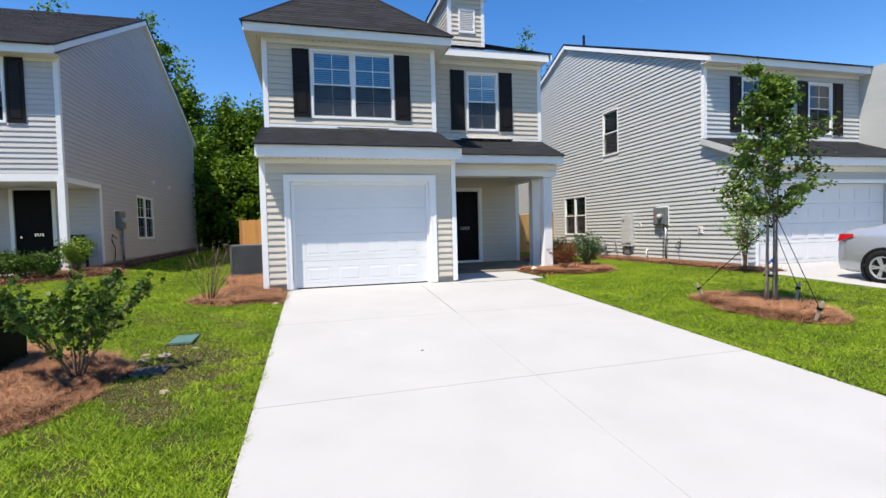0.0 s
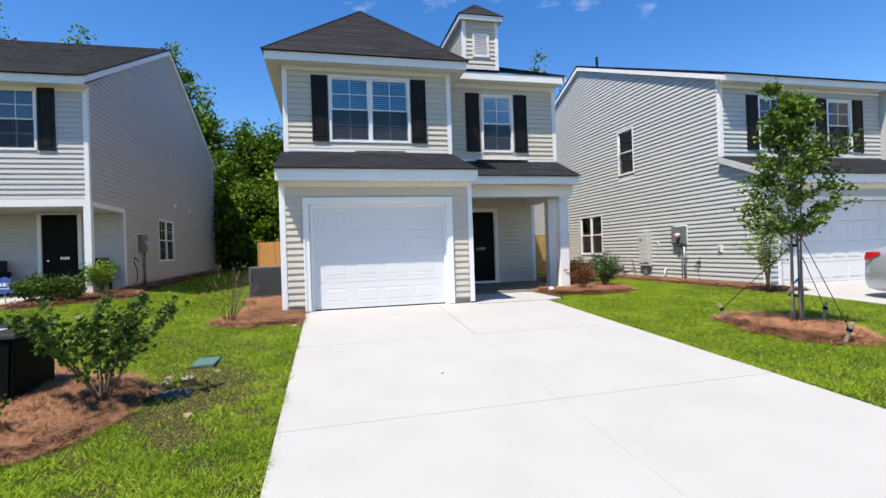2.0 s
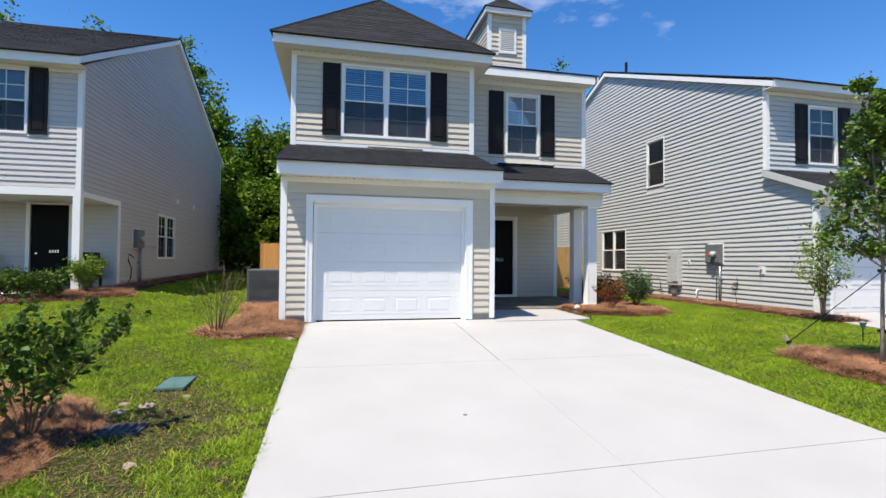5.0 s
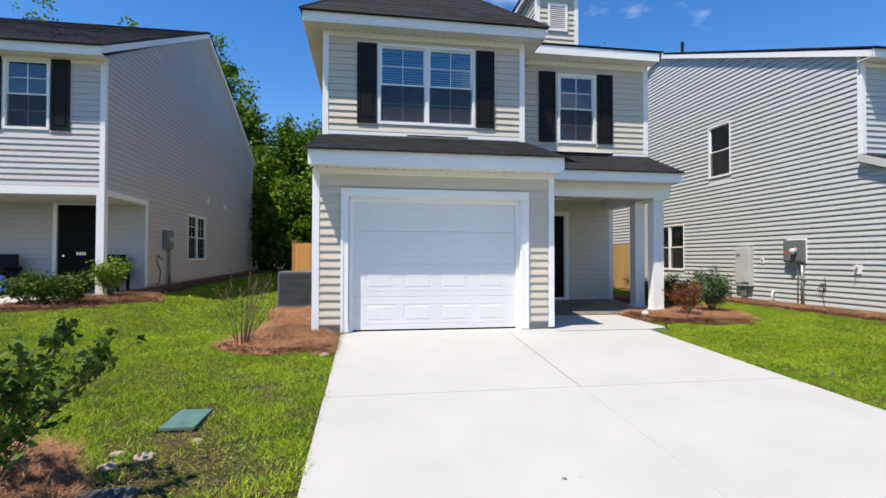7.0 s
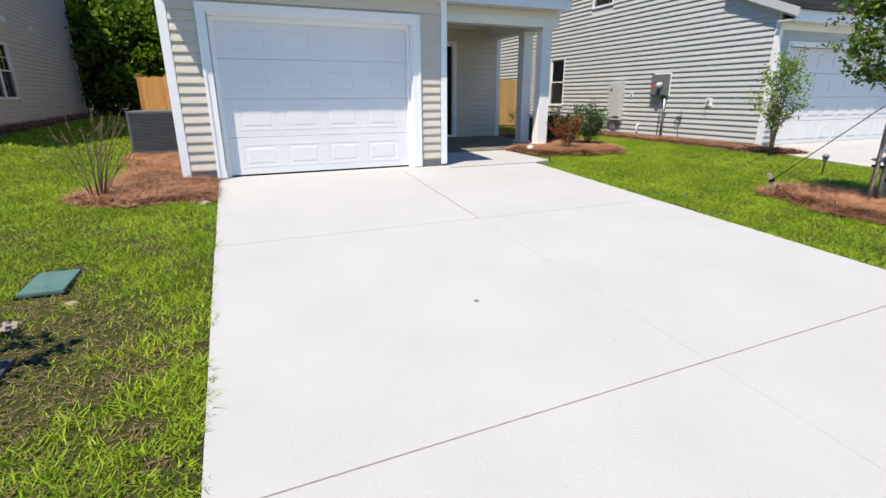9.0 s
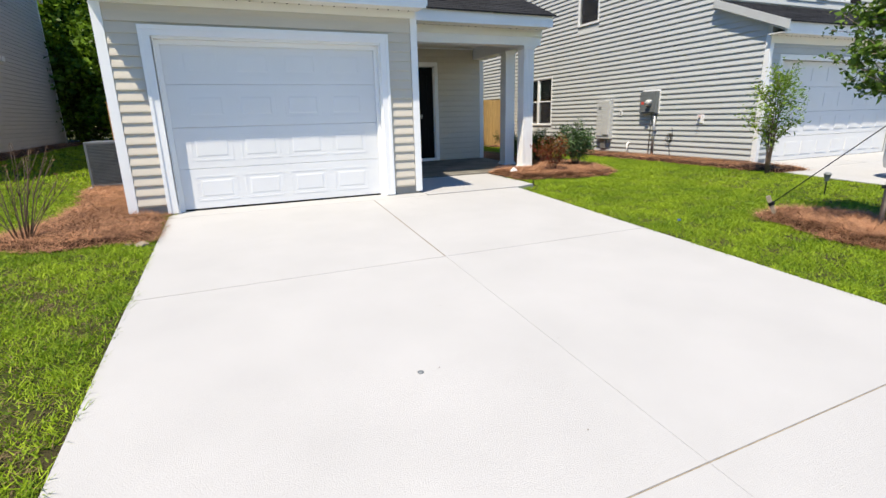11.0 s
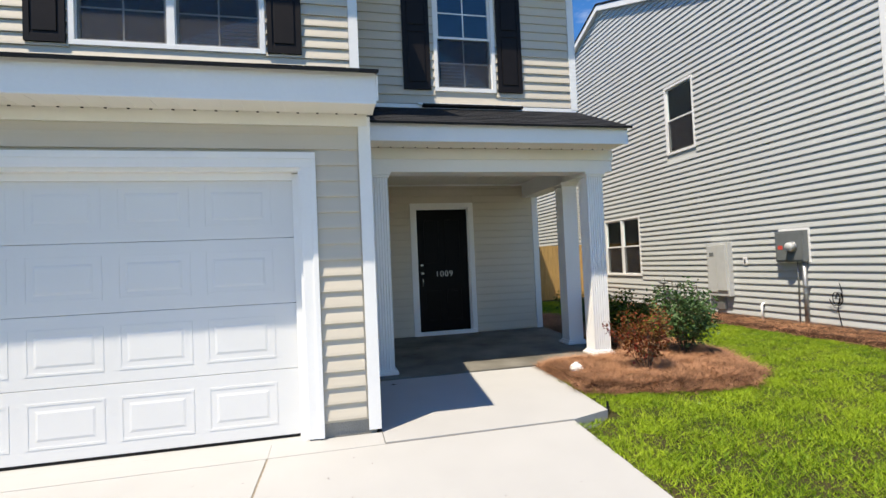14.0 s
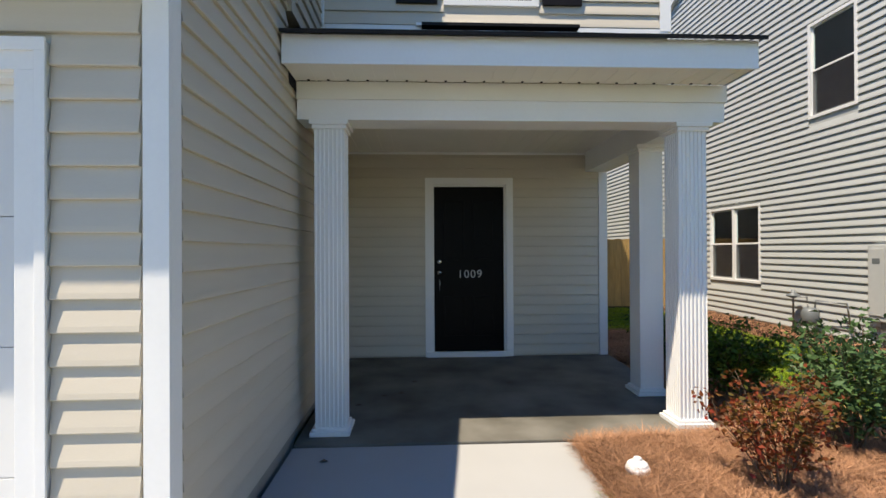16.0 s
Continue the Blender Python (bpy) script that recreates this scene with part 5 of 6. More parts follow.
def bare(x, y):
    """Thin, brownish patches of the lawn."""
    a = np.exp(-(((x + 1.35) / 0.55) ** 2 + ((y - 4.9) / 0.9) ** 2))
    b = 0.5 * np.exp(-(((x + 2.2) / 1.0) ** 2 + ((y - 7.6) / 0.5) ** 2)) + 0.35 * np.exp(-(((x + 1.0) / 0.35) ** 2 + ((y - 7.0) / 0.35) ** 2))
    c = 0.3 * np.exp(-(((x - 5.2) / 0.4) ** 2 + ((y - 7.9) / 0.4) ** 2))
    d = 1.0 * np.exp(-(((x + 1.5) / 0.75) ** 2 + ((y - 4.6) / 1.7) ** 2)) * np.clip(0.35 + 1.1 * wobble(x, y, 1.15), 0, 1)
    for px, py, pr in ((-0.72, 4.27, 0.075), (-0.68, 4.95, 0.05), (-0.76, 4.75, 0.055), (-0.99, 6.76, 0.07), (-0.62, 4.02, 0.05), (-1.0, 5.45, 0.09)):
        d = d + 1.3 * np.exp(-(((x - px) / pr) ** 2 + ((y - py) / pr * 1.3) ** 2))
    return np.clip(a + b + c + d, 0, 0.95)


def lawn(name, x0, x1, y0, y1, density, height, width, seed, label):
    rng = np.random.default_rng(seed)
    n = int((x1 - x0) * (y1 - y0) * density)
    x, y = rng.uniform(x0, x1, n), rng.uniform(y0, y1, n)
    g1 = 0.006 + 0.017 * wobble(x * 0.4, y, 2.6) + 0.012 * rng.normal(size=n)
    ok = ~paved(np.where(x < 1.8, x + g1, x - g1), y) & (bed_height(x, y) < -0.004) & (inside(WEST_PATH, x, y) < 0)
    ok &= ~((x > -1.67) & (x < -1.34) & (y > 5.95) & (y < 6.47))
    ok &= ~((x > GX0) & (x < 3.05) & (y > GY)) & ~((x > GX0) & (x < HX1) & (y > 11.4)) & ~((x > 10.12) & (y < 9.8)) & ~(x > 10.7) & ~((x < -5.75) & (y > 13.3)) & ~((x < -7) & (y > 13.0))
    ok &= rng.random(n) > bare(x, y)
    clump = 0.55 + 0.45 * np.clip(wobble(x, y, 1.7), -1, 1)
    ok &= rng.random(n) < 0.25 + 0.85 * clump
    x, y, clump = x[ok], y[ok], clump[ok]
    n = len(x)
    z = ground_z(x, y) - 0.015
    edge = paved(x + 0.03, y) | paved(x - 0.03, y)
    a = rng.uniform(0, 2 * np.pi, n)
    h = height * rng.uniform(0.4, 1.1, n) * (0.7 + 0.45 * clump)
    lean = rng.uniform(0.3, 1.9, n) * np.where(edge, 1.3, 1)
    w = width * rng.uniform(0.7, 1.3, n)
    la = rng.uniform(0, 2 * np.pi, n)
    c = np.stack([x, y, z], 1)
    s = np.stack([np.cos(a), np.sin(a), np.zeros(n)], 1) * w[:, None] * 0.5
    tip = np.stack([np.cos(la) * lean * h, np.sin(la) * lean * h, h], 1)
    v = np.stack([c - s, c + s, c + tip], 1).reshape(-1, 3)
    tagged(new(name, fast_mesh(name, v, 3, GRASSM)), label, "grass", kind="stuff")


lawn("grass", -4.6, -0.40, 0.2, 5.0, 15000, 0.044, 0.0095, 11, "short bright green lawn grass with bare patches")
lawn("grass", -5.2, -0.40, 5.0, 9.8, 9500, 0.044, 0.0090, 12, "short bright green lawn grass")
lawn("grass", -9.5, -0.86, 9.8, 14.5, 3600, 0.045, 0.012, 13, "short green lawn grass")
lawn("grass", -5.6, -0.9, 14.5, 30.0, 900, 0.06, 0.03, 14, "green grass of the back yard")
lawn("grass", 4.2, 7.6, 1.8, 9.9, 9000, 0.044, 0.0085, 15, "short bright green lawn grass")
lawn("grass", 7.6, 10.2, 0.5, 9.9, 3500, 0.042, 0.011, 16, "short bright green lawn grass")
lawn("grass", 6.2, 10.0, 9.8, 14.0, 6500, 0.042, 0.009, 17, "short bright green lawn grass")
lawn("grass", 6.3, 10.0, 14.0, 20.0, 1800, 0.05, 0.016, 18, "green grass between the houses")
lawn("grass", 4.9, 6.2, 9.8, 10.8, 7500, 0.042, 0.008, 19, "short bright green lawn grass")
lawn("grass", -9.0, -4.6, 0.2, 5.0, 3500, 0.045, 0.014, 20, "short green lawn grass")
lawn("grass", -9.0, -5.2, 5.0, 9.8, 3500, 0.045, 0.014, 21, "short green lawn grass")
lawn("grass", -9.0, -0.40, -4.0, 0.2, 2500, 0.045, 0.016, 22, "short green lawn grass")
lawn("grass", 4.0, 10.2, -4.0, 1.8, 2200, 0.045, 0.016, 23, "short green lawn grass")
# dry thatch and clover scraps in the thin places
rng = np.random.default_rng(5)
n = 26000
x, y = rng.uniform(-3.4, -0.5, n), rng.uniform(3.6, 8.2, n)
ok = (rng.random(n) < bare(x, y) * 1.1) & (bed_height(x, y) < 0.0) & ~((x > -1.67) & (x < -1.34) & (y > 5.95) & (y < 6.47))
x, y = x[ok], y[ok]
n = len(x)
a = rng.uniform(0, 2 * np.pi, n)
c = np.stack([x, y, ground_z(x, y) - 0.006 + rng.uniform(0, 0.01, n)], 1)
L = rng.uniform(0.02, 0.06, n)
d = np.stack([np.cos(a), np.sin(a), rng.uniform(0, 0.3, n)], 1) * L[:, None]
s = np.stack([-np.sin(a), np.cos(a), np.zeros(n)], 1) * 0.003
tagged(new("dry_grass", fast_mesh("dry_grass", np.stack([c - s, c + s, c + d], 1).reshape(-1, 3), 3, leaf_mat("straw_coloured_thatch", (0.26, 0.19, 0.09), (0.12, 0.09, 0.045), 0.8, 0.1))), "dead brown grass in the thin patches", "grass", kind="stuff")

n = 9000
x, y = np.concatenate([rng.uniform(-4.4, -0.55, n // 2), rng.uniform(4.5, 9.5, n // 2)]), np.concatenate([rng.uniform(0.6, 9.5, n // 2), rng.uniform(2.0, 11.0, n // 2)])
keep = (wobble(x * 0.7, y * 0.7, 0.8) > 0.25) & (bed_height(x, y) < 0) & ~paved(x + 0.05, y) & ~paved(x - 0.05, y)
x, y = x[keep], y[keep]
c = np.stack([x, y, ground_z(x, y) + rng.uniform(0.012, 0.034, len(x))], 1)
tagged(new("clover", fast_mesh("clover", leaf_cloud(c, 0.022, 0.8, 1.2, 77), 4, LEAFY)), "small round-leaved weeds in the lawn", "weeds", kind="stuff")
# crumbs of soil and leaf on the concrete
for k in range(46):
    r2 = random.Random(900 + k)
    x, y = (r2.uniform(-0.3, 4.2), r2.uniform(6.9, 9.4)) if k < 34 else (r2.uniform(-0.3, 4.0), r2.uniform(2.4, 7.0))
    q = r2.uniform(0.003, 0.007)
    zz = 0.04 * min(y, 9.75) + 0.001
    solid("crumb", Acc().add([(x - q, y, zz), (x, y - q * 0.7, zz + q * 0.5), (x + q, y + q * 0.2, zz), (x, y + q, zz + q * 0.3)], [(0, 1, 2, 3), (0, 2, 1), (0, 3, 2)]), TWIG, "tiny dry crumb on the concrete drive", "debris", group="crumbs on the drive")
solid("metal_bolt", Acc().lathe((1.13, 4.85, 0.192), [(0.018, 0), (0.018, 0.006), (0.01, 0.01)], 8), GREYM, "small metal disc on the drive", "debris")

# shrubs
shrub("shrub", (-2.09, 4.85), 13, 1.30, 0.76, 0.009, 2300, 0.056, LEAFD, "round-leaved dark green shrub in pine straw", 21, scatter=0.020, aspect=0.75, forks=7, floor_gap=0.05)
shrub("shrub", (-2.72, 4.05), 9, 0.5, 0.42, 0.008, 600, 0.05, LEAFD, "low dark green shrub before the utility box", 22, scatter=0.04, aspect=0.7)
shrub("shrub", (6.98, 11.05), 11, 1.15, 0.44, 0.010, 2600, 0.062, LEAFG, "grey-green leafy shrub in the porch bed", 23, scatter=0.05, aspect=0.42, forks=5)
shrub("shrub", (6.04, 10.52), 12, 0.94, 0.42, 0.007, 1700, 0.038, LEAFR, "rust-red and olive small-leaved shrub", 24, scatter=0.032, aspect=0.6, forks=7)
shrub("shrub", (6.88, 12.2), 12, 0.95, 0.50, 0.009, 2800, 0.055, LEAFD, "dark green shrub beside the porch", 25, scatter=0.05)
shrub("shrub", (6.95, 13.4), 12, 0.95, 0.50, 0.009, 2400, 0.055, LEAFD, "dark green shrub beside the porch", 26, scatter=0.05)
shrub("shrub", (9.74, 8.82), 10, 2.3, 0.17, 0.011, 1700, 0.085, LEAFY, "tall yellow-green shrub at the garage corner", 27, scatter=0.06, aspect=0.34, forks=5)
for i, (bx_, by_, h, r, k) in enumerate(((-6.28, 12.05, 0.68, 0.30, 1000), (-5.88, 11.95, 0.74, 0.32, 1100), (-5.48, 12.1, 0.68, 0.32, 1000), (-5.42, 13.3, 0.98, 0.38, 1400), (-6.05, 12.75, 0.66, 0.34, 900))):
    shrub("shrub", (bx_, by_), 9, h, r, 0.008, k, 0.07, LEAFD if i != 3 else LEAFY, "clipped green shrub in the bed before the taupe house" if i != 3 else "taller light green shrub by the porch post", 30 + i, group="shrubs before the taupe house", scatter=0.06, aspect=0.5)
# the nearly leafless bush by the garage
rng = random.Random(40)
zb = float(ground_z(-1.7, 8.85)) + 0.02
t = thing("bare_shrub", (-1.72, 8.85, zb), "nearly leafless twiggy bush with tan seed heads", "shrub")
acc, wood = Acc(), []
for i in range(20):
    a = rng.uniform(0, 2 * math.pi)
    reach, h = rng.uniform(0.08, 0.48), rng.uniform(0.55, 1.05)
    p0 = Vector((-1.72 + 0.05 * math.cos(a), 8.85 + 0.05 * math.sin(a), zb - 0.02))
    pts = [p0 + Vector((math.cos(a) * reach * q ** 1.3 + rng.uniform(-0.012, 0.012), math.sin(a) * reach * q ** 1.3, h * q)) for q in (0, 0.25, 0.5, 0.75, 1)]
    acc.tube(pts, [0.0065, 0.005, 0.004, 0.003, 0.002], 5)
    for k in (2, 3):
        b = a + rng.uniform(-1, 1)
        q = pts[k] + Vector((math.cos(b) * 0.12, math.sin(b) * 0.12, rng.uniform(0.1, 0.22)))
        acc.tube([pts[k], q], [0.004, 0.002], 4)
        wood.append(q)
    wood.append(pts[4])
part("branchwork", acc, TWIG, t, smooth=True)
wood = wood[::2]
c = np.array([tuple(p) for p in wood for _ in range(2)]) + np.random.default_rng(3).normal(size=(len(wood) * 2, 3)) * 0.012
tagged(attach(new("seed_heads", fast_mesh("seed_heads", leaf_cloud(c, 0.03, 0.6, 0.3, 3), 4, BUDS)), t), kind="stuff")

# the staked young tree
rng = random.Random(8)
TX, TY = 6.53, 5.42
tz = float(ground_z(TX, TY)) + 0.04
tree = thing("young_tree", (TX, TY, tz), "young multi-stemmed crape myrtle tree held by black straps", "tree")
acc, wood = Acc(), []
stems = [((0.0, 0.0), (-0.12, 0.05), 0.026, 3.45), ((0.17, 0.03), (0.24, -0.02), 0.020, 3.25), ((-0.08, -0.02), (0.05, -0.10), 0.019, 3.1), ((0.05, -0.05), (0.12, 0.10), 0.021, 3.3)]
for (ox, oy), (ex, ey), r, h in stems:
    pts = []
    for k in range(9):
        q = k / 8
        pts.append(Vector((TX + ox + (ex - ox) * q ** 1.6 + rng.uniform(-0.015, 0.015), TY + oy + (ey - oy) * q ** 1.6 + rng.uniform(-0.015, 0.015), tz - 0.05 + h * q)))
    acc.tube(pts, [r * (1 - 0.82 * k / 8) for k in range(9)], 8)
    for k in range(3, 9):
        for _ in range(4):
            b = rng.uniform(0, 2 * math.pi)
            q0 = pts[k].lerp(pts[min(k + 1, 8)], rng.random())
            zf = (q0.z - tz) / 3.3
            ln = (1.15 - 0.75 * abs(zf - 0.45) * 1.3) * rng.uniform(0.35, 1.0)
            ln *= 0.40 if zf > 0.85 else 0.95
            q2 = q0 + Vector((math.cos(b) * ln * 0.8, math.sin(b) * ln * 0.8, ln * rng.uniform(0.1, 0.6)))
            q1 = q0.lerp(q2, 0.5) + Vector((0, 0, ln * 0.1))
            acc.tube([q0, q1, q2], [0.0095 * (1.1 - 0.08 * k), 0.005, 0.0025], 5)
            wood += [q0.lerp(q1, 0.7), q1, q1.lerp(q2, 0.35), q1.lerp(q2, 0.7), q2]
            for _ in range(2):
                e = b + rng.uniform(-1.2, 1.2)
                q3 = q1 + Vector((math.cos(e) * ln * 0.3, math.sin(e) * ln * 0.3, ln * rng.uniform(-0.05, 0.3)))
                acc.tube([q1, q3], [0.004, 0.002], 4)
                wood += [q1.lerp(q3, 0.5), q3]
part("trunk", acc, BARK, tree, "pale grey-brown slender trunks", smooth=True)
w = np.array([tuple(p) for p in wood if p.z > tz + 1.25])
g = np.random.default_rng(4)
c = w[g.integers(0, len(w), 7600)] + g.normal(size=(7600, 3)) * 0.034
attach(new("crown", fast_mesh("crown", leaf_cloud(c, 0.072, 0.58, 0.3, 9), 4, LEAFD)), tree)
c = w[g.integers(0, len(w), 1500)] + g.normal(size=(1500, 3)) * 0.07
attach(new("young_leaves", fast_mesh("young_leaves", leaf_cloud(c, 0.055, 0.55, 0.3, 19), 4, LEAFY)), tree)


def stake(x, y, lean, top_label=""):
    z = float(ground_z(x, y))
    s = thing("tree_stake", (x, y, z), "short weathered wooden stake with black strap tied round it", "stake", "tree stakes")
    d = Vector((lean[0], lean[1], 1)).normalized()
    p0, p1 = Vector((x, y, z - 0.05)), Vector((x, y, z)) + d * 0.30
    part("wood", Acc().tube([p0, p1], [0.030, 0.028], 4), mat_wood, s, bevel=0.003)
    q = Vector((x, y, z)) + d * 0.2
    part("strap_loop", Acc().tube([q - d * 0.02, q + d * 0.02], [0.036, 0.036], 8), BLACKP, s)
    return q


mat_wood = mat("weathered_stake_wood", (0.36, 0.30, 0.22), 0.85, var=0.15, scale=12, bump=0.4)
qa = stake(6.19, 6.26, (-0.30, 0.45))
qb = stake(6.20, 4.50, (0.12, -0.35))
qc = stake(7.45, 5.75, (0.5, 0.15))
for q, a in ((qa, (TX, TY + 0.03, tz + 1.15)), (qb, (TX + 0.12, TY, tz + 1.35)), (qc, (TX + 0.1, TY + 0.05, tz + 1.25))):
    o = new("strap", Acc().tube([q, a], [0.006, 0.006], 5).mesh("strap", BLACKP))
    tagged(o, "taut black tree strap", "strap")
for k, (z, r) in enumerate(((0.42, 0.065), (1.15, 0.06))):
    o = solid("strap_tie", Acc().tube([(TX, TY, tz + z), (TX + 0.005, TY, tz + z + 0.03)], [r, r], 10), BLACKP, "black strap wound round the trunk", "strap")
o = solid("blue_tie", Acc().tube([(TX - 0.05, TY - 0.05, tz + 0.62), (TX, TY - 0.06, tz + 0.68), (TX + 0.03, TY - 0.05, tz + 0.6)], [0.012, 0.016, 0.006], 6), BLUES, "small blue ribbon tied to the trunk", "ribbon")
solid("red_tag", Acc().box((TX + 0.05, TY - 0.06, tz + 1.45), (TX + 0.14, TY - 0.05, tz + 1.52)), REDS, "small red tag on the tree", "tag")

# garden bits
sl = thing("path_light", (8.25, 6.95, float(ground_z(8.25, 6.95))), "small black solar path light on a spike", "garden light")
gx, gy, gz = sl.location
part("spike", Acc().tube([(gx, gy, gz - 0.03), (gx, gy, gz + 0.2)], [0.008, 0.008], 6), BLACKP, sl)
part("lantern", Acc().lathe((gx, gy, gz + 0.2), [(0.02, 0), (0.045, 0.09), (0.055, 0.1), (0.03, 0.125), (0.0, 0.13)], 12), GREYM, sl)
for (x, y, r) in ((-1.95, 5.25, 0.09), (-1.72, 5.42, 0.06), (-1.55, 5.55, 0.07), (-1.75, 5.62, 0.05), (-2.15, 5.35, 0.05), (-2.2, 3.95, 0.02), (-2.45, 3.85, 0.025), (-0.60, 8.32, 0.07), (-0.72, 8.38, 0.05), (-1.25, 4.35, 0.045), (-1.3, 5.8, 0.035)):
    z = float(ground_z(x, y))
    rr = random.Random(round(x * 100))
    acc = Acc().lathe((x, y, z - 0.02), [(r * 0.9, 0), (r, r * 0.25), (r * 0.75, r * 0.5), (r * 0.3, r * 0.6)], 9)
    acc.v = [(p[0] + rr.uniform(-0.2, 0.2) * r, p[1] + rr.uniform(-0.2, 0.2) * r, p[2] + rr.uniform(-0.08, 0.08) * r) for p in acc.v]
    solid("stone", acc, ROCK, "pale tan stone half sunk in the lawn", "stone", smooth=False)
vb = thing("valve_box", (-1.5, 6.2, 0.245), "faded teal plastic utility box lid set in the lawn", "utility box")
o = bx("lid", (-1.64, 5.99, 0.215), (-1.38, 6.45, 0.262), TEAL, vb, bevel=0.012)
bx("rim", (-1.66, 5.97, 0.17), (-1.36, 6.47, 0.238), GREENBOX, vb, bevel=0.008)
part("lid_bolt", Acc().lathe((-1.51, 6.1, 0.262), [(0.012, 0), (0.012, 0.004)], 8), GALV, vb)
mb = thing("meter_lid", (-1.5, 5.0, 0.2), "worn grey iron water meter lid with ribs in the grass", "utility box")
bx("lid", (-1.68, 4.86, 0.17), (-1.38, 5.1, 0.215), IRON, mb, bevel=0.01)
for k in range(5):
    bx("rib", (-1.66 + k * 0.058, 4.88, 0.2155), (-1.635 + k * 0.058, 5.08, 0.222), IRON, mb, bevel=0.002)
pc = thing("cleanout_cap", (5.33, 10.80, 0.43), "white plastic drain cleanout cap in pine straw", "drain cap")
part("collar", Acc().lathe((5.33, 10.80, 0.41), [(0.075, 0), (0.075, 0.07), (0.068, 0.08)], 20), WHITE, pc)
part("cap", Acc().lathe((5.33, 10.80, 0.488), [(0.066, 0), (0.062, 0.02), (0.045, 0.032), (0.024, 0.036), (0.024, 0.055)], 16), WHITE, pc)
solid("small_stake", Acc().tube([(5.0, 9.63, 0.36), (5.0, 9.63, 0.45)], [0.012, 0.01], 6), BLACKP, "small black stub at the corner of the walk", "stake")
solid("cap", Acc().lathe((5.07, 6.69, 0.275), [(0.018, 0), (0.018, 0.01), (0.012, 0.014)], 10), BLUES, "small blue cap lying in the grass", "litter")
for (x, y, z) in ((3.4, 12.3, 0), (3.62, 12.55, 0), (3.78, 12.62, 0), (3.2, 11.95, 0), (4.9, 12.9, 0), (3.9, 13.0, 0), (3.3, 11.2, -1)):
    zz = 0.392 if z else 0.405 + 0.0265 * (y - 11.47) + 0.004
    rr = random.Random(round(x * 77))
    acc = Acc().add([(x - 0.03, y, zz), (x, y - 0.02, zz + 0.008), (x + 0.04, y + 0.005, zz + 0.002), (x + 0.005, y + 0.025, zz + 0.01), (x, y, zz + 0.001)], [(0, 1, 4), (1, 2, 4), (2, 3, 4), (3, 0, 4)])
    solid("dead_leaf", acc, TWIG, "dry brown leaf on the concrete", "leaf")

# pad-mounted utility box
ub = thing("utility_box", (-3.45, 5.3, 0.24), "dark green pad-mounted transformer box, lid lightly dusted", "utility box")
UX0, UX1, UY0, UY1 = -4.10, -2.85, 4.95, 5.68
part("cabinet", Acc().hexa([(UX0, UY0, 0.2), (UX1, UY0, 0.2), (UX1, UY1, 0.2), (UX0, UY1, 0.2), (UX0, UY0 + 0.05, 0.84), (UX1, UY0 + 0.05, 0.84), (UX1, UY1, 0.84), (UX0, UY1, 0.84)]), GREENBOX, ub, bevel=0.02)
part("lid", Acc().hexa([(UX0 - 0.03, UY0 + 0.01, 0.835), (UX1 + 0.03, UY0 + 0.01, 0.835), (UX1 + 0.03, UY1 + 0.03, 0.835), (UX0 - 0.03, UY1 + 0.03, 0.835), (UX0 - 0.02, UY0 + 0.03, 0.885), (UX1 + 0.02, UY0 + 0.03, 0.885), (UX1 + 0.02, UY1 + 0.02, 0.905), (UX0 - 0.02, UY1 + 0.02, 0.905)]), mat("dusty_green_lid", (0.022, 0.027, 0.026), 0.5, var=0.2, scale=3, spec=0.2), ub, bevel=0.015)
for x0, x1 in ((UX0 + 0.03, -3.49), (-3.46, UX1 - 0.03)):
    part("door", Acc().hexa([(x0, UY0 - 0.012, 0.30), (x1, UY0 - 0.012, 0.30), (x1, UY0 + 0.03, 0.30), (x0, UY0 + 0.03, 0.30), (x0, UY0 + 0.034, 0.82), (x1, UY0 + 0.034, 0.82), (x1, UY0 + 0.06, 0.82), (x0, UY0 + 0.06, 0.82)]), GREENBOX, ub, bevel=0.006)
bx("padlock", (-3.50, UY0 - 0.03, 0.55), (-3.45, UY0 - 0.001, 0.62), GALV, ub)
bx("label", (-3.35, 5.15, 0.889), (-3.05, 5.30, 0.900), LGREY, ub)
bx("concrete_pad", (UX0 - 0.08, UY0 - 0.08, 0.1), (UX1 + 0.06, UY1 + 0.08, 0.245), FOUND, ub, bevel=0.01)

# air conditioner
ac = thing("air_conditioner", (-1.55, 13.5, 0.4), "grey square air conditioning condenser on a pad", "air conditioner")
bx("pad", (-2.05, 13.15, 0.33), (-1.1, 14.1, 0.45), FOUND, ac)
bx("core", (-1.97, 13.23, 0.47), (-1.18, 14.02, 1.20), mat("condenser_coil", (0.06, 0.065, 0.07), 0.7, var=0.1, spec=0.2), ac)
bx("top", (-2.0, 13.2, 1.2), (-1.15, 14.05, 1.25), ACM, ac, bevel=0.012)
bx("base", (-2.0, 13.2, 0.45), (-1.15, 14.05, 0.50), ACM, ac, bevel=0.008)
for x, y in ((-2.0, 13.2), (-1.19, 13.2), (-2.0, 14.01), (-1.19, 14.01)):
    bx("corner_rail", (x, y, 0.5), (x + 0.04, y + 0.04, 1.2), ACM, ac)
for k in range(27):
    z = 0.515 + k * 0.0255
    bx("louvre", (-1.96, 13.205, z), (-1.19, 13.22, z + 0.010), ACM, ac, bevel=0)
    bx("louvre", (-1.995, 13.24, z), (-1.98, 14.01, z + 0.013), ACM, ac, bevel=0)

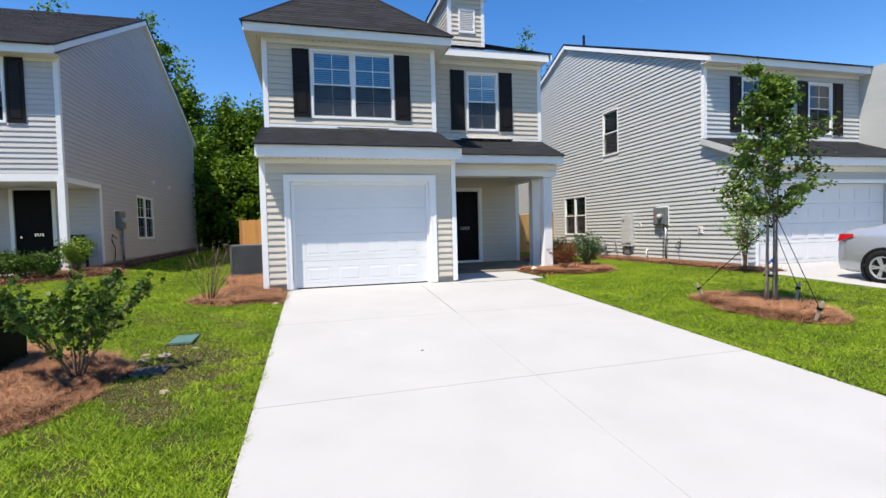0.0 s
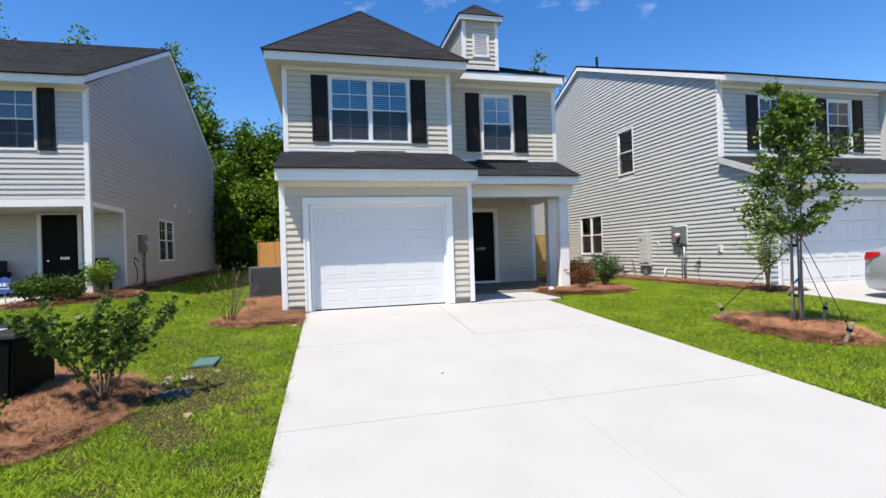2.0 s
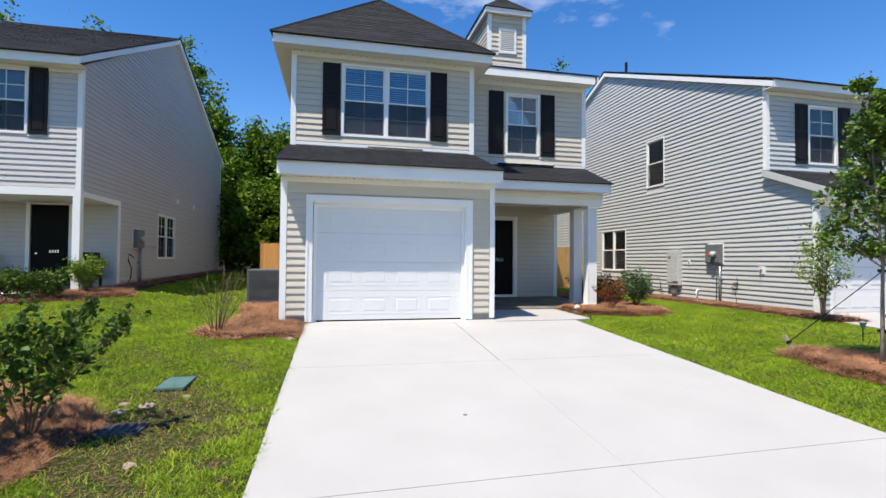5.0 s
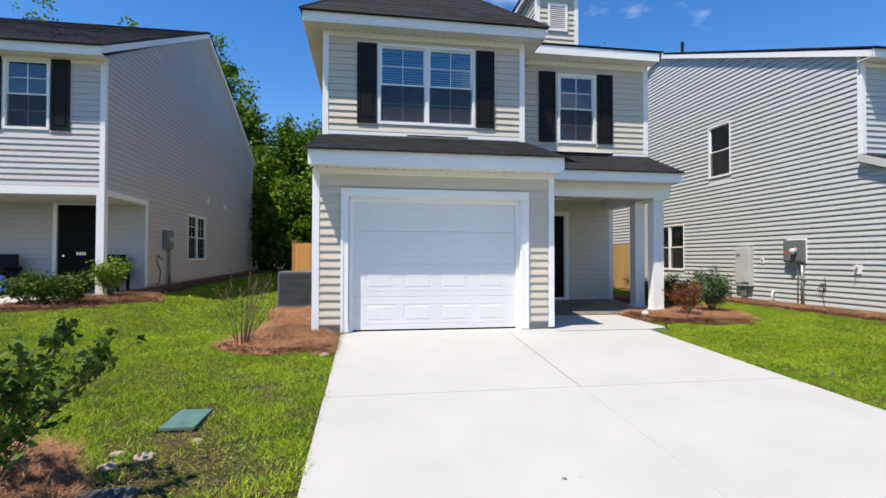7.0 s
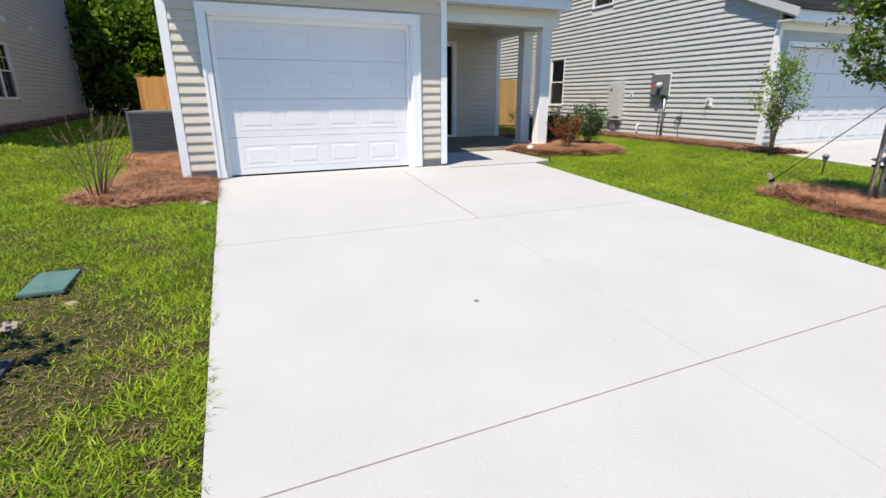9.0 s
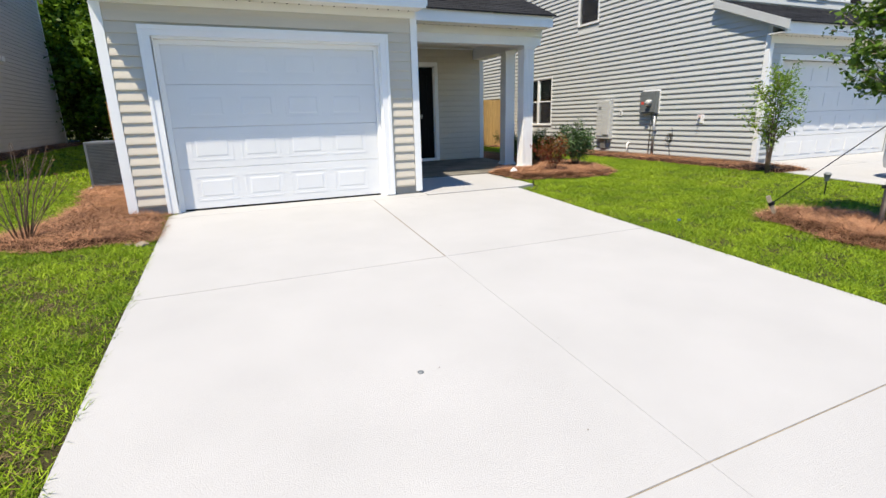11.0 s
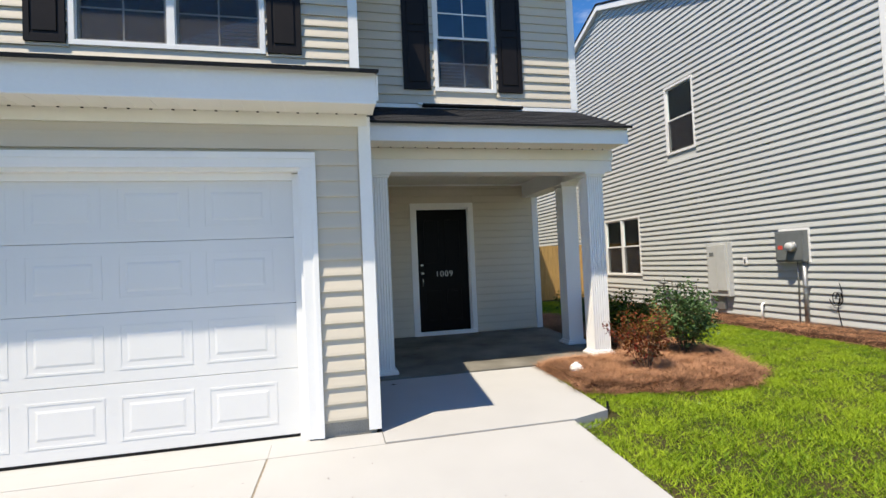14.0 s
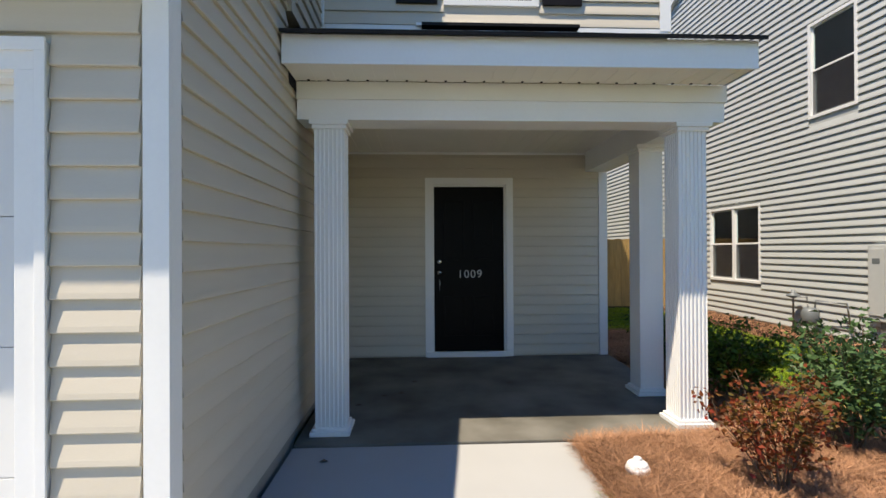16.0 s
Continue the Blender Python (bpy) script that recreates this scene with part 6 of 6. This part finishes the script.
# fences
CEDAR = mat("orange_cedar_fence_board", (0.50, 0.24, 0.075), 0.75, var=0.12, scale=4, bump=0.3, bscale=60, fine=0.06, stretch=(6, 6, 0.7), rnd=0.14)


def fence(x0, y0, x1, y1, z0, h, label, wood=None):
    wood = wood or FENCE
    f = thing("fence", ((x0 + x1) / 2, (y0 + y1) / 2, z0), label, "fence")
    L = math.hypot(x1 - x0, y1 - y0)
    ux, uy = (x1 - x0) / L, (y1 - y0) / L
    n = int(L / 0.145)
    for i in range(n):
        a, b = i * L / n + 0.002, (i + 1) * L / n - 0.002
        acc = Acc().hexa([(x0 + ux * q - uy * d, y0 + uy * q + ux * d, z) for z in (z0 + 0.03, z0 + h + 0.01 * math.sin(i * 2.3)) for q, d in ((a, 0), (b, 0), (b, 0.018), (a, 0.018))])
        part("board", acc, wood, f, bevel=0.002)
    for z in (z0 + 0.3, z0 + h - 0.25):
        part("rail", Acc().hexa([(x0 + ux * q - uy * d, y0 + uy * q + ux * d, zz) for zz in (z, z + 0.09) for q, d in ((0, 0.02), (L, 0.02), (L, 0.06), (0, 0.06))]), wood, f)
    for q in (0, L):
        part("post", Acc().box((x0 + ux * q - 0.055, y0 + uy * q - 0.055, z0 - 0.1), (x0 + ux * q + 0.055, y0 + uy * q + 0.055, z0 + h + 0.06)), wood, f, bevel=0.006)
        part("post_cap", Acc().box((x0 + ux * q - 0.07, y0 + uy * q - 0.07, z0 + h + 0.06), (x0 + ux * q + 0.07, y0 + uy * q + 0.07, z0 + h + 0.085)), wood, f, bevel=0.004)
    return f


fence(-2.32, 18.0, -0.95, 16.6, 0.40, 1.62, "new cedar privacy fence beside the beige house", CEDAR)
fence(6.42, 20.0, 10.7, 20.0, 0.38, 1.74, "new cedar privacy fence between the two houses")

# utilities on the grey wall
def on_wall(name, F, u0, u1, z0, z1, d0, d1, m, parent, label="", bevel=0.006):
    acc = Acc()
    F.box(acc, u0, u1, z0, z1, d0, d1)
    return part(name, acc, m, parent, label, bevel=bevel)


def meter(F, u0, u1, z0, z1, zg, side, label):
    """Electric meter box: base plate, box, round glass meter, conduits to the ground. side: where the pipe runs."""
    uc = (u0 + u1) / 2
    t = thing("electric_meter", F.p(uc, z0, 0.1), label, "electric meter")
    on_wall("mounting_plate", F, u0 - 0.03, u1 + 0.02, z0 - 0.02, z1 + 0.04, 0.014, 0.03, WHITE, t)
    on_wall("box", F, u0, u1, z0, z1, 0.03, 0.14, GREYM, t, bevel=0.01)
    on_wall("cover", F, u0 + 0.02, u1 - 0.02, z0 + 0.03, z1 - 0.03, 0.14, 0.15, GREYM, t)
    ax = "x" if abs(F.n.x) > 0.5 else "y"
    sg = F.n.x if ax == "x" else F.n.y
    c = F.p(uc - 0.07, (z0 + z1) / 2 - 0.01, 0.15)
    part("meter_ring", Acc().lathe(tuple(c), [(0.095, 0), (0.095, 0.02 * sg), (0.085, 0.03 * sg)], 24, ax), GALV, t, smooth=True)
    part("meter_dial", Acc().lathe(tuple(c), [(0.078, 0.03 * sg), (0.076, 0.09 * sg), (0.06, 0.11 * sg)], 24, ax), LGREY, t, smooth=True)
    on_wall("sticker", F, u1 - 0.16, u1 - 0.06, (z0 + z1) / 2 - 0.05, (z0 + z1) / 2 + 0.02, 0.1505, 0.152, REDS, t, bevel=0)
    p = lambda u, z, d: tuple(F.p(u, z, d))
    part("conduit", Acc().tube([p(u0 + side, z0 + 0.02, 0.08), p(u0 + side, zg - 0.05, 0.08)], [0.036, 0.036], 12), GALV, t, smooth=True)
    part("ground_wire_pipe", Acc().tube([p(u0 + side + 0.14, z0 + 0.02, 0.06), p(u0 + side + 0.14, z0 - 0.3, 0.06), p(u0 + side + 0.16, zg - 0.05, 0.06)], [0.013] * 3, 8), GALV, t, smooth=True)
    on_wall("conduit_strap", F, u0 + side - 0.05, u0 + side + 0.05, z0 - 0.45, z0 - 0.42, 0.016, 0.12, GALV, t, bevel=0)
    return t


meter(F_nw, 12.53, 13.08, 1.48, 2.03, 0.38, 0.06, "grey electric meter box with conduits on pale grey siding")
cab = thing("wall_cabinet", F_nw.p(14.58, 0.76, 0.1), "tall light grey plastic service cabinet on the wall", "cabinet")
on_wall("body", F_nw, 14.19, 14.77, 0.78, 1.90, 0.014, 0.14, LGREY, cab, bevel=0.012)
on_wall("door", F_nw, 14.23, 14.48, 0.90, 1.86, 0.14, 0.17, LGREY, cab, bevel=0.008)
on_wall("side_panel", F_nw, 14.50, 14.74, 0.86, 1.84, 0.14, 0.155, LGREY, cab, bevel=0.006)
on_wall("vent_strip", F_nw, 14.56, 14.68, 1.62, 1.70, 0.155, 0.158, GREYM, cab, bevel=0)
on_wall("conduit_box", F_nw, 14.40, 14.62, 0.50, 0.78, 0.02, 0.09, GALV, cab)
p = F_nw.p(13.9, 1.5, 0.03)
ol = thing("wall_outlet", p, "small white covered outlet on grey siding", "outlet")
on_wall("plate", F_nw, 13.83, 13.93, 1.43, 1.58, 0.014, 0.035, WHITE, ol)
on_wall("socket", F_nw, 13.86, 13.90, 1.46, 1.54, 0.035, 0.042, GREYM, ol, bevel=0)
hb = thing("hose_tap", F_nw.p(11.25, 1.3, 0.03), "outdoor tap on a white block", "tap")
on_wall("block", F_nw, 11.15, 11.33, 1.22, 1.42, 0.014, 0.04, WHITE, hb)
part("spout", Acc().tube([tuple(F_nw.p(11.24, 1.34, 0.04)), tuple(F_nw.p(11.24, 1.34, 0.10)), tuple(F_nw.p(11.24, 1.27, 0.13))], [0.012] * 3, 8), GALV, hb)
part("handle", Acc().lathe(tuple(F_nw.p(11.24, 1.38, 0.08)), [(0.03, 0), (0.03, 0.01)], 12), REDS, hb)
solid("drain_pipe", Acc().tube([tuple(F_nw.p(13.5, 0.32, 0.08)), tuple(F_nw.p(13.5, 0.66, 0.08)), tuple(F_nw.p(13.5, 0.69, 0.03))], [0.025] * 3, 12), WHITE, "short white plastic pipe standing by the wall", "pipe", smooth=True)
gm = thing("gas_meter", F_nw.p(15.7, 0.6, 0.2), "grey gas meter with regulator and pipes", "gas meter")
pp = lambda u, z, d: tuple(F_nw.p(u, z, d))
part("body", Acc().lathe(pp(15.75, 0.58, 0.22), [(0.10, 0), (0.13, 0.05), (0.13, 0.2), (0.09, 0.27)], 16), GREYM, gm, smooth=True)
part("regulator", Acc().lathe(pp(16.15, 0.98, 0.2), [(0.04, 0), (0.11, 0.03), (0.11, 0.05), (0.03, 0.10), (0.03, 0.14)], 16), GREYM, gm, smooth=True)
part("inlet_pipe", Acc().tube([pp(16.15, 0.3, 0.2), pp(16.15, 1.0, 0.2), pp(15.85, 1.02, 0.2), pp(15.82, 0.82, 0.2)], [0.018] * 4, 8), GALV, gm, smooth=True)
part("outlet_pipe", Acc().tube([pp(15.68, 0.82, 0.2), pp(15.66, 0.98, 0.2), pp(15.1, 0.98, 0.16), pp(15.1, 0.6, 0.1), pp(15.1, 0.58, 0.0)], [0.016] * 5, 8), GALV, gm, smooth=True)
cb = thing("cable_coil", F_nw.p(12.05, 0.8, 0.04), "black cable coiled on the siding", "cable")
ring = [pp(12.05 + 0.07 * math.cos(a) + 0.006 * a, 0.86 + 0.11 * math.sin(a), 0.03 + 0.003 * a) for a in [k * 0.5 for k in range(26)]]
part("coil", Acc().tube(ring, [0.007] * len(ring), 5), BLACKP, cb)
part("tail", Acc().tube([pp(12.05, 1.12, 0.03), pp(12.0, 0.97, 0.04), pp(12.08, 0.7, 0.05), pp(12.02, 0.33, 0.04)], [0.006] * 4, 5), BLACKP, cb)
# and on the taupe wall
meter(F_le, 16.7, 17.25, 1.80, 2.34, 0.72, 0.42, "grey electric meter box on taupe siding")
pw = lambda u, z, d: tuple(F_le.p(u, z, d))
for u in (20.6, 22.7):
    v = thing("wall_vent", F_le.p(u, 3.6, 0.02), "small white exhaust vent on taupe siding", "vent")
    on_wall("hood", F_le, u - 0.1, u + 0.1, 3.52, 3.68, 0.014, 0.09, WHITE, v, bevel=0.02)
cb = thing("hose_loop", F_le.p(16.3, 1.2, 0.03), "dark cable looped on the wall", "cable")
part("loop", Acc().tube([pw(16.75, 1.5, 0.04), pw(16.4, 1.62, 0.04), pw(16.35, 1.45, 0.04), pw(16.6, 1.2, 0.04), pw(16.55, 0.9, 0.04), pw(16.35, 0.8, 0.04)], [0.012] * 6, 6), BLACKP, cb, smooth=True)

# sign, porch chairs and path of the taupe house
sg = thing("yard_sign", (-6.64, 11.9, 0.66), "blue eight-sided yard sign on a thin post", "sign")
zz = float(ground_z(-6.64, 11.9))
part("post", Acc().tube([(-6.64, 11.9, zz - 0.05), (-6.64, 11.9, zz + 0.36)], [0.012, 0.012], 6), LGREY, sg)
part("panel", Acc().lathe((-6.64, 11.89, zz + 0.44), [(0.18, 0), (0.18, -0.012)], 8, "y"), BLUES, sg)
for k, (a, b) in enumerate(((-0.09, -0.04), (-0.025, 0.025), (0.04, 0.09))):
    bx("lettering_bar", (-6.64 + a * 1.2, 11.874, zz + 0.42), (-6.64 + b * 1.2, 11.877, zz + 0.49), WHITE, sg, bevel=0)
bx("lettering_bar", (-6.72, 11.874, zz + 0.36), (-6.56, 11.877, zz + 0.38), WHITE, sg, bevel=0)


def chair(x, y):
    c = thing("porch_chair", (x, y, LG), "black wicker porch armchair", "chair", "porch chairs")
    bx("seat", (x - 0.33, y - 0.3, LG + 0.28), (x + 0.33, y + 0.3, LG + 0.42), BLACKP, c, bevel=0.03)
    part("backrest", Acc().hexa([(x - 0.33, y + 0.22, LG + 0.4), (x + 0.33, y + 0.22, LG + 0.4), (x + 0.33, y + 0.32, LG + 0.4), (x - 0.33, y + 0.32, LG + 0.4), (x - 0.28, y + 0.36, LG + 0.92), (x + 0.28, y + 0.36, LG + 0.92), (x + 0.28, y + 0.42, LG + 0.92), (x - 0.28, y + 0.42, LG + 0.92)]), BLACKP, c, bevel=0.03)
    for s in (-1, 1):
        bx("armrest", (x + s * 0.38 - 0.05, y - 0.3, LG + 0.5), (x + s * 0.38 + 0.05, y + 0.3, LG + 0.62), BLACKP, c, bevel=0.025)
        for d in (-0.26, 0.26):
            bx("leg", (x + s * 0.36 - 0.03, y + d - 0.03, LG), (x + s * 0.36 + 0.03, y + d + 0.03, LG + 0.5), BLACKP, c, bevel=0.008)
    return c


ch = chair(-8.75, 15.0)
copy_thing(ch, pose(-6.35, 15.1, LG))
acc = Acc()
n = len(WEST_PATH)
acc.add([(x, y, float(ground_z(x, y)) + d) for d in (-0.15, 0.015) for x, y in WEST_PATH], [tuple(range(n))[::-1], tuple(range(n, 2 * n))] + [(i, (i + 1) % n, n + (i + 1) % n, n + i) for i in range(n)])
solid("path", acc, CONC, "pale concrete path curving to the taupe porch", "path", "structure")
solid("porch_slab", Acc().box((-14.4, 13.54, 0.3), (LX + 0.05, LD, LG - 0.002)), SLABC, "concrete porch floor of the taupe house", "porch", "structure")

# driveway and car of the grey house
drive_e = thing("driveway", (13, 4, 0.2), "bright pale concrete driveway of the grey house", "driveway", kind="structure")
for ya, yb in ((-9.8, -5.2), (-5.2, -0.5), (-0.5, 4.2), (4.2, 8.9), (8.9, 9.94)):
    for xa, xb in ((10.15, 13.1), (13.1, 16.1)):
        if ya > 8:
            xa = max(xa, 11.05)
            xb = min(xb, 15.95)
        slab(drive_e, xa, xb, ya, xa, xb, yb, top=-0.03)


def wheel(x, y, z, r, sx, car, label=""):
    w = attach(new("wheel"), car)
    w.location = car.location
    prof = [(r * 0.64, -0.02), (r * 0.66, -0.11), (r * 0.93, -0.125), (r, -0.08), (r, 0.08), (r * 0.93, 0.125), (r * 0.66, 0.11), (r * 0.64, 0.02)]
    inv = Matrix.Translation(-w.location)
    o = part("tyre", Acc().lathe((x, y, z), prof, 28, "x"), RUB, w, smooth=True)
    o.matrix_parent_inverse = inv
    acc = Acc().lathe((x, y, z), [(r * 0.67, 0.10 * sx), (r * 0.67, 0.128 * sx), (r * 0.61, 0.126 * sx), (r * 0.60, 0.099 * sx)], 28, "x")
    acc.lathe((x, y, z), [(0.055, 0.10 * sx), (0.05, 0.128 * sx)], 14, "x")
    for k in range(10):
        a = 2 * math.pi * (k // 2) / 5 + (0.13 if k % 2 else -0.13)
        ca, sa = math.cos(a), math.sin(a)
        q = []
        for d in (0.1015, 0.124):
            for rr, ww in ((0.04, 0.018), (r * 0.6, 0.014)):
                for s in (-1, 1):
                    q.append((x + sx * d, y + ca * rr - sa * ww * s, z + sa * rr + ca * ww * s))
        acc.hexa([q[0], q[1], q[3], q[2], q[4], q[5], q[7], q[6]])
    # black disc painted in for the shadowed gap behind the spokes
    o = part("brake_disc", Acc().lathe((x, y, z), [(r * 0.59, 0.097 * sx), (r * 0.59, 0.101 * sx)], 24, "x"), BLACKP, w)
    o.matrix_parent_inverse = inv
    o = part("rim", acc, ALLOY, w, smooth=False)
    o.matrix_parent_inverse = inv
    return w


car = thing("car", (11.62, 5.3, 0.2), "silver-blue saloon car parked with its rear to the garage", "car")
cz, yr = 0.20, 7.60
secs = [  # distance from the rear bumper, half width low, half width high, floor, shoulder, roof, half width roof
    (0.00, 0.70, 0.66, 0.42, 0.88, 0.93, 0.60), (0.06, 0.82, 0.78, 0.26, 0.98, 1.06, 0.66), (0.30, 0.90, 0.86, 0.22, 1.02, 1.12, 0.68), (0.62, 0.915, 0.88, 0.20, 1.02, 1.14, 0.67),
    (1.05, 0.92, 0.89, 0.19, 1.00, 1.28, 0.60), (1.55, 0.925, 0.89, 0.18, 0.98, 1.42, 0.56), (2.2, 0.925, 0.89, 0.18, 0.95, 1.47, 0.56), (2.8, 0.925, 0.89, 0.18, 0.93, 1.44, 0.57),
    (3.4, 0.92, 0.88, 0.18, 0.92, 1.16, 0.64), (3.75, 0.915, 0.87, 0.19, 0.91, 1.00, 0.70), (4.3, 0.90, 0.84, 0.20, 0.84, 0.92, 0.66), (4.7, 0.84, 0.76, 0.24, 0.74, 0.82, 0.56), (4.86, 0.66, 0.58, 0.34, 0.62, 0.68, 0.44)]
acc = Acc()
XC = 11.66
rings = []
for d, wl_, wh, zf, zs, zr, wr in secs:
    half = [(wl_ * 0.92, zf), (wl_, zf + 0.14), (wl_ + 0.005, (zf + zs) / 2), (wh + 0.02, zs - 0.1), (wh - 0.02, zs), (wr + (wh - wr) * 0.25, zs + (zr - zs) * 0.6), (wr, zr - 0.02), (wr * 0.55, zr + 0.012)]
    rings.append([(XC - a, yr - d, cz + b) for a, b in half] + [(XC + a, yr - d, cz + b) for a, b in half[::-1]])
m = len(rings[0])
acc.add([p for r in rings for p in r], [(i * m + k, i * m + (k + 1) % m, (i + 1) * m + (k + 1) % m, (i + 1) * m + k) for i in range(len(rings) - 1) for k in range(m)] + [tuple(range(m)), tuple((len(rings) - 1) * m + k for k in range(m))])
body = part("body", acc, CARP, car, smooth=True)
for yy in (yr - 0.97, yr - 3.82):
    for sx, xx in ((-1, XC - 0.83), (1, XC + 0.83)):
        wheel(xx, yy, cz + 0.335, 0.335, sx, car)
        part("wheel_arch", Acc().lathe((xx, yy, cz + 0.335), [(0.40, 0.06 * sx), (0.40, 0.108 * sx), (0.34, 0.108 * sx), (0.34, -0.10 * sx)], 28, "x"), BLACKP, car)
for sx in (-1, 1):
    part("side_window", Acc().hexa([(XC + sx * 0.905, yr - 1.25, cz + 1.01), (XC + sx * 0.905, yr - 3.1, cz + 0.96), (XC + sx * 0.88, yr - 3.1, cz + 0.96), (XC + sx * 0.88, yr - 1.25, cz + 1.01),
                                    (XC + sx * 0.66, yr - 1.65, cz + 1.38), (XC + sx * 0.66, yr - 2.75, cz + 1.39), (XC + sx * 0.64, yr - 2.75, cz + 1.39), (XC + sx * 0.64, yr - 1.65, cz + 1.38)]), CARGLASS, car)
    part("tail_lamp", Acc().hexa([(XC + sx * 0.80, yr - 0.03, cz + 0.86), (XC + sx * 0.893, yr - 0.10, cz + 0.84), (XC + sx * 0.905, yr - 0.42, cz + 0.94), (XC + sx * 0.70, yr - 0.03, cz + 0.90), (XC + sx * 0.78, yr - 0.05, cz + 1.0), (XC + sx * 0.875, yr - 0.12, cz + 1.0), (XC + sx * 0.885, yr - 0.40, cz + 1.0), (XC + sx * 0.68, yr - 0.05, cz + 0.99)]), REDL, car, bevel=0.01)

# ---- far trees ----
def big_tree(x, y, h, seed, r=3.0, label="", n=7000):
    rng = random.Random(seed)
    z = float(ground_z(x, y))
    t = thing("tree", (x, y, z), label or "tall leafy green tree at the edge of the wood", "tree", "trees of the wood")
    acc, blobs = Acc(), []
    acc.tube([(x, y, z - 0.2), (x + 0.1, y, z + h * 0.3), (x - 0.1, y + 0.1, z + h * 0.6), (x, y, z + h * 0.93)], [0.2, 0.15, 0.1, 0.03], 8)
    for i in range(26):
        q = 0.1 + 0.86 * i / 25
        a = i * 2.4 + rng.uniform(-0.4, 0.4)
        ln = r * (1.05 - 0.75 * max(0, q - 0.35) / 0.65) * rng.uniform(0.5, 1.0)
        p0 = Vector((x, y, z + h * q * 0.95))
        p1 = p0 + Vector((math.cos(a) * ln, math.sin(a) * ln, ln * rng.uniform(0.0, 0.5)))
        acc.tube([p0, p0.lerp(p1, 0.5) + Vector((0, 0, 0.15)), p1], [0.06 * (1.2 - q), 0.04 * (1.2 - q), 0.012], 5)
        for k in (0.35, 0.6, 0.85, 1.0):
            blobs.append((p0.lerp(p1, k), 0.25 + 0.35 * rng.random()))
    blobs.append((Vector((x, y, z + h)), 0.35))
    part("trunk", acc, BARK, t, smooth=True)
    g = np.random.default_rng(seed)
    b = np.array([(*p, s) for p, s in blobs])
    k = b[g.integers(0, len(b), n)]
    c = k[:, :3] + g.normal(size=(n, 3)) * k[:, 3:4] * np.array([0.85, 0.85, 0.65])
    c[:, 2] = np.maximum(c[:, 2], z + 0.15)
    attach(new("crown", fast_mesh("crown", leaf_cloud(c, 0.24, 0.6, 0.2, seed), 4, LEAFF)), t)
    return t


WOOD = [(-8.6, 32.0, 13.3, 2.6), (-6.7, 31.0, 9.8, 1.9), (-4.6, 32.0, 8.9, 1.9), (-2.9, 31.5, 8.9, 1.9), (-0.6, 32.5, 8.4, 2.2), (-10.5, 33.5, 12.0, 2.4), (-3.5, 35.0, 9.2, 2.2), (-5.6, 29.8, 6.5, 2.2), (-1.8, 29.6, 6.0, 2.2),
        (-14.1, 34.0, 14.9, 2.0), (-18.8, 34.0, 15.9, 2.2), (2.0, 34.0, 8.0, 2.6), (7.0, 31.0, 8.0, 2.4), (10.6, 30.5, 7.0, 2.4), (14.0, 31.0, 7.5, 2.4), (15.3, 32.0, 14.8, 1.8), (-3.9, 28.6, 4.6, 2.4), (-6.4, 28.9, 4.4, 2.2), (-1.0, 28.6, 4.2, 2.2), (8.6, 28.0, 5.0, 2.0)]
for i, (x, y, h, r) in enumerate(WOOD):
    big_tree(x, y, h, 60 + i, r, n=8500 if -10 < x < 0 else 4500)

# ---- last: the many small pieces of walls and roofs ----
for job in LATER:
    if job[0] == "shingles":
        lay_shingles(*job[1:])
    else:
        lay_siding(*job)
